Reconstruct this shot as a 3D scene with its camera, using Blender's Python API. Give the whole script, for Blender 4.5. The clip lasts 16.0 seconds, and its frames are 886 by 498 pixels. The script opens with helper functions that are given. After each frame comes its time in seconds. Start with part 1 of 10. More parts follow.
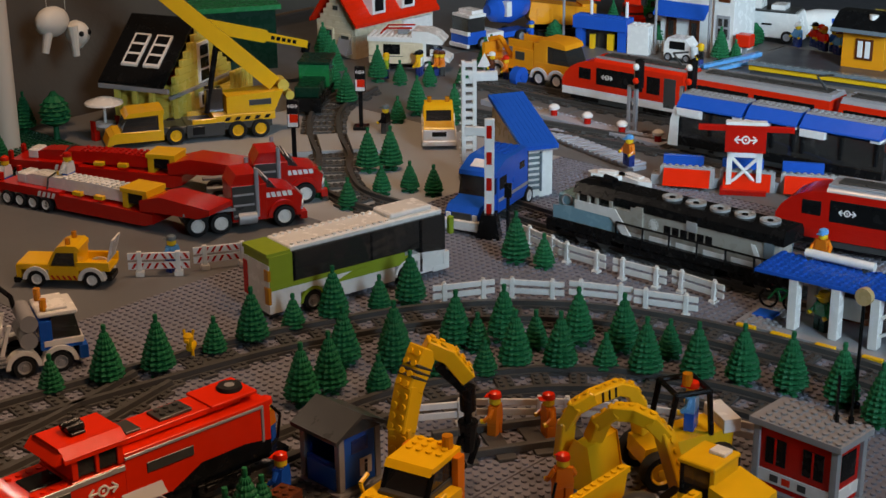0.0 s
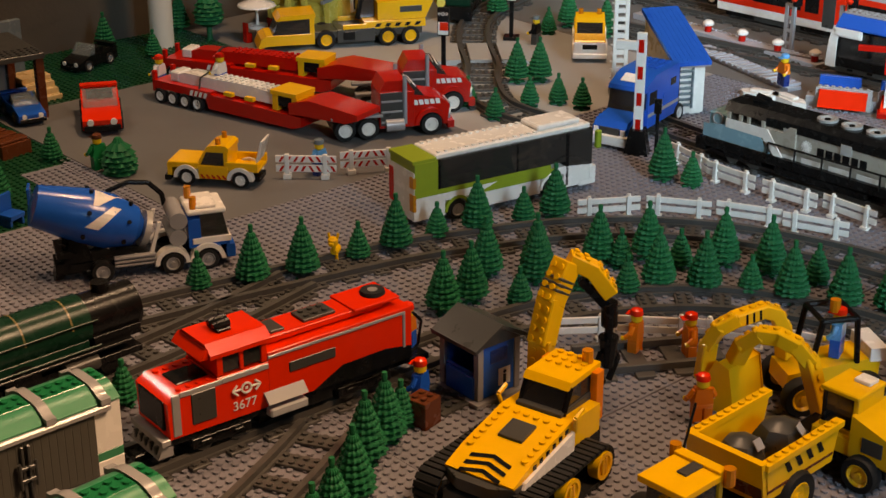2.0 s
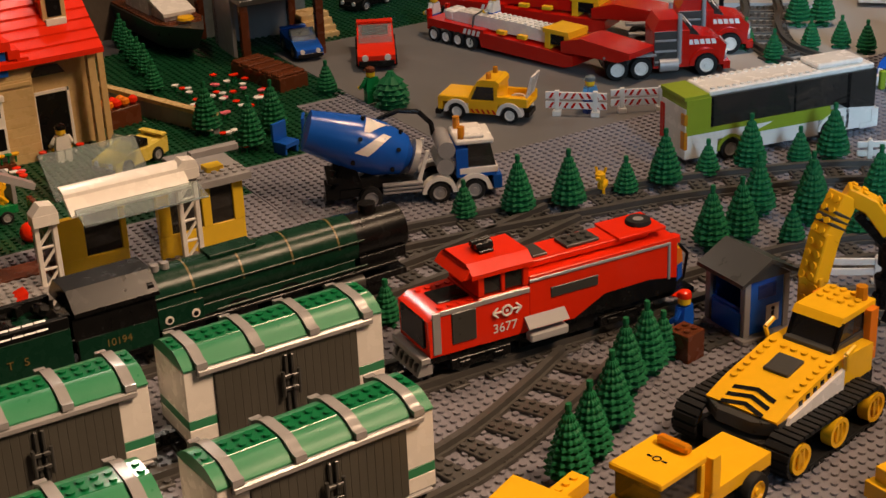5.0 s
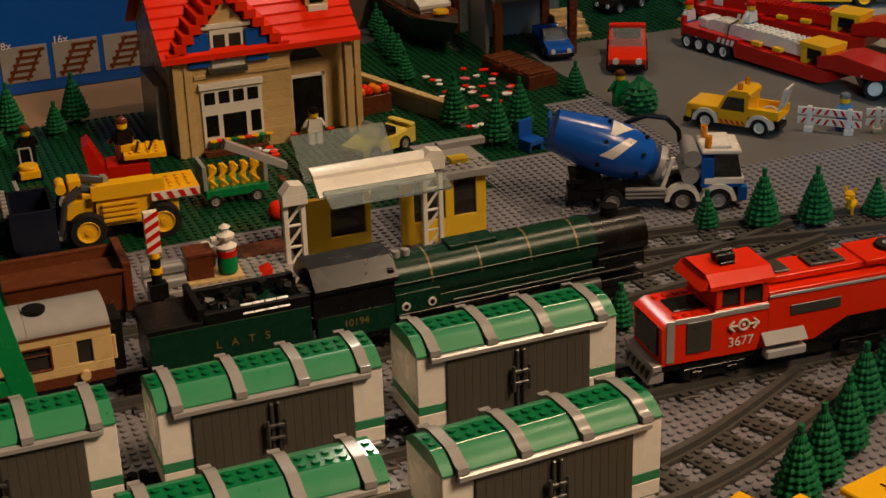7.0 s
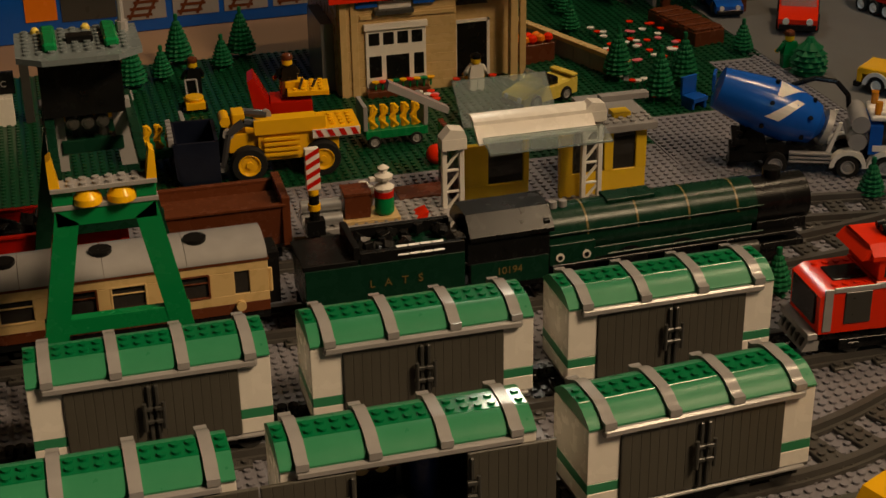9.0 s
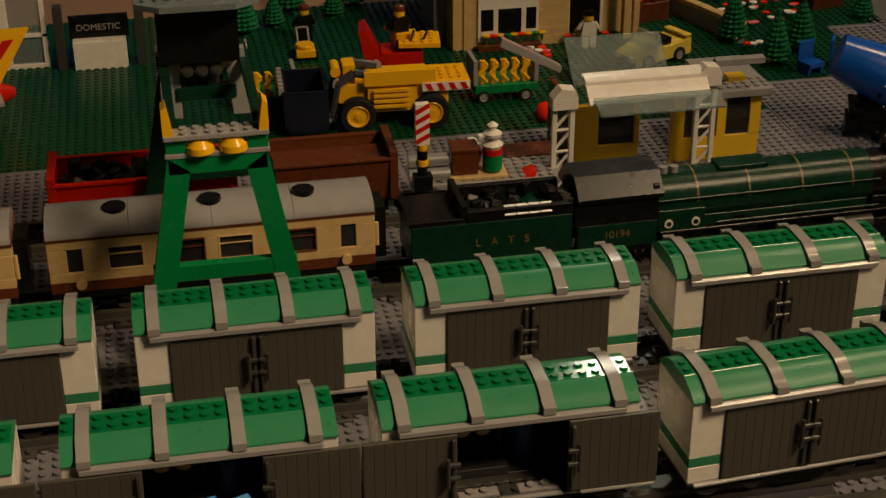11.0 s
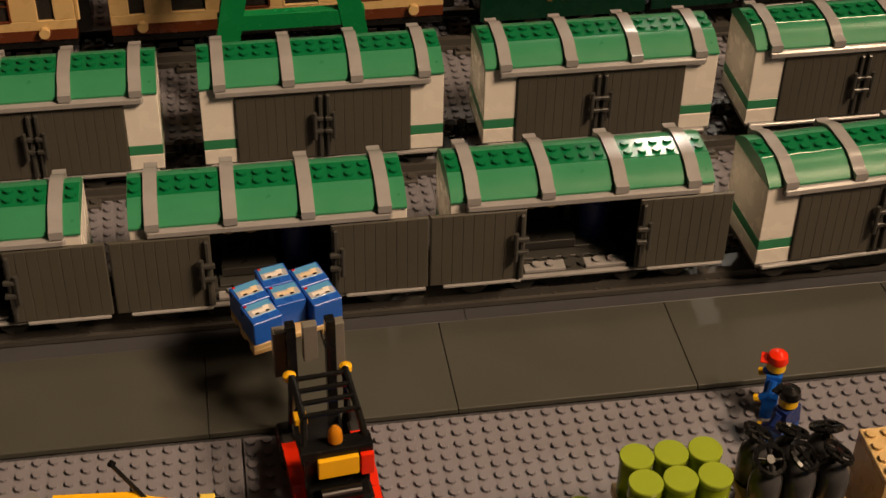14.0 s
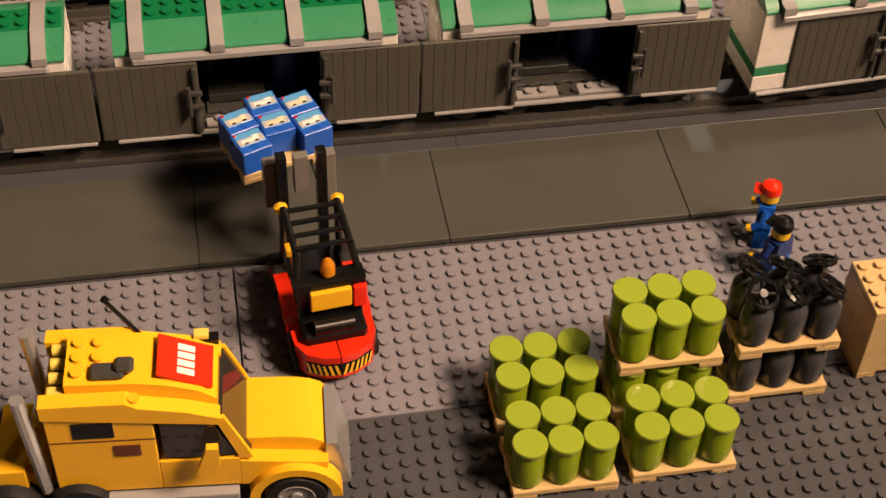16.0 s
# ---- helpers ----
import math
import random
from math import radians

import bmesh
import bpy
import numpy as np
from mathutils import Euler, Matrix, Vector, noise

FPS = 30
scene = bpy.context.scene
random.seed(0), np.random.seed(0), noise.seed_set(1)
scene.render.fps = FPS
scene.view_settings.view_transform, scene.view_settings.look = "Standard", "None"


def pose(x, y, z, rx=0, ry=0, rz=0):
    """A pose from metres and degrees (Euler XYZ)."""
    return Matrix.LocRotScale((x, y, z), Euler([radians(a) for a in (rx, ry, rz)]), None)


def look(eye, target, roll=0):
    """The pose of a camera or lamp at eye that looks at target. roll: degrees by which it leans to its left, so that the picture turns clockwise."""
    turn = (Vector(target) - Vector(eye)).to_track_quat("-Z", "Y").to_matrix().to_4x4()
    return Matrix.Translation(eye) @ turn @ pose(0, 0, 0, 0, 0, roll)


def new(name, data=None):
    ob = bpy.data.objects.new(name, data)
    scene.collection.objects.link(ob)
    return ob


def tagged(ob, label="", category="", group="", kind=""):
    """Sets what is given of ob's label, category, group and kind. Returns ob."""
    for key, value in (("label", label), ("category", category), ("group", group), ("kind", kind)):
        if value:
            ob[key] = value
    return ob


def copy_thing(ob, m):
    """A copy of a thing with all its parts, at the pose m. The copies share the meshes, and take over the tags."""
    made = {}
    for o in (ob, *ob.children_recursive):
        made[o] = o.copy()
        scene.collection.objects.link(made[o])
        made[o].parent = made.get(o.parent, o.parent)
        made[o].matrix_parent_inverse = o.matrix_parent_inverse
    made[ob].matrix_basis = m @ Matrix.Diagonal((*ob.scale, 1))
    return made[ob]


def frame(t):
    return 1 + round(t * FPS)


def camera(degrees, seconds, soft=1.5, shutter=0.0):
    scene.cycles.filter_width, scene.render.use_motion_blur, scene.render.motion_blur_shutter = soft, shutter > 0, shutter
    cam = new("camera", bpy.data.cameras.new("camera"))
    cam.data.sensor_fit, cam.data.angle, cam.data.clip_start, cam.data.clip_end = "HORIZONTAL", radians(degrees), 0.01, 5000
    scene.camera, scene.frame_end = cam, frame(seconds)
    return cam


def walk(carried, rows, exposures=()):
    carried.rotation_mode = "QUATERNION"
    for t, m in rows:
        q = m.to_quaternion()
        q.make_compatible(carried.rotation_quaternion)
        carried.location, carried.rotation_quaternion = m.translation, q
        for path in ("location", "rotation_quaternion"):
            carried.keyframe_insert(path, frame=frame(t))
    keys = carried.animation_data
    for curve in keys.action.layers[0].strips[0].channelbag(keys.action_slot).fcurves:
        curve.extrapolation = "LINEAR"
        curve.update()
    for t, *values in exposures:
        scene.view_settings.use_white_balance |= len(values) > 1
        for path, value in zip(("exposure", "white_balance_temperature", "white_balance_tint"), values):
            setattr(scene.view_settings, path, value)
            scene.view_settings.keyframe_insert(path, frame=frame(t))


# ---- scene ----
cam = camera(32.03, 16.0)
PATH = [
    (0, (-0.07707, -0.62065, 0.57249), (0.61044, 0.02032, 0.23118), -0.46),
    (0.5, (-0.07667, -0.61816, 0.57155), (0.58854, 0.04029, 0.21949), -0.40),
    (1, (-0.07691, -0.61758, 0.57138), (0.56538, 0.05679, 0.20712), -0.34),
    (1.5, (-0.07783, -0.61597, 0.57090), (0.54878, 0.06654, 0.19468), -0.23),
    (2, (-0.07759, -0.61473, 0.56980), (0.53060, 0.07467, 0.17630), -0.13),
    (2.5, (-0.07678, -0.61319, 0.56968), (0.51289, 0.08088, 0.15669), 0.02),
    (3, (-0.07843, -0.61161, 0.56916), (0.48925, 0.09153, 0.14097), 0.24),
    (3.2, (-0.07892, -0.61115, 0.56960), (0.47907, 0.09776, 0.13820), 0.24),
    (5.3, (-0.07376, -0.61511, 0.53395), (0.37030, 0.18387, 0.12845), -2.50),
    (5.5, (-0.07537, -0.61506, 0.53476), (0.35517, 0.19191, 0.13048), -2.33),
    (6, (-0.07753, -0.61456, 0.53480), (0.31666, 0.21237, 0.13379), -2.18),
    (6.5, (-0.07988, -0.61436, 0.53522), (0.28337, 0.22695, 0.13489), -2.02),
    (7, (-0.08170, -0.61427, 0.53550), (0.24936, 0.23885, 0.13228), -1.81),
    (7.5, (-0.08310, -0.61344, 0.53543), (0.22035, 0.24772, 0.12760), -1.64),
    (8, (-0.08470, -0.61319, 0.53555), (0.19625, 0.25377, 0.12390), -1.42),
    (8.5, (-0.08580, -0.61259, 0.53530), (0.17375, 0.25743, 0.11615), -1.24),
    (9, (-0.08789, -0.61048, 0.53444), (0.14874, 0.26029, 0.10342), -0.91),
    (9.5, (-0.08712, -0.61059, 0.53459), (0.12816, 0.26155, 0.09525), -0.94),
    (9.7, (-0.08911, -0.61108, 0.53374), (0.12317, 0.26038, 0.09158), -0.79),
    (12, (-0.09408, -0.59056, 0.54423), (0.05022, 0.27479, 0.06429), -0.37),
    (12.5, (-0.09409, -0.58945, 0.54270), (0.04558, 0.26659, 0.04502), -0.34),
    (13, (-0.09951, -0.58004, 0.55037), (0.03707, 0.25073, 0.01076), 0.29),
    (13.5, (-0.10365, -0.57072, 0.55621), (0.02978, 0.23133, -0.02595), 0.77),
    (14, (-0.10654, -0.56255, 0.56130), (0.02607, 0.20915, -0.06071), 1.20),
    (14.5, (-0.10784, -0.55504, 0.56595), (0.02404, 0.18888, -0.08917), 1.57),
    (15, (-0.11226, -0.54848, 0.56962), (0.02559, 0.16983, -0.11232), 2.10),
    (15.5, (-0.11006, -0.54869, 0.56591), (0.02391, 0.15629, -0.13055), 2.11),
    (16, (-0.11045, -0.54639, 0.56568), (0.02362, 0.13829, -0.15072), 2.21),
]
walk(cam, [(t, look(eye, target, roll)) for t, eye, target, roll in PATH],
     exposures=[(0, -0.38, 7300, 13), (1.5, -0.1, 7900, 12), (3, 0.15, 7700, 11), (5.5, 0.08, 6600, 7), (6.5, -0.15, 6500, 2), (7.5, -0.42, 6800, -1), (9.5, -0.68, 6800, -4), (12.5, -0.85, 6700, -7), (13.5, -0.5, 6700, -4), (14.5, 0.2, 6500, 8), (16, 0.5, 6450, 9)])

# ---------------------------------------------------------------- light
U = 0.008  # one stud pitch in metres; all toy sizes below are in studs
SKY = bpy.data.worlds.new("room_sky")
scene.world = SKY
SKY.use_nodes = True
sky_node = SKY.node_tree.nodes.new("ShaderNodeTexSky")
sky_node.sky_type = "NISHITA"
sky_node.sun_disc = False
sky_node.sun_elevation, sky_node.sun_rotation = radians(35), radians(200)
SKY.node_tree.links.new(sky_node.outputs[0], SKY.node_tree.nodes["Background"].inputs[0])
SKY.node_tree.nodes["Background"].inputs[1].default_value = 0.015


def area_lamp(name, eye, target, watts, colour, size, size_y=None, spread=180):
    data = bpy.data.lights.new(name, "AREA")
    data.energy, data.color, data.size = watts, colour, size
    data.spread = radians(spread)
    if size_y:
        data.shape, data.size_y = "RECTANGLE", size_y
    lamp = new(name, data)
    lamp.matrix_world = look(eye, target)
    return lamp


WARM = (1.0, 0.68, 0.46)
area_lamp("unseen_overhead_light", (1.0, -0.74, 1.72), (-1.1, 0.25, 0), 31, WARM, 0.58, spread=88)
# added fill with no known source, brightens the far house and lorries
area_lamp("unseen_overhead_light", (1.15, 0.5, 1.70), (1.0, 0.82, 0), 6.0, WARM, 0.14, spread=105)
area_lamp("wall_lamp_light", (0.48, 1.13, 0.77), (0.2, 0.1, 0.1), 1.8, (1.0, 0.86, 0.74), 0.04)
# daylight that falls in through the window over the far end of the layout
area_lamp("window_daylight", (0.7, -1.88, 1.1), (2.25, 0.78, 0.0), 15, (0.48, 0.73, 1.0), 1.3, 0.85, spread=44)


# ---------------------------------------------------------------- materials
def make_material(name, colour, rough=0.28, bump=0.02, vary=0.12, scale=90.0, metal=0.0, coat=0.0, rand=0.0, shine=0.5):
    m = bpy.data.materials.new(name)
    m.use_nodes = True
    nt = m.node_tree
    bsdf = nt.nodes["Principled BSDF"]
    bsdf.inputs["Metallic"].default_value = metal
    bsdf.inputs["Coat Weight"].default_value = coat
    bsdf.inputs["Specular IOR Level"].default_value = min(shine, 0.38 if rough < 0.5 else 0.2)
    tex = nt.nodes.new("ShaderNodeTexCoord")
    fine = nt.nodes.new("ShaderNodeTexNoise")
    fine.inputs["Scale"].default_value = scale * 9
    fine.inputs["Detail"].default_value = 3
    broad = nt.nodes.new("ShaderNodeTexNoise")
    broad.inputs["Scale"].default_value = scale
    broad.inputs["Detail"].default_value = 4
    nt.links.new(tex.outputs["Object"], fine.inputs["Vector"])
    nt.links.new(tex.outputs["Object"], broad.inputs["Vector"])
    ramp = nt.nodes.new("ShaderNodeMix")
    ramp.data_type = "RGBA"
    dark = [c * (1 - vary) for c in colour]
    ramp.inputs[6].default_value = (*dark, 1)
    ramp.inputs[7].default_value = (*[min(1.0, c * (1 + vary * 0.5) + 0.02 * vary) for c in colour], 1)
    nt.links.new(broad.outputs["Fac"], ramp.inputs[0])
    out = ramp.outputs[2]
    if rand:
        info = nt.nodes.new("ShaderNodeObjectInfo")
        hsv = nt.nodes.new("ShaderNodeHueSaturation")
        span = nt.nodes.new("ShaderNodeMapRange")
        span.inputs[3].default_value, span.inputs[4].default_value = 1 - rand, 1 + rand
        nt.links.new(info.outputs["Random"], span.inputs[0])
        nt.links.new(span.outputs[0], hsv.inputs["Value"])
        nt.links.new(out, hsv.inputs["Color"])
        out = hsv.outputs[0]
    nt.links.new(out, bsdf.inputs["Base Color"])
    rr = nt.nodes.new("ShaderNodeMapRange")
    rr.inputs[3].default_value, rr.inputs[4].default_value = max(0.04, rough * 0.65), min(1, rough * 1.45)
    nt.links.new(broad.outputs["Fac"], rr.inputs[0])
    nt.links.new(rr.outputs[0], bsdf.inputs["Roughness"])
    b = nt.nodes.new("ShaderNodeBump")
    b.inputs["Strength"].default_value = bump * 5
    b.inputs["Distance"].default_value = 0.0006
    nt.links.new(fine.outputs["Fac"], b.inputs["Height"])
    nt.links.new(b.outputs[0], bsdf.inputs["Normal"])
    return m


def clear_material(name, colour, alpha_mix=0.75, rough=0.06):
    m = bpy.data.materials.new(name)
    m.use_nodes = True
    bsdf = m.node_tree.nodes["Principled BSDF"]
    bsdf.inputs["Base Color"].default_value = (*colour, 1)
    bsdf.inputs["Roughness"].default_value = rough
    bsdf.inputs["IOR"].default_value = 1.5
    bsdf.inputs["Transmission Weight"].default_value = alpha_mix
    return m


LGREY = make_material("light_grey_plastic", (0.30, 0.29, 0.29), 0.2, bump=0.006, vary=0.14)
PLATE = make_material("grey_baseplate_plastic", (0.205, 0.198, 0.224), 0.36, vary=0.16, scale=22, rand=0.05)
LROAD = make_material("pale_grey_road_plate", (0.36, 0.355, 0.345), 0.5, vary=0.16, scale=14, rand=0.05)
LPLATE = make_material("pale_blue_grey_plastic", (0.40, 0.41, 0.45), 0.3, vary=0.1)
OYELLOW = make_material("orange_yellow_plastic", (0.80, 0.29, 0.012), 0.22, vary=0.08)
ROADGREY = make_material("grey_road_plate", (0.15, 0.147, 0.145), 0.45, vary=0.18, scale=16, rand=0.05)
DPLATE = make_material("dark_grey_baseplate", (0.060, 0.060, 0.066), 0.35, vary=0.15, scale=25)
GPLATE = make_material("green_baseplate", (0.004, 0.055, 0.019), 0.3, vary=0.16, scale=25)
DGREY = make_material("dark_grey_plastic", (0.048, 0.047, 0.043), 0.3)
TILE = make_material("dark_grey_smooth_tile", (0.066, 0.066, 0.056), 0.44, bump=0.01, vary=0.12, scale=30)
BLACK = make_material("black_plastic", (0.004, 0.004, 0.004), 0.24, bump=0.01, vary=0.3, shine=0.2)
RUBBER = make_material("black_rubber", (0.012, 0.012, 0.012), 0.6, bump=0.06, vary=0.3)
WHITE = make_material("white_plastic", (0.79, 0.75, 0.69), 0.25, vary=0.06)
RED = make_material("red_plastic", (0.52, 0.009, 0.004), 0.18, vary=0.1)
BRED = make_material("bright_red_plastic", (0.76, 0.024, 0.005), 0.18, vary=0.1)
YELLOW = make_material("yellow_plastic", (0.86, 0.465, 0.015), 0.2, vary=0.08)
LYELLOW = make_material("lemon_yellow_plastic", (0.80, 0.52, 0.03), 0.22, vary=0.08)
BYELLOW = make_material("pale_yellow_plastic", (0.72, 0.55, 0.10), 0.25, vary=0.08)
ORANGE = make_material("orange_plastic", (0.75, 0.19, 0.012), 0.24, vary=0.08)
BLUE = make_material("blue_plastic", (0.008, 0.092, 0.47), 0.2, vary=0.12)
SGREEN = make_material("ridge_green_plastic", (0.005, 0.15, 0.05), 0.12, bump=0.006, vary=0.1)
DOORM = make_material("olive_grey_door_plastic", (0.074, 0.069, 0.056), 0.4, bump=0.015, vary=0.14, scale=40)
PARCEL = make_material("glossy_blue_card", (0.015, 0.10, 0.50), 0.3, vary=0.15)
LBLUE = make_material("light_blue_plastic", (0.10, 0.33, 0.62), 0.25)
GREEN = make_material("green_plastic", (0.006, 0.20, 0.055), 0.25, vary=0.1)
# paler than the ridge green: the roof flanks' broad sheen is mixed in
RGREEN = make_material("pale_sheen_green_plastic", (0.038, 0.225, 0.105), 0.3, bump=0.02, vary=0.1)
DGREEN = make_material("dark_green_plastic", (0.003, 0.030, 0.015), 0.26, bump=0.01, vary=0.18, shine=0.16)
LIME = make_material("lime_plastic", (0.27, 0.35, 0.03), 0.16, vary=0.08)
PINE = make_material("pine_green_plastic", (0.005, 0.13, 0.044), 0.55, bump=0.02, vary=0.25, scale=160, rand=0.12)
TAN = make_material("tan_plastic", (0.60, 0.42, 0.19), 0.27, vary=0.08)
BROWN = make_material("reddish_brown_plastic", (0.115, 0.030, 0.010), 0.25, vary=0.15)
CREAM = make_material("cream_plastic", (0.74, 0.60, 0.40), 0.27, vary=0.07)
TRACK = make_material("track_grey_plastic", (0.068, 0.063, 0.057), 0.42, vary=0.2)
SGREY = make_material("stone_grey_plastic", (0.16, 0.15, 0.13), 0.3, vary=0.12)
SAND = make_material("sand_grey_plastic", (0.15, 0.18, 0.19), 0.25, vary=0.08)
PBLUE = make_material("pale_blue_plastic", (0.20, 0.36, 0.42), 0.25, vary=0.08)
WGREY = make_material("warm_grey_plastic", (0.37, 0.33, 0.27), 0.27, vary=0.1)
MGREY = make_material("mid_grey_plastic", (0.36, 0.35, 0.33), 0.25, vary=0.1)
SILVER = make_material("silver_plastic", (0.5, 0.5, 0.5), 0.22, metal=0.6)
NAVY = make_material("glossy_dark_blue_plastic", (0.006, 0.009, 0.022), 0.14, bump=0.006, vary=0.2)
PGREY = make_material("pale_matt_grey_plastic", (0.42, 0.41, 0.40), 0.5, vary=0.1)
CHROME = make_material("chrome_tiles", (0.25, 0.25, 0.26), 0.4, metal=1.0)
GOLD = make_material("gold_stripe", (0.17, 0.12, 0.035), 0.35)
SMOKE = clear_material("smoked_clear_plastic", (0.05, 0.045, 0.04), 0.45)
CLEAR = clear_material("clear_plastic", (0.75, 0.85, 0.85), 0.85)
TLIME = clear_material("transparent_lime_plastic", (0.42, 0.56, 0.02), 0.6, 0.06)
TORANGE = clear_material("transparent_orange_plastic", (0.9, 0.35, 0.02), 0.5)
SKIN = make_material("figure_yellow_plastic", (0.80, 0.50, 0.02), 0.25)
CYL = make_material("dark_grey_glossy_plastic", (0.05, 0.05, 0.054), 0.13, bump=0.008, vary=0.15)
DBLUE = make_material("dark_blue_cloth_plastic", (0.012, 0.03, 0.16), 0.28)
WALLM = make_material("rough_stone_wall", (0.105, 0.083, 0.062), 0.9, bump=0.6, vary=0.45, scale=5)
PAINT = make_material("white_painted_pipe", (0.72, 0.66, 0.56), 0.45, vary=0.08, scale=8)
WOOD = make_material("table_board", (0.22, 0.14, 0.08), 0.5, vary=0.3, scale=6)
BOARD = make_material("pale_table_board", (0.33, 0.205, 0.125), 0.6, vary=0.25, scale=7)
# unseen ceiling, darkened so that little light bounces into the shadows
CEIL = make_material("low_bounce_ceiling", (0.14, 0.12, 0.10), 0.9, vary=0.08, scale=4)
FLOORM = make_material("floor_boards", (0.06, 0.045, 0.03), 0.7, vary=0.3, scale=5)


# ---------------------------------------------------------------- building helpers (studs)
class Geo:
    """Vertices and faces of one mesh, in studs; material indices for meshes of several colours."""

    def __init__(self):
        self.v, self.f, self.m, self.slot, self.mat = [], [], [], 0, Matrix()

    def put(self, verts, faces):
        n = len(self.v)
        self.v += [tuple(self.mat @ Vector(p)) for p in verts]
        self.f += [tuple(i + n for i in face) for face in faces]
        self.m += [self.slot] * len(faces)
        return self

    def box(self, x0, x1, y0, y1, z0, z1, b=0.05):
        lo, hi = (min(x0, x1), min(y0, y1), min(z0, z1)), (max(x0, x1), max(y0, y1), max(z0, z1))
        b = min(b, *[(hi[i] - lo[i]) * 0.3 for i in range(3)])
        verts, idx = [], {}
        for sx in (0, 1):
            for sy in (0, 1):
                for sz in (0, 1):
                    c = [(lo, hi)[s][i] for i, s in enumerate((sx, sy, sz))]
                    for ax in range(3):
                        p = [c[i] + (0 if i == ax else (b if (sx, sy, sz)[i] == 0 else -b)) for i in range(3)]
                        idx[sx, sy, sz, ax] = len(verts)
                        verts.append(p)
        faces = []
        for ax in range(3):
            o1, o2 = [(1, 2), (2, 0), (0, 1)][ax]
            for s in (0, 1):
                ring = []
                for a, c in ((0, 0), (1, 0), (1, 1), (0, 1)):
                    k = [0, 0, 0]
                    k[ax], k[o1], k[o2] = s, a, c
                    ring.append(idx[(*k, ax)])
                faces.append(tuple(ring if s else ring[::-1]))
        for ax in range(3):
            o1, o2 = [(1, 2), (2, 0), (0, 1)][ax]
            for a in (0, 1):
                for c in (0, 1):
                    k0, k1 = [0, 0, 0], [0, 0, 0]
                    k0[ax], k1[ax] = 0, 1
                    k0[o1] = k1[o1] = a
                    k0[o2] = k1[o2] = c
                    q = [idx[(*k0, o1)], idx[(*k1, o1)], idx[(*k1, o2)], idx[(*k0, o2)]]
                    faces.append(tuple(q if (a == c) else q[::-1]))
        for sx in (0, 1):
            for sy in (0, 1):
                for sz in (0, 1):
                    t3 = [idx[sx, sy, sz, ax] for ax in range(3)]
                    faces.append(tuple(t3 if (sx + sy + sz) % 2 else t3[::-1]))
        return self.put(verts, faces)

    def cyl(self, p0, p1, r, n=12, r2=None):
        p0, p1 = Vector(p0), Vector(p1)
        r2 = r if r2 is None else r2
        d = (p1 - p0).normalized()
        a = d.orthogonal().normalized()
        b = d.cross(a)
        ring = [(math.cos(2 * math.pi * i / n), math.sin(2 * math.pi * i / n)) for i in range(n)]
        verts = [p0 + (a * c + b * s) * r for c, s in ring] + [p1 + (a * c + b * s) * r2 for c, s in ring]
        faces = [(i, (i + 1) % n, n + (i + 1) % n, n + i) for i in range(n)]
        faces += [tuple(range(n))[::-1], tuple(range(n, 2 * n))]
        return self.put(verts, faces)

    def stud(self, x, y, z, n=10):
        return self.cyl((x, y, z), (x, y, z + 0.21), 0.3, n)

    def studs(self, x0, nx, y0, ny, z, n=10, step=1):
        for i in range(int(nx)):
            for j in range(int(ny)):
                self.stud(x0 + 0.5 + i * step, y0 + 0.5 + j * step, z, n)
        return self

    def prism(self, poly, axis, a, b):
        """A polygon in the plane across the axis (x: y,z; y: x,z; z: x,y), drawn out from a to b."""
        def at(p, h):
            return {"x": (h, p[0], p[1]), "y": (p[0], h, p[1]), "z": (p[0], p[1], h)}[axis]
        n = len(poly)
        area = sum(poly[i][0] * poly[(i + 1) % n][1] - poly[(i + 1) % n][0] * poly[i][1] for i in range(n))
        if (area < 0) != (axis == "y"):
            poly = poly[::-1]
        verts = [at(p, min(a, b)) for p in poly] + [at(p, max(a, b)) for p in poly]
        faces = [(i, (i + 1) % n, n + (i + 1) % n, n + i) for i in range(n)]
        faces += [tuple(range(n))[::-1], tuple(range(n, 2 * n))]
        return self.put(verts, faces)

    def lathe(self, profile, n=16, at=(0, 0, 0), axis="z", loop=False):
        verts, faces = [], []
        for r, h in profile:
            for i in range(n):
                c, s = r * math.cos(2 * math.pi * i / n), r * math.sin(2 * math.pi * i / n)
                p = {"z": (c, s, h), "x": (h, c, s), "y": (s, h, c)}[axis]
                verts.append((p[0] + at[0], p[1] + at[1], p[2] + at[2]))
        k = len(profile)
        for j in range(k - 1):
            for i in range(n):
                faces.append((j * n + i, j * n + (i + 1) % n, (j + 1) * n + (i + 1) % n, (j + 1) * n + i))
        if loop:
            faces += [((k - 1) * n + i, (k - 1) * n + (i + 1) % n, (i + 1) % n, i) for i in range(n)]
        else:
            faces.append(tuple(range(n))[::-1])
            faces.append(tuple(range((k - 1) * n, k * n)))
        return self.put(verts, faces)

    def tube(self, points, r, n=6):
        for a, b in zip(points, points[1:]):
            self.cyl(a, b, r, n)
        return self

    def ring(self, centre, r, thick, n=14, axis="z"):
        pts = []
        for i in range(n + 1):
            c, s = r * math.cos(2 * math.pi * i / n), r * math.sin(2 * math.pi * i / n)
            p = {"z": (c, s, 0), "y": (c, 0, s), "x": (0, c, s)}[axis]
            pts.append(tuple(centre[j] + p[j] for j in range(3)))
        return self.tube(pts, thick, 5)

    def at(self, x=0, y=0, z=0, rx=0, ry=0, rz=0):
        self.mat = pose(x, y, z, rx, ry, rz)
        return self

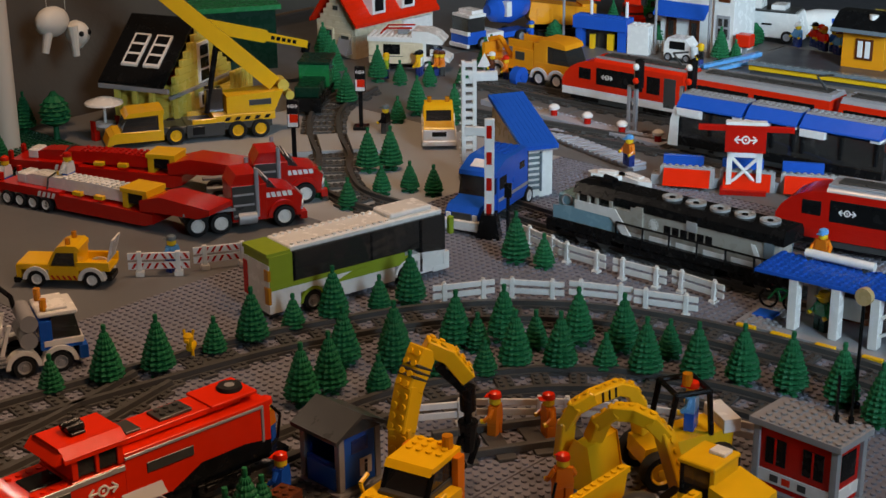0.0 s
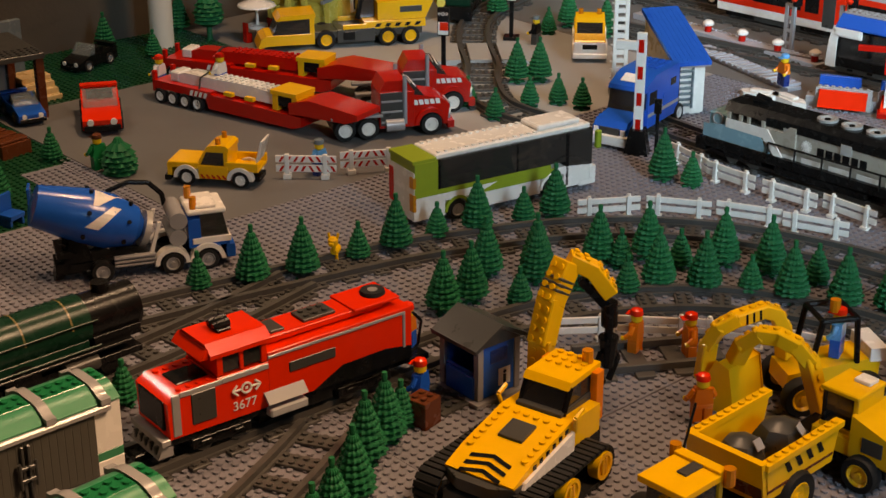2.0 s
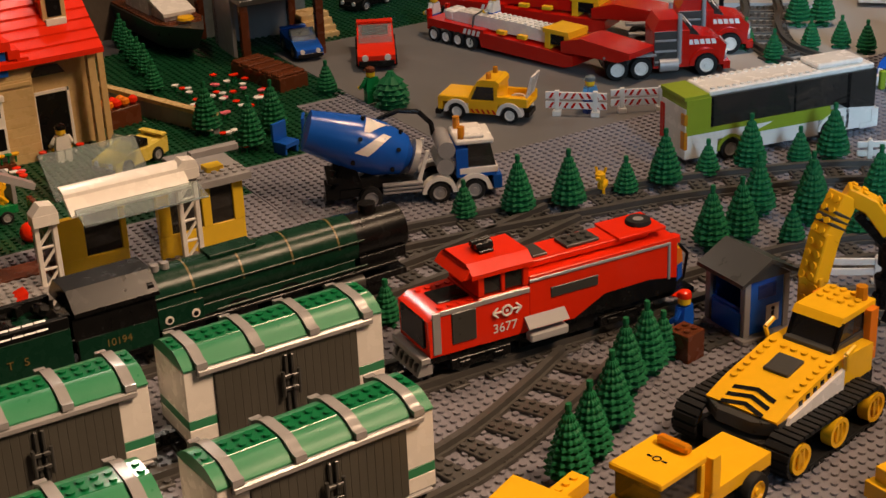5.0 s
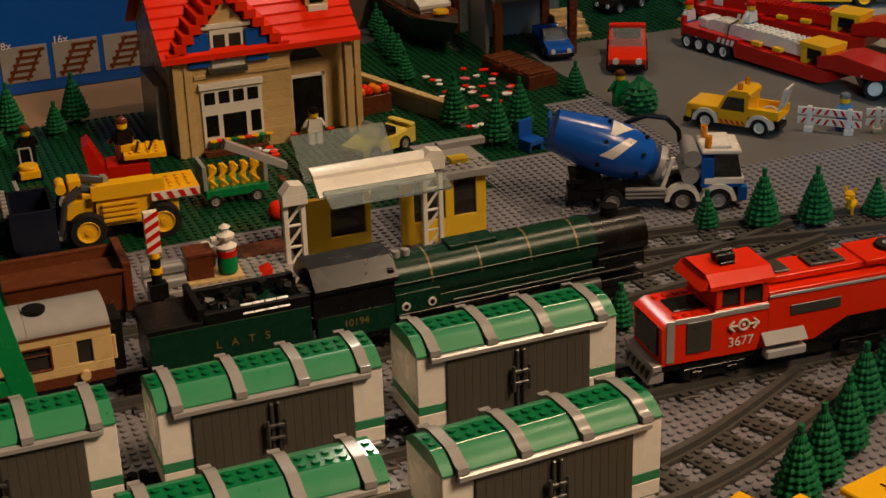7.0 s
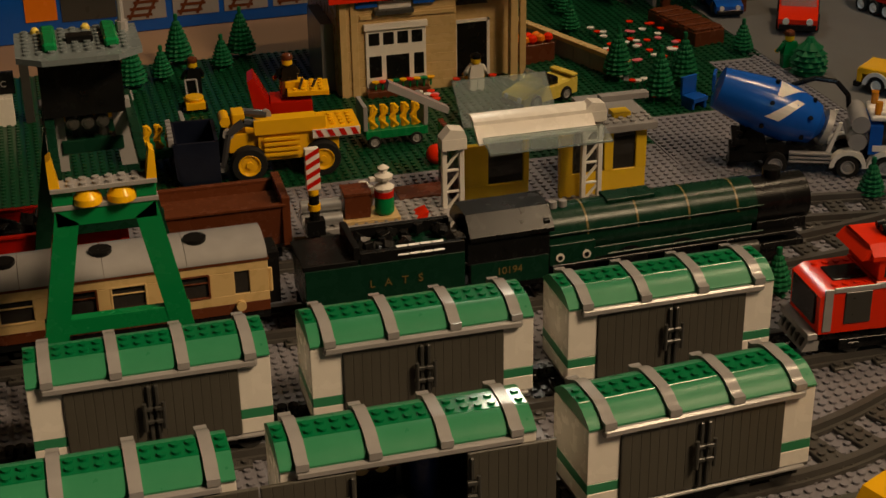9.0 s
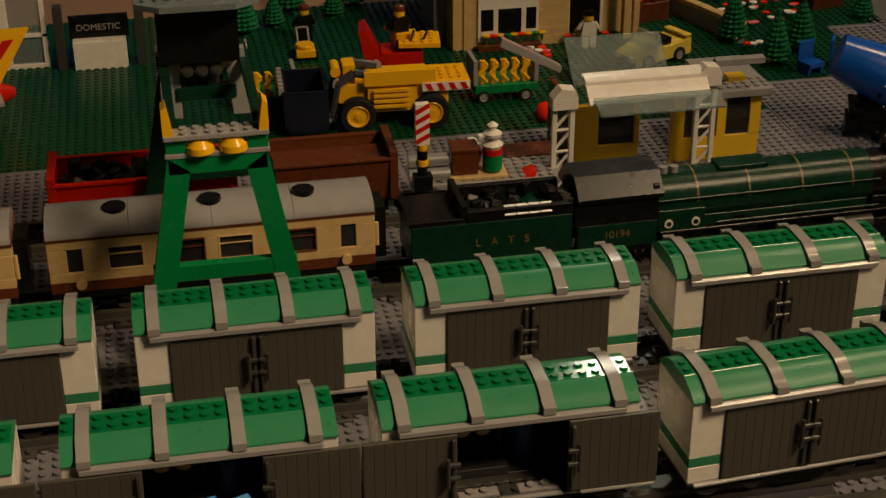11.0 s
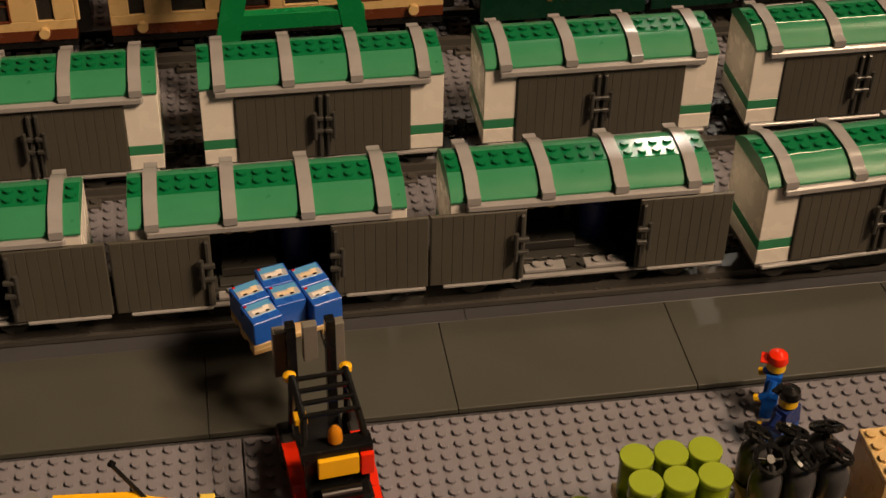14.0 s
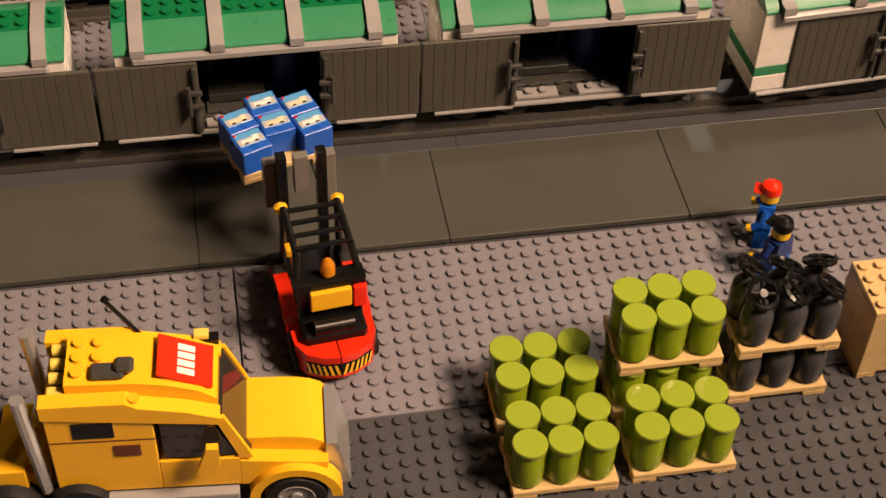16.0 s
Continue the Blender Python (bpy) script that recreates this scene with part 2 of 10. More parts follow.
    def mesh(self, name, mats):
        me = bpy.data.meshes.new(name)
        me.from_pydata([(a * U, b * U, c * U) for a, b, c in self.v], [], self.f)
        for m in mats:
            me.materials.append(m)
        if len(mats) > 1:
            me.polygons.foreach_set("material_index", self.m)
        me.polygons.foreach_set("use_smooth", [True] * len(me.polygons))
        me.set_sharp_from_angle(angle=radians(32))
        me.update()
        return me


def spot(x, y, z=0.0, turn=0.0):
    """A pose from studs and a turn about the vertical."""
    return pose(x * U, y * U, z * U, 0, 0, turn)


def thing(name, label, category, x=0, y=0, z=0, turn=0, group=""):
    ob = new(name)
    ob.empty_display_size = 0.01
    ob.matrix_world = spot(x, y, z, turn)
    return tagged(ob, label, category, group)


def part(name, geo, material, parent, label=""):
    mats = material if isinstance(material, list) else [material]
    ob = new(name, geo.mesh(name, mats))
    ob.parent = parent
    if label:
        tagged(ob, label)
    return ob


def solid(name, geo, material, label, category, x=0, y=0, z=0, turn=0, group="", kind=""):
    """A thing that is one mesh."""
    mats = material if isinstance(material, list) else [material]
    ob = new(name, geo.mesh(name, mats))
    ob.matrix_world = spot(x, y, z, turn)
    return tagged(ob, label, category, group, kind)


def lettering(text, size, material, parent, m, name="lettering", label=""):
    curve = bpy.data.curves.new(name, "FONT")
    curve.body, curve.size, curve.extrude = text, size * U, 0.02 * U
    curve.align_x, curve.align_y = "CENTER", "CENTER"
    temp = bpy.data.objects.new(name, curve)
    me = bpy.data.meshes.new_from_object(temp)
    bpy.data.objects.remove(temp)
    me.materials.clear()
    me.materials.append(material)
    ob = new(name, me)
    ob.parent = parent
    ob.matrix_local = m
    if label:
        tagged(ob, label)
    return ob


def front_text(x, y, z):
    """Pose of writing on a face that looks towards -y."""
    return pose(x * U, y * U, z * U, 90, 0, 0)


# ---------------------------------------------------------------- the room
def room():
    def slab(name, x0, x1, y0, y1, z0, z1, mat, label):
        g = Geo().box(x0 / U, x1 / U, y0 / U, y1 / U, z0 / U, z1 / U, 0.2)
        return solid(name, g, mat, label, name.split("_")[0], kind="structure")

    slab("floor", -2.2, 3.2, -2.0, 2.0, -0.82, -0.76, FLOORM, "dark worn floor boards under the layout table")
    slab("ceiling", -2.2, 3.2, -2.0, 2.0, 1.9, 1.96, CEIL, "plain dark ceiling of the room, unseen and darkened to limit bounce light")
    slab("wall_north", -2.2, 1.34, 1.24, 2.0, -0.76, 1.9, WALLM, "rough brown-grey stone wall behind the layout")
    slab("wall_north_recess", 1.34, 3.2, 1.86, 2.0, -0.76, 1.9, WALLM, "rough brown-grey stone wall behind the layout")
    slab("wall_west", -2.2, -2.06, -1.86, 1.86, -0.76, 1.9, WALLM, "rough brown-grey stone wall of the room")
    slab("wall_east", 3.06, 3.2, -1.86, 1.86, -0.76, 1.9, WALLM, "rough brown-grey stone wall of the room")
    slab("wall_south", -2.2, 0.0, -2.0, -1.86, -0.76, 1.9, WALLM, "rough brown-grey stone wall of the room")
    slab("wall_south_corner", 1.4, 3.2, -2.0, -1.86, -0.76, 1.9, WALLM, "stone wall beside the window")
    slab("wall_south_sill", 0.0, 1.4, -2.0, -1.86, -0.76, 0.65, WALLM, "stone wall below the window")
    slab("wall_south_head", 0.0, 1.4, -2.0, -1.86, 1.55, 1.9, WALLM, "stone wall above the window")
    g = Geo().box(-1.3 / U, 2.9 / U, -0.34 / U, 1.23 / U, -0.03 / U, -0.0075 / U, 0.3).box(1.35 / U, 2.9 / U, 1.23 / U, 1.6 / U, -0.03 / U, -0.0075 / U, 0.3)
    t = thing("layout_table", "large wooden table board that carries the toy city", "table", 0, 0, 0)
    part("tabletop", g, WOOD, t)
    for x in (-1.2, 0.8, 2.8):
        for y in (-0.25, 1.15):
            part("leg", Geo().box((x - .04) / U, (x + .04) / U, (y - .04) / U, (y + .04) / U, -0.76 / U, -0.03 / U), WOOD, t)
    # shades over the key light and the added fill light, both out of view
    for lamp in ((1.0, -0.74, 1.76), (1.15, 0.5, 1.76)):
        c = thing("ceiling_lamp", "white round ceiling lamp out of view, put in for key and fill light", "ceiling lamp", lamp[0] / U, lamp[1] / U, lamp[2] / U, group="ceiling lamps")
        part("shade", Geo().lathe([(4, 17.6), (4.4, 14), (38, 3), (38, 2.6), (36, 2.6)], 24), WHITE, c)
    w = thing("wall_lamp", "small white wall lamp on the stone wall", "wall lamp", 0.48 / U, 1.2 / U, 0.77 / U)
    part("mount", Geo().box(-2, 2, -1, 5, -2, 2, .5), WHITE, w)


room()


# ---------------------------------------------------------------- ground
ground = solid("ground", Geo().box(-150, 350, -42, 153, -0.9, -0.45).box(169, 350, 153, 196, -0.9, -0.45), DPLATE, "board under the grey and green baseplates", "ground", kind="structure")


def baseplate(x0, nx, y0, ny, mat, studded=True, z=0.0, step=1):
    g = Geo().box(x0 + .01, x0 + nx - .01, y0 + .01, y0 + ny - .01, z - 0.4, z, 0.04)
    if studded:
        g.studs(x0, nx, y0, ny, z, 8, step)
    ob = part("baseplate" if studded else "road_plate", g, mat, ground)
    ob.data.set_sharp_from_angle(angle=radians(30))
    return ob


for gx, gn in ((-62, 48), (-13.9, 48)):
    baseplate(gx, gn, -13.5, 13, PLATE)
baseplate(-62, 48, -41.6, 28, PLATE)
baseplate(-13.9, 48, -41.6, 28, DPLATE)
for k in range(-4, 3):
    for a, b, in ((0.0, 8.6),):
        part("tile", Geo().box(k * 16 + .02, k * 16 + 15.98, a + .03, b - .03, -0.3, 0.15, 0.05), TILE, ground)
for gx in range(-62, 162, 32):
    if gx < 34:
        # dark strip stands in for the shade beneath the front wagons
        baseplate(gx, 32, 8.7, 8.4, DPLATE, False)
        baseplate(gx, 32, 17.2, 23, PLATE)
    else:
        baseplate(gx, 32, 8.2, 32, PLATE)
    baseplate(gx, 32, 40.2, 32, PLATE)
baseplate(48.2, 32, -24, 32, PLATE)
baseplate(80.2, 32, -24, 32, PLATE)
baseplate(112.2, 32, -24, 32, PLATE)
baseplate(34.2, 14, -41.6, 41, PLATE)
for gx in (-62, -30, 2, 34):
    baseplate(gx, 32 if gx < 34 else 23, 72.2, 6.6, PLATE)
    baseplate(gx, 32 if gx < 34 else 23, 78.9, 32, GPLATE)
    baseplate(gx, 32 if gx < 34 else 23, 111, 32 if gx == 34 else 15, GPLATE)
part("bare_board", Geo().box(-62, 33.9, 126.1, 143, -.4, -.05, .04), BOARD, ground)
baseplate(57.1, 18, 87, 56, GPLATE)
baseplate(57.1, 24, 72.2, 14.7, PLATE)
baseplate(75.2, 8, 104, 40, GPLATE)
baseplate(75.2, 6, 87, 16.9, PLATE)
baseplate(83.4, 48, 72.3, 56, ROADGREY, False)
baseplate(81.3, 2, 72.3, 33.6, PLATE)
baseplate(83.4, 48, 128.5, 25, GPLATE)
baseplate(131.5, 48, 72.3, 56, LROAD, False)
baseplate(131.5, 48, 128.5, 25, ROADGREY, False)
for gx in (179.6, 228):
    for gy in (-8, 40.2, 88.5, 136.7):
        baseplate(gx, 48, gy, 48, ROADGREY, False)
baseplate(162.1, 17, 8.2, 64, PLATE)


# ---------------------------------------------------------------- railway track
def spline(points, step=0.5):
    pts = [Vector((*p, 0)) for p in points]
    pts = [pts[0] * 2 - pts[1]] + pts + [pts[-1] * 2 - pts[-2]]
    out = []
    for i in range(1, len(pts) - 2):
        p0, p1, p2, p3 = pts[i - 1:i + 3]
        n = max(2, int((p2 - p1).length / step))
        for k in range(n):
            t = k / n
            out.append(0.5 * (2 * p1 + (p2 - p0) * t + (2 * p0 - 5 * p1 + 4 * p2 - p3) * t * t + (3 * p1 - p0 - 3 * p2 + p3) * t ** 3))
    out.append(pts[-2])
    return out


def railway(points, z=0.0, half=4):
    """Snap-together track along a line: sections of sixteen studs, each two rails and four sleepers."""
    line = spline(points)
    dist = [0.0]
    for a, b in zip(line, line[1:]):
        dist.append(dist[-1] + (b - a).length)

    def where(s):
        s = min(max(s, 0), dist[-1] - 1e-4)
        i = max(0, int(np.searchsorted(dist, s, side="right")) - 1)
        d = (line[i + 1] - line[i])
        return line[i] + d * ((s - dist[i]) / (dist[i + 1] - dist[i])), d.normalized()

    for k in range(int(dist[-1] // 16)):
        s0 = k * 16
        mid, way = where(s0 + 8)
        turn = math.degrees(math.atan2(way.y, way.x))
        ob = thing("track_section", "dark grey plastic toy railway track section on the baseplates", "railway track", mid.x, mid.y, z, turn, "railway track sections")
        inv = spot(mid.x, mid.y, z, turn).inverted()

        def local(s, off, h):
            p, d = where(s)
            q = inv @ Vector(((p.x - d.y * off) * U, (p.y + d.x * off) * U, (z + h) * U))
            return (q.x / U, q.y / U, q.z / U)

        for side in (-2.5, 2.5):
            g = Geo()
            for a0, a1, h0, h1 in ((-.62, .62, 0.12, 0.5), (-.32, .32, 0.5, 1.1)):
                n = 8
                ring = []
                for j in range(n + 1):
                    s = s0 + 16 * j / n
                    ring.append([local(s, side + o, h) for o, h in ((a0, h0), (a1, h0), (a1, h1), (a0, h1))])
                v = [p for r4 in ring for p in r4]
                f = [(4 * j + i, 4 * j + (i + 1) % 4, 4 * j + 4 + (i + 1) % 4, 4 * j + 4 + i) for j in range(n) for i in range(4)]
                f = [q[::-1] for q in f]
                f += [(0, 1, 2, 3), (4 * n + 3, 4 * n + 2, 4 * n + 1, 4 * n)]
                g.put(v, f)
            part("rail", g, TRACK, ob)
        for j in range(4):
            p, d = where(s0 + 2 + 4 * j)
            q = inv @ Vector((p.x * U, p.y * U, z * U))
            g = Geo().box(-1, 1, -half, half, 0.02, 0.42, 0.06)
            for yy in (-half + .5, -1.5, -.5, .5, 1.5, half - .5):
                for xx in (-.5, .5):
                    g.stud(xx, yy, 0.42, 8)
            sl = part("sleeper", g, TRACK, ob)
            sl.matrix_local = pose(q.x, q.y, 0, 0, 0, math.degrees(math.atan2(d.y, d.x)) - turn)


railway([(-62, 13.2), (-30, 13.2), (20, 12.9), (38, 13.2), (48, 15.2), (58, 19.6), (66, 23.8), (74, 27)], 0.0, 3.1)
railway([(-62, 28.8), (0, 28.8), (48, 29), (70, 28.5), (86, 28.0), (97, 26.4), (107, 21.5), (114, 14.5), (118, 6), (119.5, -3), (119, -14), (114, -26)])
railway([(-62, 47.4), (-4, 47.2), (20, 46.4), (40, 46), (56, 46.6), (68, 48.2), (82, 51.2)])
railway([(-62, 61.6), (0, 61), (30, 59.6), (52, 57), (67, 55), (82, 52.3), (95, 49.5), (104, 46.2), (114, 41.6), (122, 35.2), (128, 27), (131.6, 17.5), (133.4, 8), (134.5, -3), (133.5, -14), (129, -26)])
railway([(141, 70), (141.5, 82), (147, 91.5), (154, 99), (163, 111), (175, 122), (190, 128)])


# ---------------------------------------------------------------- trees
def pine_tree(tall):
    """A moulded tree: stacked rows of blunt leaves over a short stem with a cross-shaped foot."""
    h, r, tiers, n = (7.2, 1.95, 10, 14) if tall else (4.8, 1.4, 8, 12)
    t = thing("pine_tree", "moulded dark green plastic toy pine tree with ridged tiers", "toy tree")
    g = Geo().lathe([(0.5, 0), (0.62, .06), (0.55, .35), (0.36, .5), (0.3, h * .5), (0.1, h * .9)], 10)
    for a in range(4):
        g.at(0, 0, 0, 0, 0, 90 * a + 45).box(.3, 1.25, -.32, .32, 0, .3, .05)
    part("trunk", g, PINE, t)
    g = Geo()
    z0 = h * 0.15
    step = (h - z0 - 0.35) / tiers
    for i in range(tiers):
        k = i / (tiers - 1)
        zr = z0 + step * i
        ro = r * (1 - k) ** 0.78 * (0.93 if i == 0 else 1) + 0.24
        rows = ((ro * .42, -.05), (ro * .9, -.02), (ro, step * .3), (ro * .93, step * .62), (ro * .6, step * .98))
        v, f = [], []
        for rad, dz in rows:
            for j in range(n * 2):
                a = math.pi * j / n
                w = rad * (1.0 if j % 2 else .86) * (1 + .03 * math.sin(j * 7.3 + i * 2.1))
                v.append((w * math.cos(a), w * math.sin(a), zr + dz))
        m = n * 2
        for q in range(len(rows) - 1):
            for j in range(m):
                f.append((q * m + j, q * m + (j + 1) % m, (q + 1) * m + (j + 1) % m, (q + 1) * m + j))
        f += [tuple(range(m))[::-1], tuple(range((len(rows) - 1) * m, len(rows) * m))]
        g.put(v, f)
    g.cyl((0, 0, h - .5), (0, 0, h), .3, 8, .26)
    part("crown", g, PINE, t)
    return t


TALL = [(78, 54.5), (83.5, 52.6), (96, 51.2), (107, 49.2), (117, 46), (89, 35), (93, 35), (99, 39), (102, 34), (104, 36), (111, 33), (116, 30), (111, 24), (114, 20), (121, 23), (123, 18), (119, 12), (121.6, 7), (124.4, 3), (126, -2), (127, -7.5), (125, -13), (156, 88), (153, 90), (196, 131), (215, 120), (183, 108), (183, 99), (179, 122), (194, 141), (204, 155), (137, 46),
        (67, 18), (63.5, 16.5), (59, 12.5), (54.5, 9.5), (51, 7.5), (61, 101), (63, 92), (68, 96), (7.2, 124.4), (.3, 116.4), (15.8, 125), (184, 131), (188, 137), (199, 148), (113, 147), (130, 151)]
SHORT = [(72.5, 57), (91, 52), (101.8, 50.6), (113, 47.4), (96, 30.5), (103, 28), (107, 25), (117, 26), (117, 16), (125, 13), (112, 30.5), (150, 78), (151, 74), (146, 80), (138, 79), (139, 86), (197, 126), (200, 121), (177, 107), (138, 42),
         (70, 19.4), (53, 40), (81, 106), (67, 148), (65, 138), (64, 130), (62, 122), (66, 143), (64.5, 134), (4.4, 119), (12.6, 121.3), (118, 140)]
pine = {True: pine_tree(True), False: pine_tree(False)}
for tall, spots in ((True, TALL), (False, SHORT)):
    for i, (x, y) in enumerate(spots):
        m = spot(x, y, 0, (i * 67) % 360)
        if i == 0:
            pine[tall].matrix_world = m
            tagged(pine[tall], group="toy pine trees")
        else:
            copy_thing(pine[tall], m)


# ---------------------------------------------------------------- shared vehicle parts
def wheel(parent, x, y, r=1.1, w=0.9, hub=LGREY, name="wheel"):
    """A rubber tyre on a plastic rim, standing on z = 0, its axle along y."""
    tyre = part(name, Geo().lathe([(r * .62, -w / 2), (r * .93, -w / 2), (r, -w * .32), (r, w * .32), (r * .93, w / 2), (r * .62, w / 2)], 20, (0, 0, 0), "y", True), RUBBER, parent)
    tyre.matrix_local = spot(x, y, r)
    out = -1 if y < 0 else 1
    rim = Geo().lathe([(r * .6, -w * .4), (r * .66, w * .44), (r * .58, w * .52), (r * .46, w * .34), (r * .2, w * .36), (r * .18, w * .5)], 16, (0, 0, 0), "y")
    ob = part("rim", rim, hub, tyre)
    if out < 0:
        ob.matrix_local = pose(0, 0, 0, 0, 0, 180)
    return tyre


def bogie(parent, x, w=2.6):
    """A train truck with four flanged wheels, on the rails."""
    g = Geo().box(x - 3, x + 3, -w, -w + .5, 1.6, 2.6).box(x - 3, x + 3, w - .5, w, 1.6, 2.6).box(x - 2.4, x + 2.4, -w, w, 2.1, 2.6)
    for dx in (-1.7, 1.7):
        g.box(x + dx - .5, x + dx + .5, -w - .15, w + .15, 1.9, 2.3)
    b = part("truck", g, BLACK, parent)
    for dx in (-1.7, 1.7):
        for sy in (-1, 1):
            part("wheel", Geo().lathe([(.5, -.2), (.95, -.2), (.95, .15), (1.15, .15), (1.15, .25), (.4, .25)], 16, (x + dx, sy * 2.4, 2.05), "y"), DGREY, b)
    return b


def arc(half, rise, z, n=7):
    """Points of a shallow vault, from -half to half."""
    return [(half * math.sin(math.radians(a)), z + rise * (math.cos(math.radians(a)))) for a in np.linspace(-90, 90, n)]


# ---------------------------------------------------------------- covered goods wagons
def box_wagon(opened, label):
    w = thing("goods_wagon", label, "toy wagon")
    part("chassis", Geo().box(0.3, 17.7, -2.7, 2.7, 2.0, 2.5).box(-1.2, 19.2, -.5, .5, 1.9, 2.4), BLACK, w)
    for x in (3.6, 14.4):
        bogie(w, x)
    part("underframe", Geo().prism([(6.0, 2.0), (7.4, 1.0), (10.6, 1.0), (12.0, 2.0)], "y", -2.6, 2.6), BLACK, w)
    for x in (-1.1, 19.1):
        part("coupling", Geo().cyl((x, 0, 1.9), (x, 0, 2.9), .42, 10), BLACK, w)
    part("floor_deck", Geo().box(0, 18, -3, 3, 2.45, 2.75).studs(6, 6, -3, 2, 2.75), DGREY, w)
    zb, zt = 2.75, 9.3
    for x0, x1 in ((0, 2.5), (15.5, 18)):
        for z0, z1, mat, nm in ((zb, 4.02, WHITE, "end_panel"), (4.02, 4.86, RGREEN, "green_band"), (4.86, zt, WHITE, "end_panel")):
            part(nm, Geo().box(x0, x1, -3, 3, z0, z1, .04), mat, w)
    part("back_wall", Geo().box(2.5, 15.5, 2.5, 2.95, zb, zt), DGREY, w)
    if opened:
        for x in (5.3, 9.6):
            part("threshold_plate", Geo().box(x, x + 2.9, -2.98, -2.02, 2.76, 3.0, .04).studs(x + .4, 2, -3, 1, 3.0), LGREY, w)
    part("sill", Geo().box(0.4, 17.6, -3.3, -2.95, 2.42, 2.72, .08), LGREY, w)
    for s in (-1, 1):
        part("gutter", Geo().box(1.0, 17.0, s * 3.5, s * 2.98, 8.72, 9.36, .22), LGREY, w)
    for k, x0 in enumerate((2.5, 9.0)):
        left = x0 if not opened else (-1.4 if k == 0 else 12.9)
        y = -2.98 if not opened else -3.26
        door = part("sliding_door", Geo().box(left, left + 6.48, y - .2, y + .05, 2.8, 8.7, .04), DOORM, w)
        for j in range(9):
            part("door_rib", Geo().box(left + .08 + j * .71, left + .76 + j * .71, y - .225, y - .15, 2.86, 8.64, .03), DOORM, door)
        if opened:
            part("door_rail", Geo().box(left + .9, left + 6.3, y - .42, y - .2, 2.62, 2.86, .06), LGREY, door)
        hx = left + (6.2 if k == 0 else .28)
        part("handle", Geo().box(hx - .16, hx + .16, y - .5, y - .2, 3.0, 8.4, .08), DGREY, door)
        part("latch", Geo().box(hx - .45, hx + .45, y - .72, y - .4, 5.2, 5.55, .06).box(hx - .45, hx + .45, y - .72, y - .4, 6.3, 6.65, .06).cyl((hx + (.42 if k else -.42), y - .6, 4.7), (hx + (.42 if k else -.42), y - .6, 7.0), .17, 8), DGREY, door)
    # low vaulted roof: two curved flanks and a flat studded ridge, with grey ribs over it
    left = [(-3.12, 9.36), (-3.12, 9.5)] + [(-3.1 + 2.1 * a, 9.5 + 1.0 * math.sin(a * math.pi / 2)) for a in np.linspace(.02, 1, 7)]
    prof = left + [(-p[0], p[1]) for p in left[::-1]]
    roof = part("roof", Geo().prism(prof, "x", 0, 18), RGREEN, w)
    g = Geo()
    for a in (0, 2, 7, 12, 17):
        n = 1 if a in (0, 17) else 4
        g.studs(a, n, -1, 2, 10.52)
    part("ridge_plate", g.box(0.02, 17.98, -1.08, 1.08, 10.44, 10.53), SGREEN, roof)
    for x in (1.05, 6.05, 11.05, 16.05):
        pr = [(-3.5, 9.4), (-3.5, 9.95)] + [(p[0] * 1.08, p[1] + .2) for p in left[3:]]
        pr = pr + [(-p[0], p[1]) for p in pr[::-1]]
        part("roof_rib", Geo().prism(pr, "x", x, x + .9), LGREY, roof)
    return w


closed = box_wagon(False, "white and green goods wagon with dark grey sliding doors closed")
tagged(closed, group="goods wagons")
opened = box_wagon(True, "goods wagon with a green roof and both doors slid open")
tagged(opened, group="goods wagons")
closed.matrix_world = spot(6.1, 28.8)
for x, y, turn in ((-15, 28.8, 0), (27, 28.8, .6), (-36, 28.8, 0), (22.1, 11.6, 3.7)):
    copy_thing(closed, spot(x, y, 0, turn))
def wagon_load(x):
    t = thing("machine_load", "brown and grey toy machine parts lying inside the open wagon", "toy load", x, 13.4, 2.75, 0, "wagon loads")
    part("rack", Geo().box(5.6, 9.4, -1.2, 1.4, 0, .8).box(5.6, 6.0, 1.0, 1.4, .8, 4.6).box(9.0, 9.4, 1.0, 1.4, .8, 4.6), DGREY, t)
    for k in range(4):
        part("gear", Geo().lathe([(.2, -.2), (.62, -.2), (.62, .2), (.2, .2)], 10, (6.3 + k * .75, .2 - .3 * (k % 2), 3.4 + .5 * (k % 2)), "y"), BROWN if k % 2 else TAN, t)
    part("axle", Geo().cyl((5.8, .2, 3.7), (9.2, .2, 3.7), .2, 8), LGREY, t)
    part("drum", Geo().cyl((10.9, .4, 0), (10.9, .4, 4.2), 1.1, 16), DBLUE, t)
    for k in range(3):
        part("plank", Geo().box(5.4, 12.2, -2.2 + k * 1.0, -1.3 + k * 1.0, -.02, .2), DGREY, t)


for lx in (.9, -20):
    wagon_load(lx)
opened.matrix_world = spot(.9, 12.8)
for x in (-20, -41):
    copy_thing(opened, spot(x, 12.8))


# ---------------------------------------------------------------- fences
def paddock_fence():
    f = thing("fence", "white plastic paddock fence with two rails and two feet", "toy fence")
    for z in (.9, 2.0):
        part("bar", Geo().box(-4, 4, -.12, .12, z, z + .75, .06), WHITE, f)
    for x in (-2.5, 2.5):
        part("post", Geo().box(x - .3, x + .3, -.3, .3, .35, 2.9, .06).cyl((x, 0, 2.9), (x, 0, 3.1), .24, 8).box(x - .5, x + .5, -.5, .5, 0, .4, .05), WHITE, f)
    return f


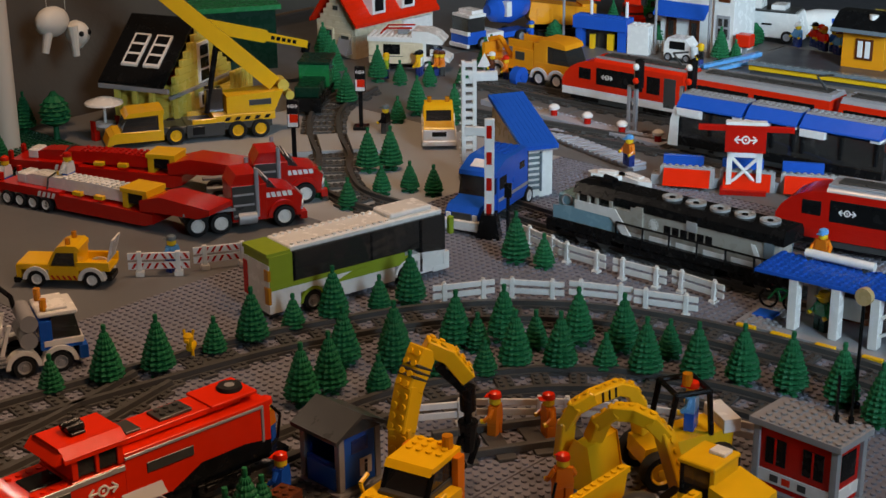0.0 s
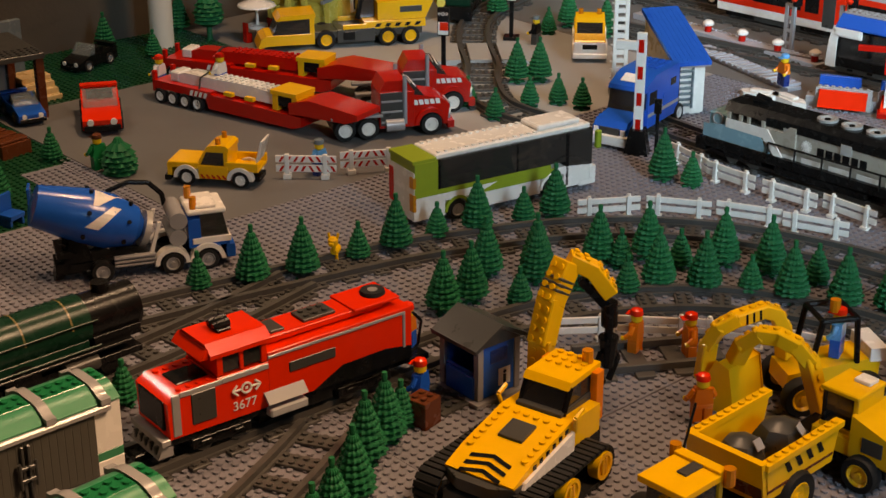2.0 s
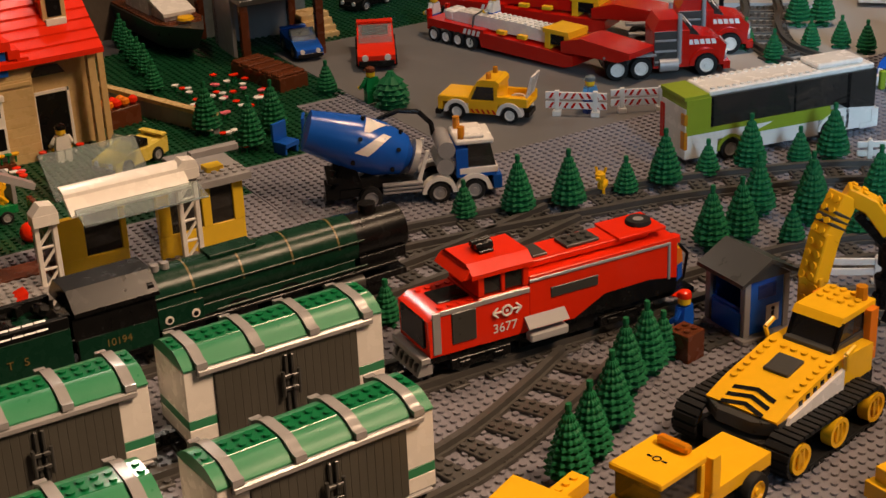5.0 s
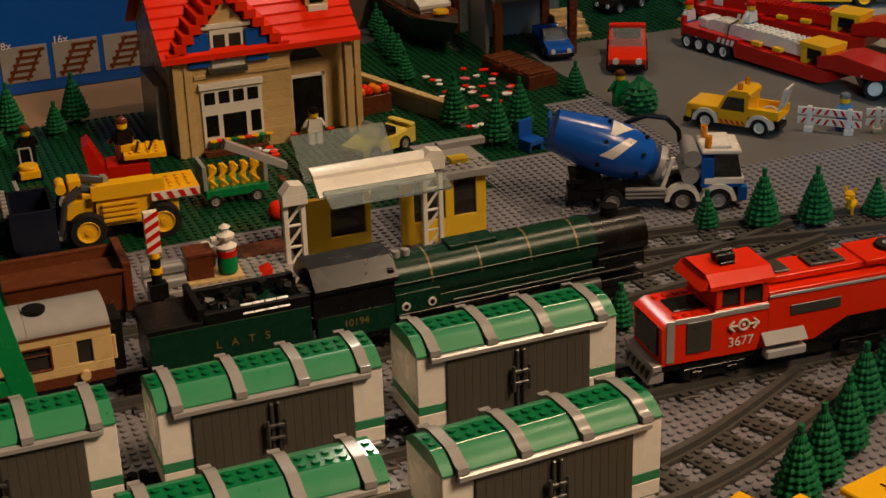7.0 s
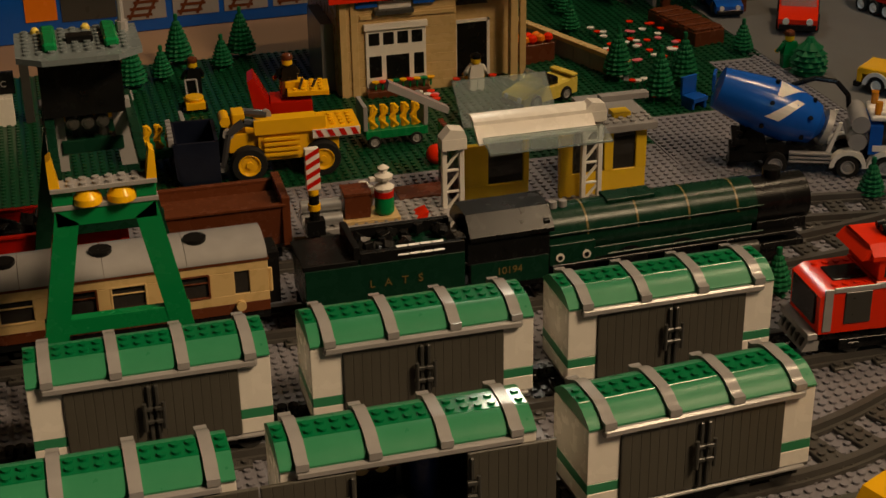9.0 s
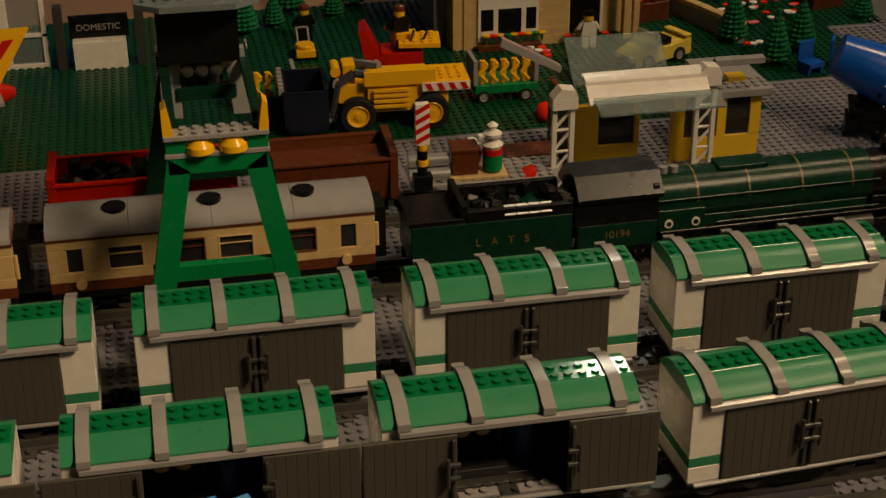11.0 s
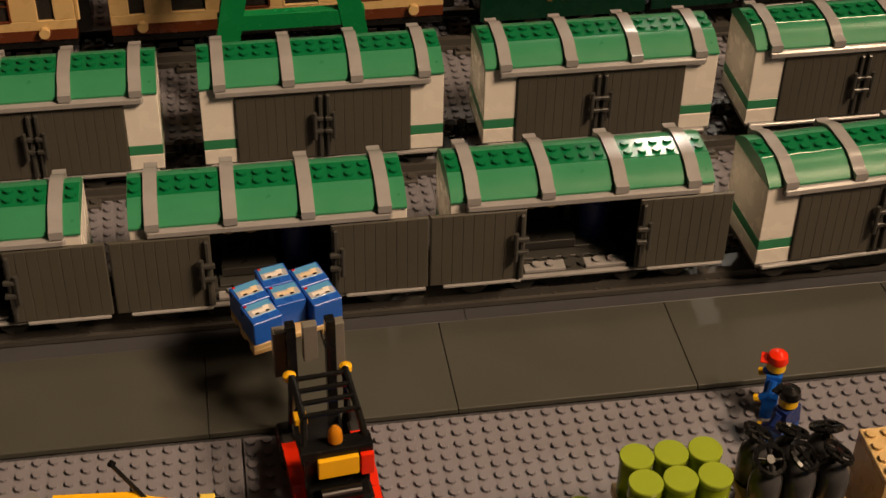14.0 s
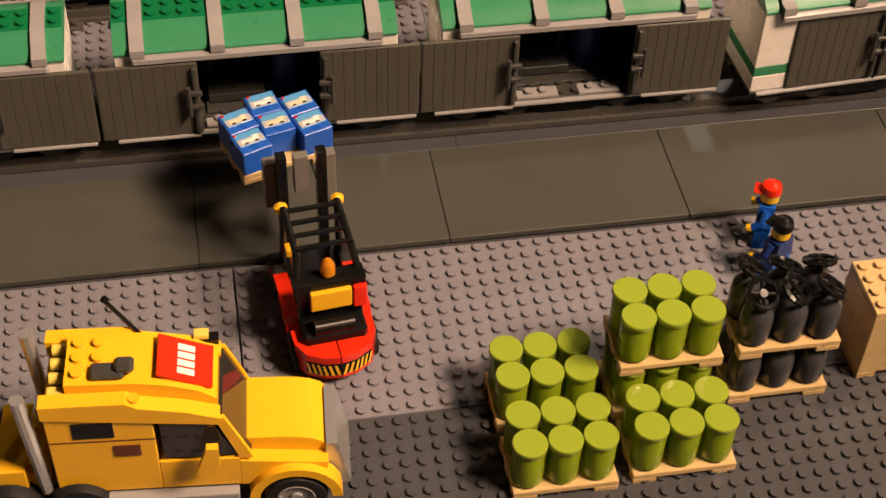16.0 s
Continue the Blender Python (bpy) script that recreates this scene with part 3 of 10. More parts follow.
fence = paddock_fence()
tagged(fence, group="white fences")
fence_feet = [((119.8, 42.8), (123.9, 40.3)), ((126.7, 37.7), (129.3, 33.7)), ((131.9, 30.5), (133.6, 26.9)), ((134.8, 22.8), (136.2, 19.1)),
              ((143.0, 48.5), (142.0, 44.0)), ((141.3, 40.6), (141.2, 36.0)), ((141.3, 31.3), (141.6, 27.1)), ((142.6, 23.1), (142.4, 19.0)),
              ((92.6, 22.2), (96.6, 19.2)), ((99.2, 17.2), (102.4, 13.6)), ((104.4, 11.2), (106.8, 7.2)), ((108.6, 4.6), (110.4, .2)), ((111.6, -2.4), (112.6, -7.2)), ((113, -10), (113.4, -14.6))]
for i, (a, b) in enumerate(fence_feet):
    m = spot((a[0] + b[0]) / 2, (a[1] + b[1]) / 2, 0, math.degrees(math.atan2(b[1] - a[1], b[0] - a[0])))
    if i:
        copy_thing(fence, m)
    else:
        fence.matrix_world = m


# ---------------------------------------------------------------- trains
def arrows_emblem(parent, x, y, z, s, mat=WHITE):
    """A round emblem between two arrows, on a face towards -y."""
    g = Geo().ring((x, y, z), .42 * s, .1 * s, 12, "y")
    g.box(x - .12 * s, x + .12 * s, y - .02, y + .02, z - .12 * s, z + .12 * s)
    for d in (-1, 1):
        for e in (-1, 1):
            g.tube([(x + d * 1.25 * s, y, z), (x + d * .8 * s, y, z + e * .42 * s)], .09 * s, 5)
        g.tube([(x + d * .5 * s, y, z), (x + d * 1.2 * s, y, z)], .09 * s, 5)
    return part("emblem", g, mat, parent, "white arrow emblem")


def red_diesel():
    t = thing("diesel_locomotive", "bright red toy diesel locomotive with grey stripes on the rails", "toy locomotive", 48.9, 29.0, 0, -3.6)
    for x in (6, 21.5):
        bogie(t, x, 2.8)
    part("frame", Geo().box(.6, 27, -2.6, 2.6, 2.6, 3.3).box(10, 18, -2.5, 2.5, 1.7, 2.6), BLACK, t)
    part("plough", Geo().prism([(-.3, 1.7), (1.2, 1.7), (1.2, 3.0), (.3, 3.0)], "y", -2.6, 2.6).box(.0, .9, -2.9, 2.9, 2.9, 3.5), LGREY, t)
    for k in range(5):
        part("plough_slot", Geo().box(-.2, .25, -2.1 + k * .95, -1.7 + k * .95, 1.9, 2.7), DGREY, t)
    part("coupling", Geo().box(-1.6, .2, -.8, .8, 1.0, 1.7, .1), BLACK, t)
    part("rear_step", Geo().box(27, 29.4, -2.4, 2.4, 2.2, 2.8, .06), BLACK, t)
    nose = part("nose", Geo().prism([(.9, 3.4), (6.2, 3.4), (6.2, 7.6), (1.8, 7.5), (.8, 6.9)], "y", -2.9, 2.9), BRED, t)
    for q in (-2.6, 1.6):
        part("stud_row", Geo().studs(1.9, 4, q, 1, 7.5), BRED, nose)
    part("windscreen", Geo().box(.62, .95, -2.2, 2.2, 4.1, 6.9).box(2.6, 5.8, -1.3, 1.3, 7.5, 7.68), BLACK, nose)
    part("grille", Geo().box(3.1, 5.5, -3.02, -2.85, 4.2, 7.2), DGREY, nose)
    part("white_corner", Geo().box(1.2, 2.0, -3.0, -2.8, 3.6, 7.6).box(2, 6.2, -3.0, -2.85, 7.2, 7.7), LGREY, nose)
    body = part("body", Geo().box(5.8, 11, -2.85, 2.85, 3.3, 7.8).box(11, 27, -2.85, 2.85, 3.3, 8.7).box(11.5, 24.5, -1.7, 1.7, 8.9, 9.5).box(21, 26.2, -2.1, 2.1, 9.4, 9.7), BRED, t)
    part("skirt_cut", Geo().prism([(15.6, 3.28), (26.9, 3.28), (26.9, 4.6), (24, 5.1), (19, 5.0)], "y", -2.93, -2.8), BLACK, body)
    part("stripe", Geo().box(6.2, 11, -2.97, -2.8, 7.2, 7.7).box(11, 26.2, -2.97, -2.8, 8.1, 8.4).box(25.9, 26.2, -2.97, -2.8, 4.6, 8.1), LGREY, body)
    part("vent", Geo().box(13.2, 18.2, -2.96, -2.8, 6.1, 7.1), DGREY, body)
    part("roof_fan", Geo().box(12.4, 13.9, -1.2, 1.2, 9.5, 9.75).box(16, 19.5, -1.1, 1.1, 9.5, 9.8).studs(16.2, 3, -1, 2, 9.8), DGREY, body)
    cab = part("cab", Geo().box(5.9, 6.5, -2.8, 2.8, 7.9, 10).box(10.4, 11, -2.8, 2.8, 7.9, 10).box(8.2, 8.6, -2.8, 2.8, 7.9, 10).box(6, 11, -2.4, 2.4, 7.9, 8.2), BRED, t)
    part("window", Geo().box(6.4, 10.5, -2.6, 2.6, 8.0, 9.9), SMOKE, cab)
    part("cab_roof", Geo().prism([(-3.0, 9.8), (3.0, 9.8), (3.0, 10.2), (2.0, 11.0), (-2.0, 11.0), (-3.0, 10.2)], "x", 5.2, 11.4).prism([(4.4, 9.8), (5.25, 9.8), (5.25, 10.7), (4.9, 10.4)], "y", -2.6, 2.6), BRED, cab)
    part("horn", Geo().box(7.2, 8.6, -.9, .9, 11.0, 11.3).cyl((7, -.4, 11.6), (8.6, -.4, 11.6), .28, 8, .45).cyl((7, .5, 11.6), (8.8, .5, 11.6), .28, 8, .45), BLACK, cab)
    part("fuel_tank", Geo().box(10.6, 14.6, -3.7, -2.7, 2.5, 3.4, .15), PGREY, t)
    part("step_board", Geo().prism([(-3.8, 4.0), (-2.9, 4.9), (-2.85, 4.7), (-3.6, 3.9)], "x", 10.4, 14.6), PGREY, t)
    tyre = part("roof_hatch", Geo().lathe([(.5, 9.6), (1.15, 9.6), (1.25, 9.8), (1.15, 10.1), (.6, 10.1)], 18, (24.5, 0, 0)), RUBBER, t)
    part("hatch_cap", Geo().cyl((24.5, 0, 9.8), (24.5, 0, 10.12), .5, 12), LGREY, tyre)
    part("handrail", Geo().tube([(27.2, -2.2, 3.4), (28.2, -2.2, 4), (28.6, -2.2, 6.4), (27.6, -2.2, 7.6)], .16), BLACK, t)
    arrows_emblem(t, 8.6, -3.0, 6.1, 1.15)
    lettering("3677", 1.25, WHITE, t, front_text(8.4, -2.93, 4.5), "number", "white running number")


red_diesel()


def steam_engine():
    t = thing("steam_locomotive", "dark green toy steam locomotive with black cab and gold bands", "toy locomotive", 23.4, 46.5, 0, 1.5)
    part("frame", Geo().box(.5, 33, -2.3, 2.3, 2.2, 3.0).box(28, 34.5, -2.9, 2.9, 2.4, 3.1), BLACK, t)
    for x in (11, 16.4, 21.8):
        for s in (-1, 1):
            part("driving_wheel", Geo().lathe([(.4, -.2), (1.95, -.2), (1.95, .2), (1.5, .25), (1.3, .1), (.5, .1), (.4, .3)], 20, (x, s * 2.4, 2.9), "y"), BLACK, t)
    part("side_rod", Geo().box(10.5, 23, -2.95, -2.7, 2.2, 2.6).cyl((26, -2.7, 2.9), (29.5, -2.7, 2.9), .8, 12), DGREY, t)
    for x in (27.5, 31):
        for s in (-1, 1):
            part("pilot_wheel", Geo().lathe([(.3, -.2), (1.1, -.2), (1.1, .2), (.3, .2)], 14, (x, s * 2.4, 2.0), "y"), BLACK, t)
    part("running_board", Geo().box(8.5, 33.5, -3.1, 3.1, 3.9, 4.2), BLACK, t)
    boiler = part("boiler", Geo().cyl((8.2, 0, 6.4), (29.5, 0, 6.4), 2.55, 24).box(9, 29, -2.5, 2.5, 4.1, 5.2).box(14.6, 19.4, -1.1, 1.1, 8.75, 9.15), DGREEN, t)
    part("smokebox", Geo().cyl((29.5, 0, 6.4), (35.2, 0, 6.4), 2.4, 24).box(29.6, 34.8, -2.4, 2.4, 4.1, 5.2).cyl((32, 0, 8.5), (32, 0, 9.6), .9, 14), BLACK, t)
    for x in (12.2, 17.2, 22.4, 27.4):
        g = Geo()
        for i in range(11):
            a0, a1 = math.radians(20 + i * 14), math.radians(34 + i * 14)
            g.put([(x + dx, math.cos(a) * 2.58, 6.4 + math.sin(a) * 2.58) for dx in (-.1, .1) for a in (a0, a1)], [(0, 1, 3, 2)])
        part("gold_band", g, GOLD, boiler)
    part("handrail", Geo().cyl((8.2, -2.68, 7.1), (30, -2.68, 7.1), .1, 6).cyl((14, -3.0, 4.6), (30, -3.0, 4.6), .1, 6), DGREEN, boiler)
    cab = part("cab", Geo().box(.6, 8.3, -2.9, -2.4, 3.0, 5.6).box(.6, 8.3, 2.4, 2.9, 3.0, 5.6).box(7.7, 8.3, -2.9, 2.9, 3, 8.9).box(4.6, 5.2, -2.9, -2.4, 5.6, 8.2).box(.6, 1.2, -2.9, -2.5, 5.6, 8.2), BLACK, t)
    part("cab_roof", Geo().prism([(-3.2, 7.8)] + arc(3.2, 1.9, 8.2, 4) + [(3.2, 7.8)], "x", .6, 8.6), BLACK, cab)
    part("cab_front", Geo().box(.4, 8.2, -2.94, -2.86, 5.4, 7.7), BLACK, cab)
    part("side_sheet", Geo().box(8.3, 12.8, -2.92, -2.5, 4.1, 6.2).box(.7, 8.2, -2.95, -2.85, 3.1, 5.5), DGREEN, cab)
    for x in (9.3, 11.9):
        ey = part("porthole", Geo().cyl((x, -2.9, 4.9), (x, -3.05, 4.9), .42, 14), WHITE, cab)
        part("porthole_glass", Geo().cyl((x, -3.0, 4.9), (x, -3.1, 4.9), .24, 12), BLACK, ey)
    part("whistle", Geo().cyl((9.4, -.5, 8.9), (9.4, -.5, 9.5), .4, 10).cyl((10.4, -.5, 8.9), (10.4, -.5, 9.5), .4, 10), LGREY, boiler)
    lettering("10194", 1.0, GOLD, t, front_text(4.4, -2.97, 4.4), "number", "gold running number")
    d = thing("coal_tender", "dark green and black toy coal tender with shiny tiles", "toy tender", 8.6, 46.3, 0, .3)
    for x in (3.4, 11.6):
        bogie(d, x)
    part("tank", Geo().box(.4, 15, -2.9, 2.9, 3.0, 7.0), DGREEN, d)
    part("rear_deck", Geo().box(.2, 5.2, -2.9, 2.9, 7.0, 7.5), BLACK, d)
    for s in (-1, 1):
        part("coal_board", Geo().box(5.4, 15, s * 2.3, s * 2.9, 7, 8.1), BLACK, d)
    part("front_board", Geo().box(4.8, 5.4, -2.9, 2.9, 7.5, 8.8), BLACK, d)
    g = Geo()
    random.seed(4)
    for i in range(34):
        g.at(5.8 + random.random() * 8.6, -1.8 + random.random() * 3.6, 7.2 + random.random() * .7, random.random() * 90, random.random() * 90, 0).box(-.5, .5, -.4, .4, -.3, .3)
    tagged(part("coal", g, BLACK, d), kind="stuff")
    for i in range(4):
        part("shiny_tile", Geo().prism([(-3.0, 7.5), (-2.4, 8.25), (-2.2, 8.15), (-2.9, 7.4)], "x", 8.8 + i * 1.1, 9.8 + i * 1.1), CHROME, d)
    lettering("L   A   T   S", 1.05, GOLD, d, front_text(8.6, -2.96, 5.0), "lettering", "gold lettering")


steam_engine()


def coach(x):
    t = thing("passenger_coach", "tan and brown toy passenger coach with a grey roof", "toy coach", x, 47.6, 0, 0, "passenger coaches")
    for bx in (4.5, 23.5):
        bogie(t, bx)
    part("underframe", Geo().box(0, 28, -2.9, 2.9, 2.6, 3.3), BLACK, t)
    part("lower_side", Geo().box(0, 28, -3, 3, 3.3, 4.3), BROWN, t)
    wall = part("side_wall", Geo().box(0, 28, -3, -2.6, 4.3, 5.2), TAN, t)
    part("top_band", Geo().box(0, 28, -3, -2.6, 7.4, 8.2), TAN, wall)
    part("back_wall", Geo().box(0, 28, 2.6, 3, 4.3, 8.2), TAN, t)
    for ex in (0, 27.5):
        part("end_wall", Geo().box(ex, ex + .5, -2.6, 2.6, 4.3, 8.2), TAN, t)
    openings = [(1.6, 2.9), (5.0, 8.0), (10.2, 13.2), (14.4, 17.4), (19.8, 22.8), (25.0, 26.3)]
    last = 0
    for a, b in openings:
        part("window_post", Geo().box(last, a, -3, -2.6, 5.2, 7.4), TAN, wall)
        last = b
    part("window_post", Geo().box(last, 28, -3, -2.6, 5.2, 7.4), TAN, wall)
    for i, (a, b) in enumerate(openings):
        w = part("window", Geo().box(a, b, -2.8, -2.7, 5.2, 7.4), SMOKE, t)
        if i not in (0, 5):
            part("window_frame", Geo().box(a, b, -3.05, -2.8, 5.1, 5.3).box(a, b, -3.05, -2.8, 7.3, 7.5).box(a - .08, a + .12, -3.05, -2.8, 5.2, 7.4).box(b - .12, b + .08, -3.05, -2.8, 5.2, 7.4).box(a, b, -2.95, -2.8, 6.6, 6.72), TAN if i % 2 else BROWN, w)
    part("cornice", Geo().box(-.1, 28.1, -3.1, 3.1, 8.2, 8.5), BROWN, t)
    for k in range(4):
        part("roof_panel", Geo().prism([(-3.15, 8.5)] + arc(3.15, 1.25, 8.6, 11) + [(3.15, 8.5)], "x", k * 7 + .02, k * 7 + 6.98), LGREY, t)
    for vx in (5.9, 14, 22.1):
        part("roof_vent", Geo().cyl((vx, -.5, 9.5), (vx, -.5, 10.1), 1.0, 14), BLACK, t)
    for vx in (2.6, 25.4):
        part("buffer_lamp", Geo().cyl((vx, -3, 4.2), (vx, -3.5, 4.2), .45, 12), TAN, t)
    part("gangway", Geo().box(28, 29.2, -1.6, 1.6, 3.2, 8.2), BLACK, t)
    part("end_rail", Geo().tube([(28.2, -2.6, 5), (28.2, -2.6, 7.2)], .2), TAN, t)
    return t


coach(-22)
coach(-52.8)


def hopper(x, mat, label, load, n=27.0, y=61.2):
    t = thing("open_wagon", label, "toy wagon", x, y, 0, -.6, "open wagons")
    for bx in (3.5, n - 3.5):
        bogie(t, bx)
    part("chassis", Geo().box(-.6, n + .8, -2.6, 2.6, 2.6, 3.1), DGREY, t)
    part("side", Geo().prism([(-3.3, 7.2), (-2.9, 7.2), (-2.4, 3.1), (-2.8, 3.1)], "x", .4, n).prism([(3.3, 7.2), (2.9, 7.2), (2.4, 3.1), (2.8, 3.1)], "x", .4, n).box(.4, n, -2.5, 2.5, 3.1, 3.5), mat, t)
    for ex in (0, n - .4):
        part("end_post", Geo().box(ex, ex + .8, -3.4, 3.4, 3.1, 8.1), mat, t)
    part("rim", Geo().box(.4, n, -3.5, -2.9, 7.2, 7.5).box(.4, n, 2.9, 3.5, 7.2, 7.5), mat, t)
    if not load:
        part("cover", Geo().prism([(-2.9, 6.0), (-1.6, 6.9), (1.6, 6.9), (2.9, 6.0)], "x", .8, n - .4), mat, t)
    if load:
        g = Geo()
        random.seed(8)
        for i in range(int(n * 2.2)):
            g.at(1.5 + random.random() * (n - 3), -2 + random.random() * 4, 6.4 + random.random() * .9, random.random() * 90, random.random() * 90, 0).box(-.8, .8, -.6, .6, -.5, .5)
        tagged(part("coal_load", g, BLACK, t), kind="stuff")
    return t


hopper(-22.3, RED, "red open toy wagon loaded with black coal", True, 17)
hopper(-2.4, BROWN, "reddish-brown open toy wagon on the rear track", False, 12.4)


def freight_diesel():
    t = thing("freight_locomotive", "grey, black and pale blue toy freight locomotive", "toy locomotive", 150.4, 11, 0, 91.5)
    # local x runs along the engine, its +y side faces the lawn of small trees
    for x in (6, 30):
        bogie(t, x, 2.8)
    part("frame", Geo().box(0, 37, -3.0, 3.0, 2.4, 3.6), BLACK, t)
    part("fuel_tank", Geo().box(11, 25, -2.9, 2.9, 1.2, 2.4, .3), BLACK, t)
    hood = part("hood", Geo().box(3, 27, -2.3, 2.3, 3.6, 7.4), WGREY, t)
    part("hood_top", Geo().prism([(-2.45, 7.2), (2.45, 7.2), (2.45, 8.4), (1.9, 9.2), (-1.9, 9.2), (-2.45, 8.4)], "x", 1.6, 30.4), BLACK, t)
    for s in (-1, 1):
        part("white_flash", Geo().prism([(4.2, 3.7), (5.0, 3.7), (6.2, 6.6), (5.6, 6.6)], "y", s * 2.28, s * 2.42), WHITE, hood)
        part("equipment_case", Geo().prism([(22.2, 4.2), (26.8, 4.2), (26.8, 7.0), (24.0, 7.0), (23.2, 7.9), (22.2, 7.9)], "y", s * 2.28, s * 2.62), WGREY, hood)
        part("radiator_end", Geo().box(2.9, 4.4, s * 2.28, s * 2.46, 3.8, 7.3), SAND, hood)
        for x in (14.0, 22.6):
            part("hood_block", Geo().box(x, x + 1.6, s * 2.28, s * 2.5, 6.2, 7.6), MGREY, hood)
    for k in range(5):
        fan = part("roof_fan", Geo().lathe([(.4, 9.15), (1.35, 9.15), (1.35, 9.5), (.95, 9.5), (.9, 9.3), (.3, 9.3)], 18, (5 + k * 3.6, 0, 0)), MGREY, t)
        part("fan_hub", Geo().cyl((5 + k * 3.6, 0, 9.2), (5 + k * 3.6, 0, 9.45), .4, 10), BLACK, fan)
    part("horn", Geo().cyl((28.6, -.6, 9.7), (30.6, -.6, 9.7), .3, 8, .5).cyl((28.4, .6, 9.6), (30.2, .6, 9.6), .3, 8, .5).box(28, 30, -1, 1, 9.1, 9.4), BLACK, t)
    cab = part("cab", Geo().box(27, 33, -2.7, 2.7, 3.6, 6.2), WGREY, t)
    for x in (27, 29.3, 30.6, 32.5):
        for s in (-1, 1):
            part("cab_post", Geo().box(x, x + .5, s * 2.3, s * 2.7, 6.2, 8.0), WGREY, cab)
    part("cab_window", Geo().box(27.3, 32.8, -2.4, 2.4, 6.2, 8.0), SMOKE, cab)
    part("cab_roof", Geo().prism([(-2.8, 7.9), (2.8, 7.9), (2.0, 9.1), (-2.0, 9.1)], "x", 26.8, 33.4), BLACK, cab)
    for s in (-1, 1):
        part("cream_band", Geo().prism([(23.8, 3.7), (25.2, 3.7), (27.0, 5.6), (33, 5.7), (33, 6.9), (26.4, 6.9)], "y", s * 2.68, s * 2.84), WHITE, cab)
        part("blue_panel", Geo().prism([(25.8, 3.7), (36.6, 3.7), (36.6, 5.4), (33, 5.9), (27.6, 5.8)], "y", s * 2.68, s * 2.8), PBLUE, cab)
        rail = part("handrail", Geo().tube([(1, s * 3.05, 5.3), (26, s * 3.05, 5.3)], .14), BLACK, t)
        for x in (1, 5.2, 9.3, 13.5, 17.7, 21.8, 26):
            part("rail_post", Geo().tube([(x, s * 3.05, 3.2), (x, s * 3.05, 5.3)], .14), BLACK, rail)
        for k in range(5):
            part("cream_panel", Geo().box(5.6 + k * 4.1, 8.9 + k * 4.1, s * 2.3, s * 2.42, 3.62, 4.3), WHITE, hood)
    nose = part("short_nose", Geo().box(33, 36.4, -2.0, 2.0, 3.6, 7.0, .2), PBLUE, t)
    part("brake_wheel", Geo().ring((34.8, 2.1, 6.2), .8, .16, 14, "y"), LGREY, nose)
    part("front_step", Geo().box(36.2, 37.8, -2.8, 2.8, 1.6, 3.2), BLACK, t)
    star = Geo()
    for a in range(0, 180, 26):
        star.tube([(20.6 - .8 * math.cos(math.radians(a)), 2.36, 5.9 - .8 * math.sin(math.radians(a))), (20.6 + .8 * math.cos(math.radians(a)), 2.36, 5.9 + .8 * math.sin(math.radians(a)))], .08, 4)
    part("star_mark", star, WHITE, hood)
    for k in range(6):
        part("name_bar", Geo().box(18.0 - k * 1.25, 19.0 - k * 1.25, 2.3, 2.36, 5.0, 6.2), BLACK, hood)


freight_diesel()


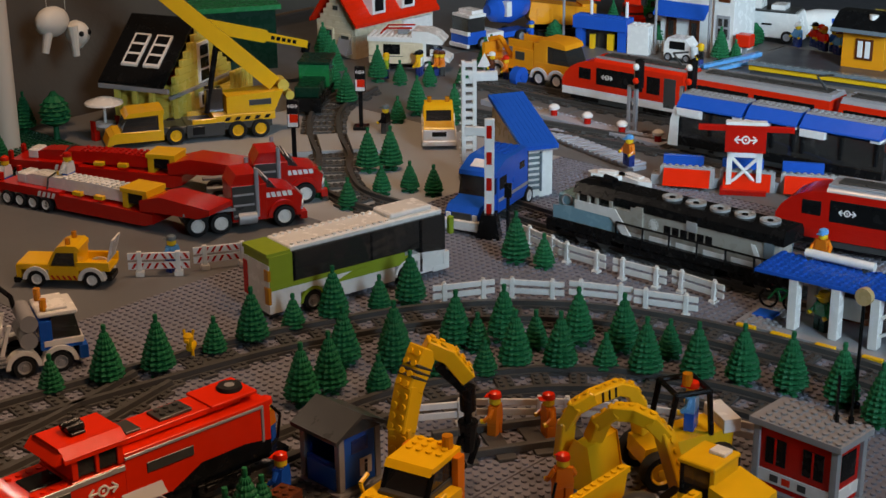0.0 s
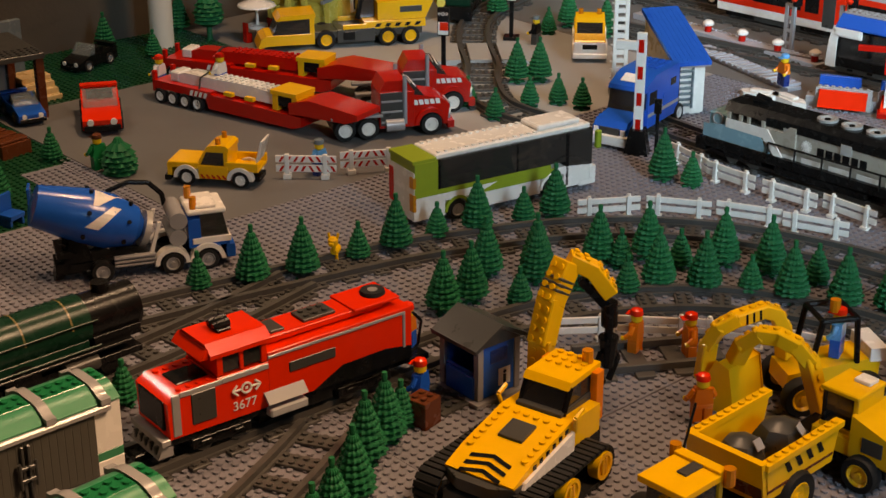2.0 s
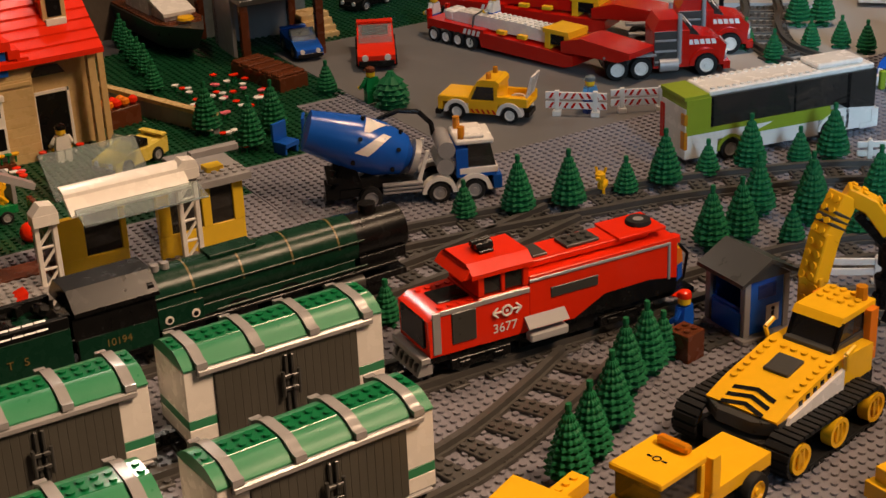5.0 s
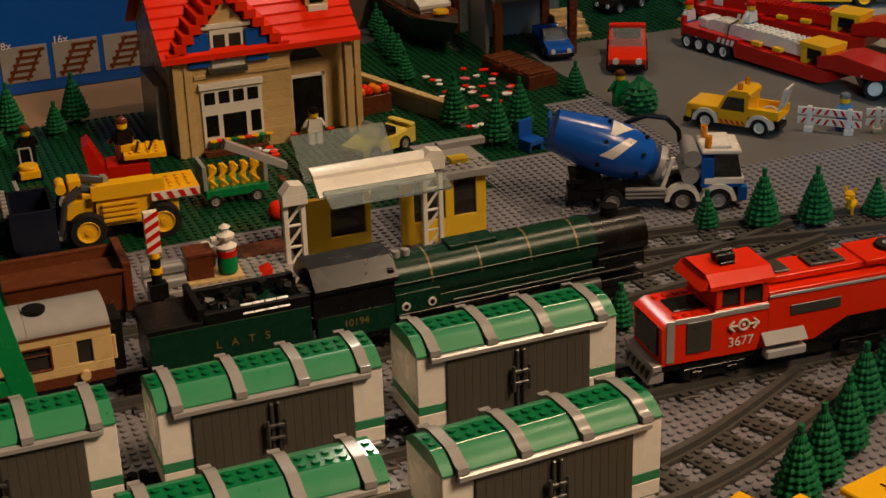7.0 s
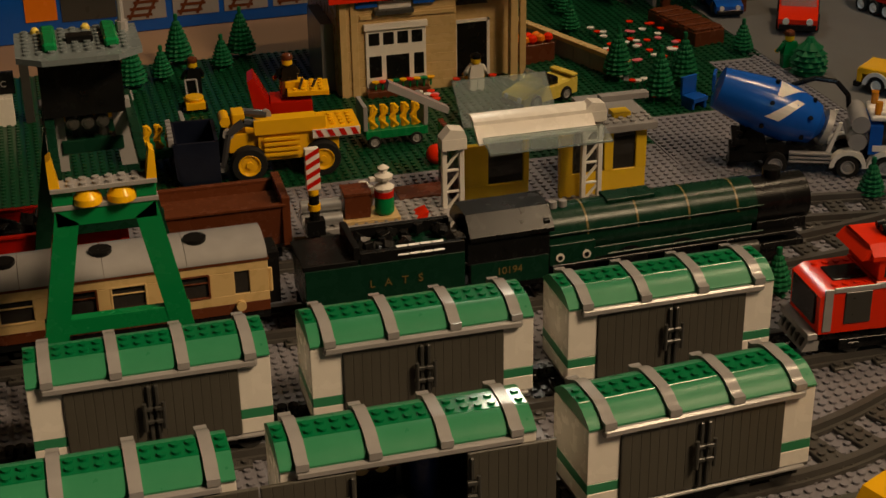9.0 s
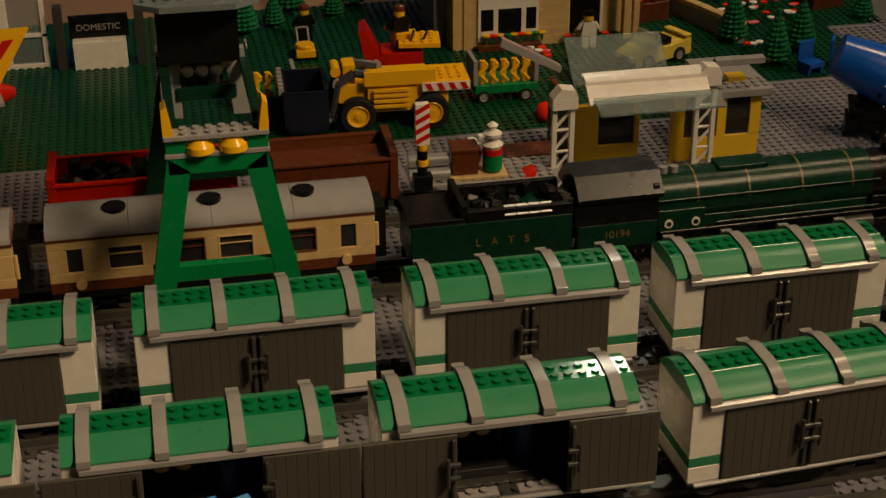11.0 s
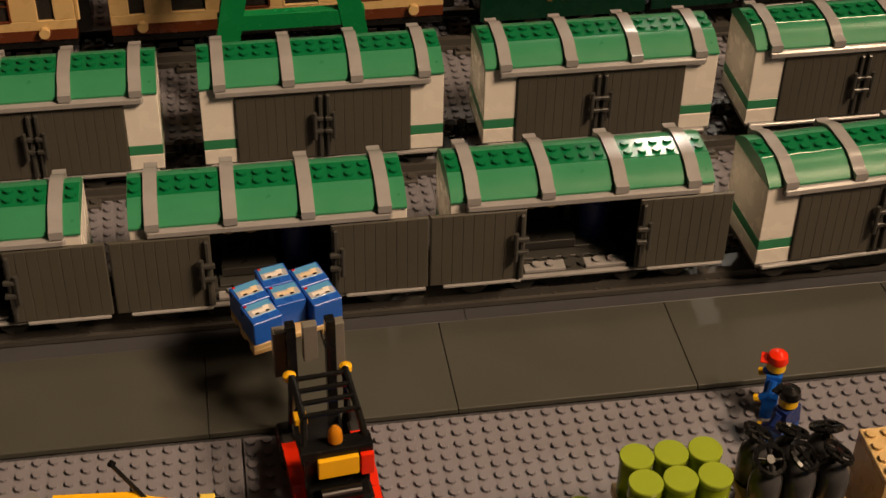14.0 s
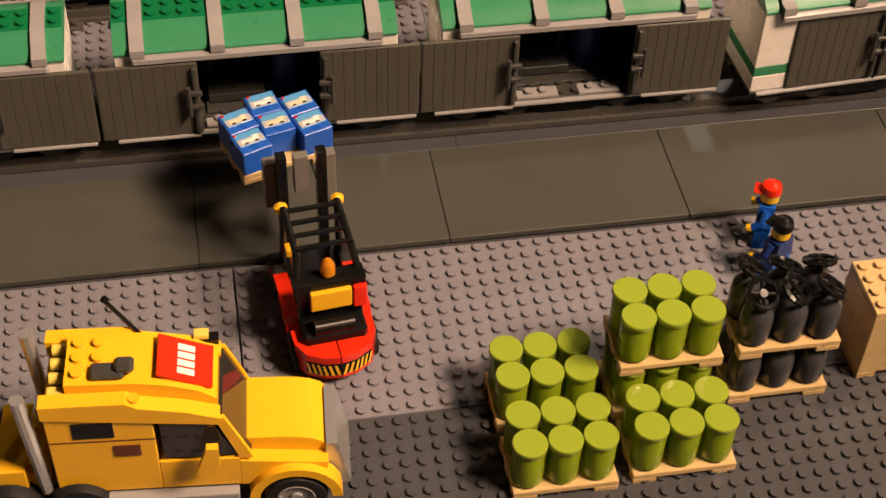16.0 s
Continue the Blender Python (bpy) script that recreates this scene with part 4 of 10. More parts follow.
def gantry():
    t = thing("gantry_crane", "tall green toy gantry crane straddling the coaches, with a grey deck", "toy crane", -7.4, 1.3, 0)
    for y, mat in ((36.0, GREEN), (55.5, DGREEN)):
        a = part("end_frame", Geo().prism([(-7.3, 0), (-5.4, 0), (-2.2, 17.2), (-3.9, 18.4)], "y", y - .5, y + .5)
                 .prism([(7.3, 0), (5.4, 0), (2.2, 17.2), (3.9, 18.4)], "y", y - .5, y + .5).box(-3.9, 3.9, y - .5, y + .5, 17.0, 18.4).box(-5.8, 5.8, y - .45, y + .45, 7.5, 8.9), mat, t)
        part("grey_strip", Geo().box(-4.1, 4.1, y - .6, y + .6, 18.4, 18.8), LGREY, a)
        for s in (-1.3, 1.3):
            part("yellow_dome", Geo().lathe([(1.15, 0), (1.1, .5), (.7, 1.0), (.1, 1.15)], 14, (s, y - .2, 18.8)), YELLOW, a)
        for s in (-1, 1):
            part("green_block", Geo().box(s * 2.4, s * 4, y - .5, y + .5, 18.8, 20), mat, a)
            if y > 40:
                continue
            part("yellow_horn", Geo().prism([(s * 3.3, 20.4), (s * 4.1, 20.4), (s * 4.1, 22.6), (s * 3.7, 22.9)], "y", y - .8, y + .8), YELLOW, a)
        part("deck", Geo().box(-4.1, 4.1, y - .9, y + .9, 20, 20.4).studs(-3, 6, y - 1, 2, 20.4), LGREY, a)
    for x in (-3.4, 3.4):
        part("girder", Geo().box(x - .4, x + .4, 37, 54.5, 20.4, 21.2), DGREEN, t)
    for x, lean in ((-3.0, 0), (2.6, .5)):
        part("slanting_arm", Geo().prism([(x - .85 + lean, 16.0), (x + .85 + lean, 16.0), (x + .85, 22.0), (x - .85, 22.0)], "y", 49.6, 50.6), LGREY, t)
    for k in range(3):
        part("roller", Geo().cyl((-1.5 + k * 1.25, 48.6, 20.6), (-1.5 + k * 1.25, 51.4, 20.6), .55, 14).cyl((-1.5 + k * 1.25, 48.55, 20.6), (-1.5 + k * 1.25, 48.5, 20.6), .34, 12), DGREY, t)
    # green beam coloured darker to carry the shade under the crane deck
    part("shaded_cross_beam", Geo().box(-2.6, 2.6, 49.4, 50.8, 17.6, 18.8, .08), DGREEN, t)
    trolley = part("operator_cabin", Geo().box(-3.8, 3.0, 48.2, 53, 21.4, 26.8), BLACK, t)
    part("cabin_deck", Geo().prism([(-5.4, 47), (-3.4, 45.6), (2.8, 45.6), (4.8, 47), (4.8, 54), (-5.4, 54)], "z", 26.8, 27.3).studs(-5, 9, 47, 7, 27.3), SAND, trolley)
    for s in (-2.6, 2.4):
        part("winch_block", Geo().box(s - .6, s + .6, 47.6, 53, 27.3, 28.1, .2), GREEN, trolley)
    part("black_tile", Geo().box(-1.2, 1.0, 49.6, 50.8, 27.3, 27.9), BLACK, trolley)
    for q in (-3.6, .6):
        part("deck_lamp", Geo().lathe([(.38, 27.3), (.38, 27.6), (.2, 27.8)], 12, (q, 53.4, 0)), BYELLOW, trolley)
    part("deck_mast", Geo().cyl((3.6, 52, 27.3), (3.6, 52, 35), .28, 8).cyl((3.6, 52, 27.3), (3.6, 52, 28.2), .55, 10), LGREY, trolley)
    part("hook_block", Geo().box(-1.6, 1.4, 50.4, 51.4, 18.6, 20.2).cyl((-1, 50.6, 18.2), (-1, 50.6, 20.6), .5, 10).cyl((1, 50.6, 18.2), (1, 50.6, 20.6), .5, 10), DGREY, t)


gantry()


# ---------------------------------------------------------------- road vehicles
def city_bus():
    t = thing("city_bus", "white and lime green toy city bus with dark windows", "toy bus", 102.2, 57.5, 0, -10)
    for x in (6.2, 20.2):
        for s in (-1, 1):
            wheel(t, x, s * 2.5, 1.35, .9)
    body = part("body", Geo().prism([(0, 1), (4.4, 1), (4.4, 2.9), (8, 2.9), (8, 1), (18.4, 1), (18.4, 2.9), (22, 2.9), (22, 1), (26.4, 1), (26.4, 3.4), (22, 3.9), (4.4, 3.9), (.4, 4.2), (.4, 7.2), (0, 7.2)], "y", -2.9, 2.9), WHITE, t)
    part("rear_arch", Geo().prism([(6.2 + r * math.cos(a), 1.35 + r * math.sin(a)) for r, a in [(1.9, k * math.pi / 10) for k in range(11)] + [(1.5, (10 - k) * math.pi / 10) for k in range(11)]], "y", -2.98, -2.6), LIME, body)
    part("front_arch", Geo().prism([(20.2 + r * math.cos(a), 1.35 + r * math.sin(a)) for r, a in [(1.9, k * math.pi / 10) for k in range(11)] + [(1.5, (10 - k) * math.pi / 10) for k in range(11)]], "y", -2.98, -2.6), WHITE, body)
    part("green_band", Geo().box(.2, 20, -2.96, 2.96, 3.9, 4.5).prism([(9, 2.9), (19, 2.9), (21, 4), (12, 3.9)], "y", -2.97, -2.85).box(.1, 3.4, -2.95, 2.95, 4.4, 8.3).box(-.15, 3.2, -2.9, 2.9, 8.2, 8.7), LIME, body)
    part("window_band", Geo().box(3.4, 22.4, -2.85, 2.85, 4.5, 8.2), SMOKE, t)
    for a, b, z in ((3.3, 3.8, 4.5), (14.8, 15.1, 4.5), (22.3, 22.8, 1.2)):
        part("window_post", Geo().box(a, b, -2.9, 2.9, z, 8.2), BLACK, t)
    part("front_glass", Geo().box(22.8, 26.5, -2.8, 2.8, 3.4, 8.2), SMOKE, t)
    part("bumper", Geo().box(24.4, 27, -3, 3, .8, 1.5).box(26, 27, -3, -2.2, 1.5, 3.2), WHITE, t)
    roof = part("roof", Geo().box(3.2, 26.2, -2.6, 2.6, 8.2, 8.9, .15).box(18.5, 25, -2, 2, 8.9, 9.6, .2), WHITE, t)
    part("stud_row", Geo().studs(3.5, 15, -2.5, 1, 8.9), WHITE, roof)
    part("stud_row", Geo().studs(3.5, 22, 1.5, 1, 8.9), WHITE, roof)
    part("rear_light", Geo().box(-.15, .3, -2.96, -2.0, 2.2, 4.4).box(-.15, .3, -2.96, -2.0, 5.2, 6.6), TORANGE, body, "red rear lamp")
    part("rear_lamp", Geo().box(-.12, .2, 2, 2.96, 2.2, 6.6), RED, body)
    part("mirror", Geo().box(26.6, 27.4, -3.6, -2.9, 5.6, 8.0, .15), LIME, t)
    part("wiper_mark", Geo().prism([(20, 4.6), (22.4, 5.4), (21, 5.1)], "y", -2.95, -2.86), BLACK, t)


city_bus()


def pickup(x, y, turn, label, low=None):
    low = low or YELLOW
    t = thing("pickup_truck", label, "toy pickup", x, y, 0, turn)
    for wx in (-4, 4):
        for s in (-1, 1):
            wheel(t, wx, s * 2.2, 1.25, .9, WHITE)
    for wx in (-4, 4):
        for q in (-1, 1):
            part("fender", Geo().prism([(wx + r * math.cos(a), 1.25 + r * math.sin(a)) for r, a in [(1.95, k * math.pi / 10) for k in range(11)] + [(1.4, (10 - k) * math.pi / 10) for k in range(11)]], "y", q * 1.7, q * 2.85), WHITE, t)
    part("chassis", Geo().box(-6.6, 6.6, -1.6, 1.6, .8, 1.6), BLACK, t)
    body = part("body", Geo().box(-2.2, 2.2, -2.7, 2.7, 1.2, 3.2), low, t)
    part("bonnet", Geo().box(2, 6.8, -2.6, 2.6, 2.6, 3.6, .15), YELLOW, body)
    grille = part("front_grille", Geo().box(6.2, 6.9, -2.6, 2.6, 1.4, 3.3), low, body)
    part("grille_slot", Geo().box(6.86, 7.0, -1.2, 1.2, 2.2, 3.0), BLACK, grille)
    part("bumper", Geo().box(6.4, 7.3, -2.8, 2.8, .7, 1.5, .1), low if low is WHITE else BLACK, body)
    for s in (-1, 1):
        part("bed_side", Geo().box(-6.6, -1.8, s * 2.1, s * 2.6, 2.6, 3.9), YELLOW, body)
    part("bed_floor", Geo().box(-6.6, -1.8, -2.1, 2.1, 2.4, 2.8), YELLOW, body)
    g = Geo()
    for k in range(5):
        for s in (-2.74, 2.74):
            g.prism([(-2 + k * .8, 1.3), (-1.7 + k * .8, 1.3), (-1.3 + k * .8, 1.9), (-1.6 + k * .8, 1.9)], "y", s - .03, s + .03)
    part("warning_stripe", g, RED, body)
    cab = part("cab", Geo().box(-2.2, -1.6, -2.5, 2.5, 3.2, 5.4), YELLOW, t)
    part("cab_roof", Geo().prism([(-2.4, 5.2), (1.3, 5.2), (.9, 5.9), (.2, 6.2), (-1.9, 6.2), (-2.4, 5.8)], "y", -2.4, 2.4), YELLOW, cab)
    for q in (-1, 1):
        part("pillar", Geo().prism([(1.9, 3.2), (2.4, 3.2), (1.3, 5.3), (.9, 5.3)], "y", q * 2.1, q * 2.5), YELLOW, cab)
        part("beacon", Geo().cyl((-.6, q * 1.5, 6.2), (-.6, q * 1.5, 7.1), .38, 10), TORANGE, cab)
    part("window", Geo().prism([(-1.6, 3.2), (2.1, 3.2), (1.0, 5.3), (-1.6, 5.3)], "y", -2.3, 2.3), SMOKE, cab)
    if low is YELLOW:
        part("sign_board", Geo().prism([(-6.4, 3.8), (-6.1, 3.8), (-7.0, 7.0), (-7.3, 7.0)], "y", -1.8, 1.8), WHITE, t)
    return t


service = pickup(93.6, 84.4, 128, "yellow toy service pickup with white fenders and amber beacons")
service.scale = (.9, .9, .9)
pickup(174.4, 94.8, -136, "yellow and white toy service van on the road", WHITE)


def mixer_truck():
    t = thing("cement_mixer", "blue and white toy cement mixer truck with a striped drum", "toy truck", 71.1, 66.7, 0, -23)
    for wx in (-4.6, 3.2, 7.2):
        for s in (-1, 1):
            wheel(t, wx, s * 2.5, 1.3, 1.0, LGREY)
    part("chassis", Geo().box(-8, 10, -1.8, 1.8, 1.3, 2.2), BLACK, t)
    part("side_step", Geo().box(-3.2, 1.4, -2.8, -2.0, 1.6, 1.85).box(-3.2, 1.4, -2.8, -2.0, 2.05, 2.3).box(-3.2, 1.4, -2.8, -2.0, 2.5, 2.75).box(-3.2, 1.4, 2, 2.8, 1.6, 2.75), LGREY, t)
    for wx in (3.2, 7.2):
        for q in (-1, 1):
            part("fender", Geo().prism([(wx + r * math.cos(a), 1.3 + r * math.sin(a)) for r, a in [(2.0, k * math.pi / 10) for k in range(11)] + [(1.5, (10 - k) * math.pi / 10) for k in range(11)]], "y", q * 1.9, q * 3.1), WHITE, t)
    cab = part("cab", Geo().box(5.2, 9.8, -2.7, 2.7, 2.8, 3.8).box(5.2, 6.6, -2.7, 2.7, 3.8, 6.2), BLUE, t)
    part("white_panel", Geo().box(5.6, 10, -2.78, 2.78, 3.2, 3.9).box(5.2, 9.6, -2.6, 2.6, 6.6, 7.2, .15).box(6.2, 8.6, -2.2, 2.2, 7.2, 7.6, .15), WHITE, cab)
    part("windscreen", Geo().prism([(6.6, 3.8), (9.8, 3.8), (9.2, 6.6), (6.6, 6.6)], "y", -2.5, 2.5), SMOKE, cab)
    for q in (-1.8, 1.8):
        part("beacon", Geo().cyl((6, q, 7.2), (6, q, 8.6), .42, 10), TORANGE, cab)
    part("bumper", Geo().box(9.4, 10.4, -2.8, 2.8, 1.2, 2.8), BLUE, t)
    part("water_tank", Geo().cyl((4.0, -2.7, 4.2), (4.0, 2.7, 4.2), 1.0, 16).cyl((4.2, -2.7, 6.2), (4.2, 2.7, 6.2), 1.0, 16), LGREY, t)
    for q in (-1, 1):
        part("support", Geo().prism([(.6, 2.2), (1.1, 2.2), (2.3, 6.2), (1.9, 6.2)], "y", q * 1.9, q * 2.3), WHITE, t)
    drum = part("drum", Geo().lathe([(1.5, -10.2), (2.35, -10.0), (2.6, -8.3), (3.15, -4.6), (3.15, -1.6), (2.3, 1.4), (1.2, 2.2)], 28, (0, 0, 0), "x"), BLUE, t)
    drum.matrix_local = pose(-1.8 * U, 0, 5.7 * U, 0, 20, 0)
    part("drum_ring", Geo().lathe([(1.3, 2.2), (2.1, 2.3), (2.1, 3.0), (1.2, 3.1)], 24, (0, 0, 0), "x"), MGREY, drum)
    for k in range(7):
        e = 2 * math.pi * k / 7
        for x, r in ((-4.4, 3.1), (.2, 2.6)):
            part("drum_knob", Geo().cyl((x, r * math.cos(e), r * math.sin(e)), (x, (r + .35) * math.cos(e), (r + .35) * math.sin(e)), .26, 8), BLACK, drum)
    zig = Geo()
    for e0, e1, rows in ((92, 44, ((-3.9, -.6), (-4.1, -3.5))), (50, -4, ((-1.9, -.9), (-4.6, -3.0)))):
        for k in range(6):
            q0, q1 = k / 6, (k + 1) / 6
            ring = []
            for q in (q0, q1):
                e = math.radians(e0 + (e1 - e0) * q)
                x0 = rows[0][0] + (rows[1][0] - rows[0][0]) * q
                x1 = rows[0][1] + (rows[1][1] - rows[0][1]) * q
                for x in (x0, x1):
                    r = (3.15 if x < -1.6 else 3.15 - (x + 1.6) * .283) + .05
                    ring.append((x, -r * math.cos(e), r * math.sin(e)))
            zig.put(ring, [(0, 2, 3, 1)])
    part("white_flash", zig, WHITE, drum)
    part("chute", Geo().box(-9.6, -6.4, -1.6, 1.6, 1.0, 2.4).prism([(-9.8, .4), (-8.8, .4), (-7.4, 4.4), (-8.2, 4.4)], "y", -1.3, 1.3).box(-9.4, -7.6, -2.2, 2.2, 3.2, 3.9).box(-8.6, -7.8, -.9, .9, 4.4, 6.6).prism([(-8.6, 2.4), (-5.4, 2.4), (-6.2, 5.2), (-7.6, 5.8)], "y", -1.8, 1.8), BLACK, t)
    part("hose", Geo().tube([(-3, 2.4, 8.8), (-.5, 2.6, 9.6), (1.8, 2.5, 9.3), (3.2, 2.4, 7.8), (3.4, 2.4, 6.4)], .3, 8), BLACK, t)


mixer_truck()


# ---------------------------------------------------------------- lorries with wind turbine loads
def turbine_lorry(x, y, turn, tx, ty, tturn, blade=WHITE, load="white turbine blade"):
    t = thing("low_loader", "long red toy low-loader trailer carrying a " + load, "toy trailer", x, y, 0, turn, "low loaders")
    for k in range(4):
        for s in (-1, 1):
            wheel(t, 1.4 + k * 2.5, s * 2.5, 1.15, .9, WHITE)
    deck = part("deck", Geo().prism([(0, 2.2), (10.6, 2.2), (11, .8), (27, .7), (28.6, 1.2), (28.6, 2.6), (11.5, 3.0), (11.5, 3.4), (0, 3.4)], "y", -2.7, 2.7), RED, t)
    part("gooseneck", Geo().prism([(26.4, 2.8), (29, 3.0), (36.5, 3.2), (38.6, 4.0), (38.6, 4.8), (30, 5.4), (26.4, 4.4)], "y", -2.7, 2.7), RED, t)
    for k in range(4):
        for s in (-1, 1):
            part("side_marking", Geo().prism([(7.4 + k * .9, 2.3), (7.9 + k * .9, 2.3), (8.2 + k * .9, 3.1), (7.7 + k * .9, 3.1)], "y", s * 2.72, s * 2.8), WHITE, deck)
    for s in (-1, 1):
        part("rear_post", Geo().box(-.6, 0, s * 1.6, s * 2.3, 1.5, 4.6), RED, t)
    part("blade", Geo().prism([(2.6, 3.4), (23.4, 3.2), (23.4, 4.8), (18, 5.2), (5.4, 5.0), (2.6, 4.2)], "y", -1.4, 1.4), blade, t)
    part("blade_studs", Geo().studs(11, 11, -1.5, 3, 5.1), blade, t)
    part("blade_root", Geo().box(2.4, 4.2, -1.5, 1.5, 3.4, 4.9, .2), WHITE, t)
    nac = part("nacelle", Geo().box(22.6, 27.4, -2.2, 2.2, 5.0, 5.7).box(22.8, 23.8, -2, 2, 2.6, 5.0).box(26.4, 27.4, -2, 2, 3.2, 5.0), YELLOW, t)
    part("nacelle_window", Geo().box(23.8, 26.4, -1.9, 1.9, 3.4, 4.9), BLACK, nac)
    part("strap", Geo().tube([(9, -2.9, .9), (9, -1.9, 5.0), (9, 0, 5.4), (9, 1.9, 5.0), (9, 2.9, .9)], .14), DGREY, t)
    part("yellow_clip", Geo().box(14, 15.6, -2.6, -1.8, 3.3, 3.9).box(18, 19.6, -2.6, -1.8, 3.3, 3.9), YELLOW, t)
    c = thing("lorry_tractor", "red and dark grey toy lorry tractor unit", "toy lorry", tx, ty, 0, tturn, "lorry tractors")
    for wx in (1.6, 4.9, 14.0):
        for s in (-1, 1):
            wheel(c, wx, s * 2.6, 1.6, 1.2, WHITE)
    part("chassis", Geo().box(0, 16, -2, 2, 1.4, 2.4), DGREY, c)
    for s in (-1, 1):
        part("mud_guard", Geo().box(-.4, 7, s * 2.1, s * 3.2, 3.2, 3.6), LGREY, c)
        part("exhaust_pipe", Geo().cyl((10.2, s * 3.0, 2), (10.2, s * 3.0, 9.0), .32, 10), LGREY, c)
    cab = part("cab", Geo().box(6.6, 11.6, -2.9, 2.9, 1.4, 6.6).prism([(6.6, 6.6), (11.6, 6.6), (10.4, 8.2), (7.4, 8.2)], "y", -2.7, 2.7), RED, c)
    for s in (-1, 1):
        pan = part("sleeper_panel", Geo().box(6.7, 9.9, s * 2.8, s * 3.0, 1.8, 6.6), DGREY, cab)
        for k in range(3):
            part("louvre", Geo().box(6.8, 9.8, s * 2.98, s * 3.1, 2.2 + k * 1.5, 2.5 + k * 1.5), LGREY, pan)
        g = Geo()
        for k in range(5):
            g.prism([(11.6 + k * .8, 4.5), (12.2 + k * .8, 4.5), (12.0 + k * .8, 5.2), (11.4 + k * .8, 5.2)], "y", s * 2.72, s * 2.8)
        part("stripe", g, WHITE, cab)
    part("bonnet", Geo().prism([(11.4, 1.4), (16.4, 1.4), (16.8, 4.2), (15.6, 5.2), (11.4, 6.0)], "y", -2.7, 2.7), RED, c)
    part("windscreen", Geo().prism([(11.5, 6.0), (13.2, 5.6), (11.4, 7.6), (10.9, 7.6)], "y", -2.5, 2.5), SMOKE, cab)
    part("grille", Geo().box(16.6, 17.1, -1.8, 1.8, 1.4, 4.2), LGREY, c)
    part("bumper", Geo().box(16.4, 17.4, -2.9, 2.9, .8, 1.9), RED, c)
    part("cab_sign", Geo().prism([(11.0, 7.2), (11.9, 6.6), (12.0, 7.1), (11.1, 7.7)], "y", -2.2, 2.2), WHITE, cab)
    for s in (-1, 1):
        part("head_lamp", Geo().cyl((16.3, s * 2.1, 3.2), (16.9, s * 2.1, 3.0), .5, 12), WHITE, c)
        part("fender", Geo().prism([(14 + r * math.cos(a), 1.6 + r * math.sin(a)) for r, a in [(2.4, k * math.pi / 8) for k in range(9)] + [(1.8, (8 - k) * math.pi / 8) for k in range(9)]], "y", s * 2.1, s * 3.2), RED, c)
    part("tank", Geo().cyl((7.4, -3.0, 1.9), (10.0, -3.0, 1.9), .9, 14), LGREY, c)


turbine_lorry(108.1, 120.2, -76, 115.4, 89.0, -27)
turbine_lorry(115.4, 129.6, -62, 125.2, 95.4, -32, RED, "red turbine mast section")


def mobile_crane():
    t = thing("mobile_crane", "yellow toy mobile crane with a long raised boom", "toy crane", 152.9, 122.4, 0, 151)
    for wx in (-3.9, 0, 10.5):
        for s in (-1, 1):
            wheel(t, wx, s * 2.6, 1.6, 1.2, YELLOW)
    carrier = part("carrier", Geo().box(-6, 13, -2.7, 2.7, 1.8, 3.0).box(2.2, 8.6, -3.0, 3.0, 1.0, 3.2), DGREY, t)
    for s in (-1, 1):
        part("tool_box", Geo().box(5.6, 7.6, s * 2.98, s * 3.1, 1.4, 2.8), BLACK, carrier)
        part("yellow_rail", Geo().box(3.6, 7.6, s * 2.7, s * 3.05, 3.2, 4.0), YELLOW, carrier)
    cab = part("cab", Geo().box(12.4, 20.6, -2.9, 2.9, 1.0, 2.8).box(12.4, 13.2, -2.9, 2.9, 2.8, 5.6).prism([(20.4, 1.0), (22, .6), (21.4, 2.2), (20.4, 2.8)], "y", -3, 3), YELLOW, t)
    part("windscreen", Geo().prism([(13.2, 2.8), (19.4, 2.8), (18.2, 5.4), (13.2, 5.4)], "y", -2.7, 2.7), SMOKE, cab)
    part("cab_roof", Geo().prism([(12.2, 5.4), (18.8, 5.2), (18, 6.0), (12.2, 6.2)], "y", -2.9, 2.9), YELLOW, cab)
    house = part("upper_body", Geo().prism([(-8.2, 7.8), (-6.6, 4.4), (1.6, 4.4), (1.6, 7.4)], "y", -2.6, 2.6), YELLOW, t)
    base = part("turntable", Geo().box(-6.6, 4.0, -2.8, 2.8, 3.0, 4.3), YELLOW, t)
    for s in (-1, 1):
        g = Geo()
        for k in range(5):
            g.prism([(-5.4 + k * 1.7, 3.3), (-4.6 + k * 1.7, 3.3), (-5.0 + k * 1.7, 3.9), (-5.8 + k * 1.7, 3.9)], "y", s * 2.8, s * 2.88)
        part("warning_stripe", g, BLACK, base)
        part("vent", Geo().box(-6, -2.2, s * 2.58, s * 2.7, 5.6, 6.6), DGREY, house)
    part("operator_cab", Geo().box(1.8, 4.6, -2.2, .4, 4.4, 8.4), SMOKE, t)
    boom = part("boom", Geo().box(0, 36, -1.3, 1.3, -1.3, 1.3), YELLOW, t)
    boom.matrix_local = pose(-7 * U, 0, 8.6 * U, 0, -43, 0)
    part("boom_tip", Geo().box(36, 40, -.8, .8, -.8, .8).box(39, 41, -1, 1, -2.6, .6), LGREY, boom)
    part("hydraulic_ram", Geo().tube([(4.6, 0, 4.2), (2.4, 0, 15.8)], .5, 10), BLACK, t)
    part("jib_pivot", Geo().cyl((-8.4, -1.8, 8.4), (-8.4, 1.8, 8.4), 1.0, 14).cyl((-9.6, -1.2, 6.4), (-9.6, 1.2, 6.4), .8, 12), BYELLOW, t)


mobile_crane()


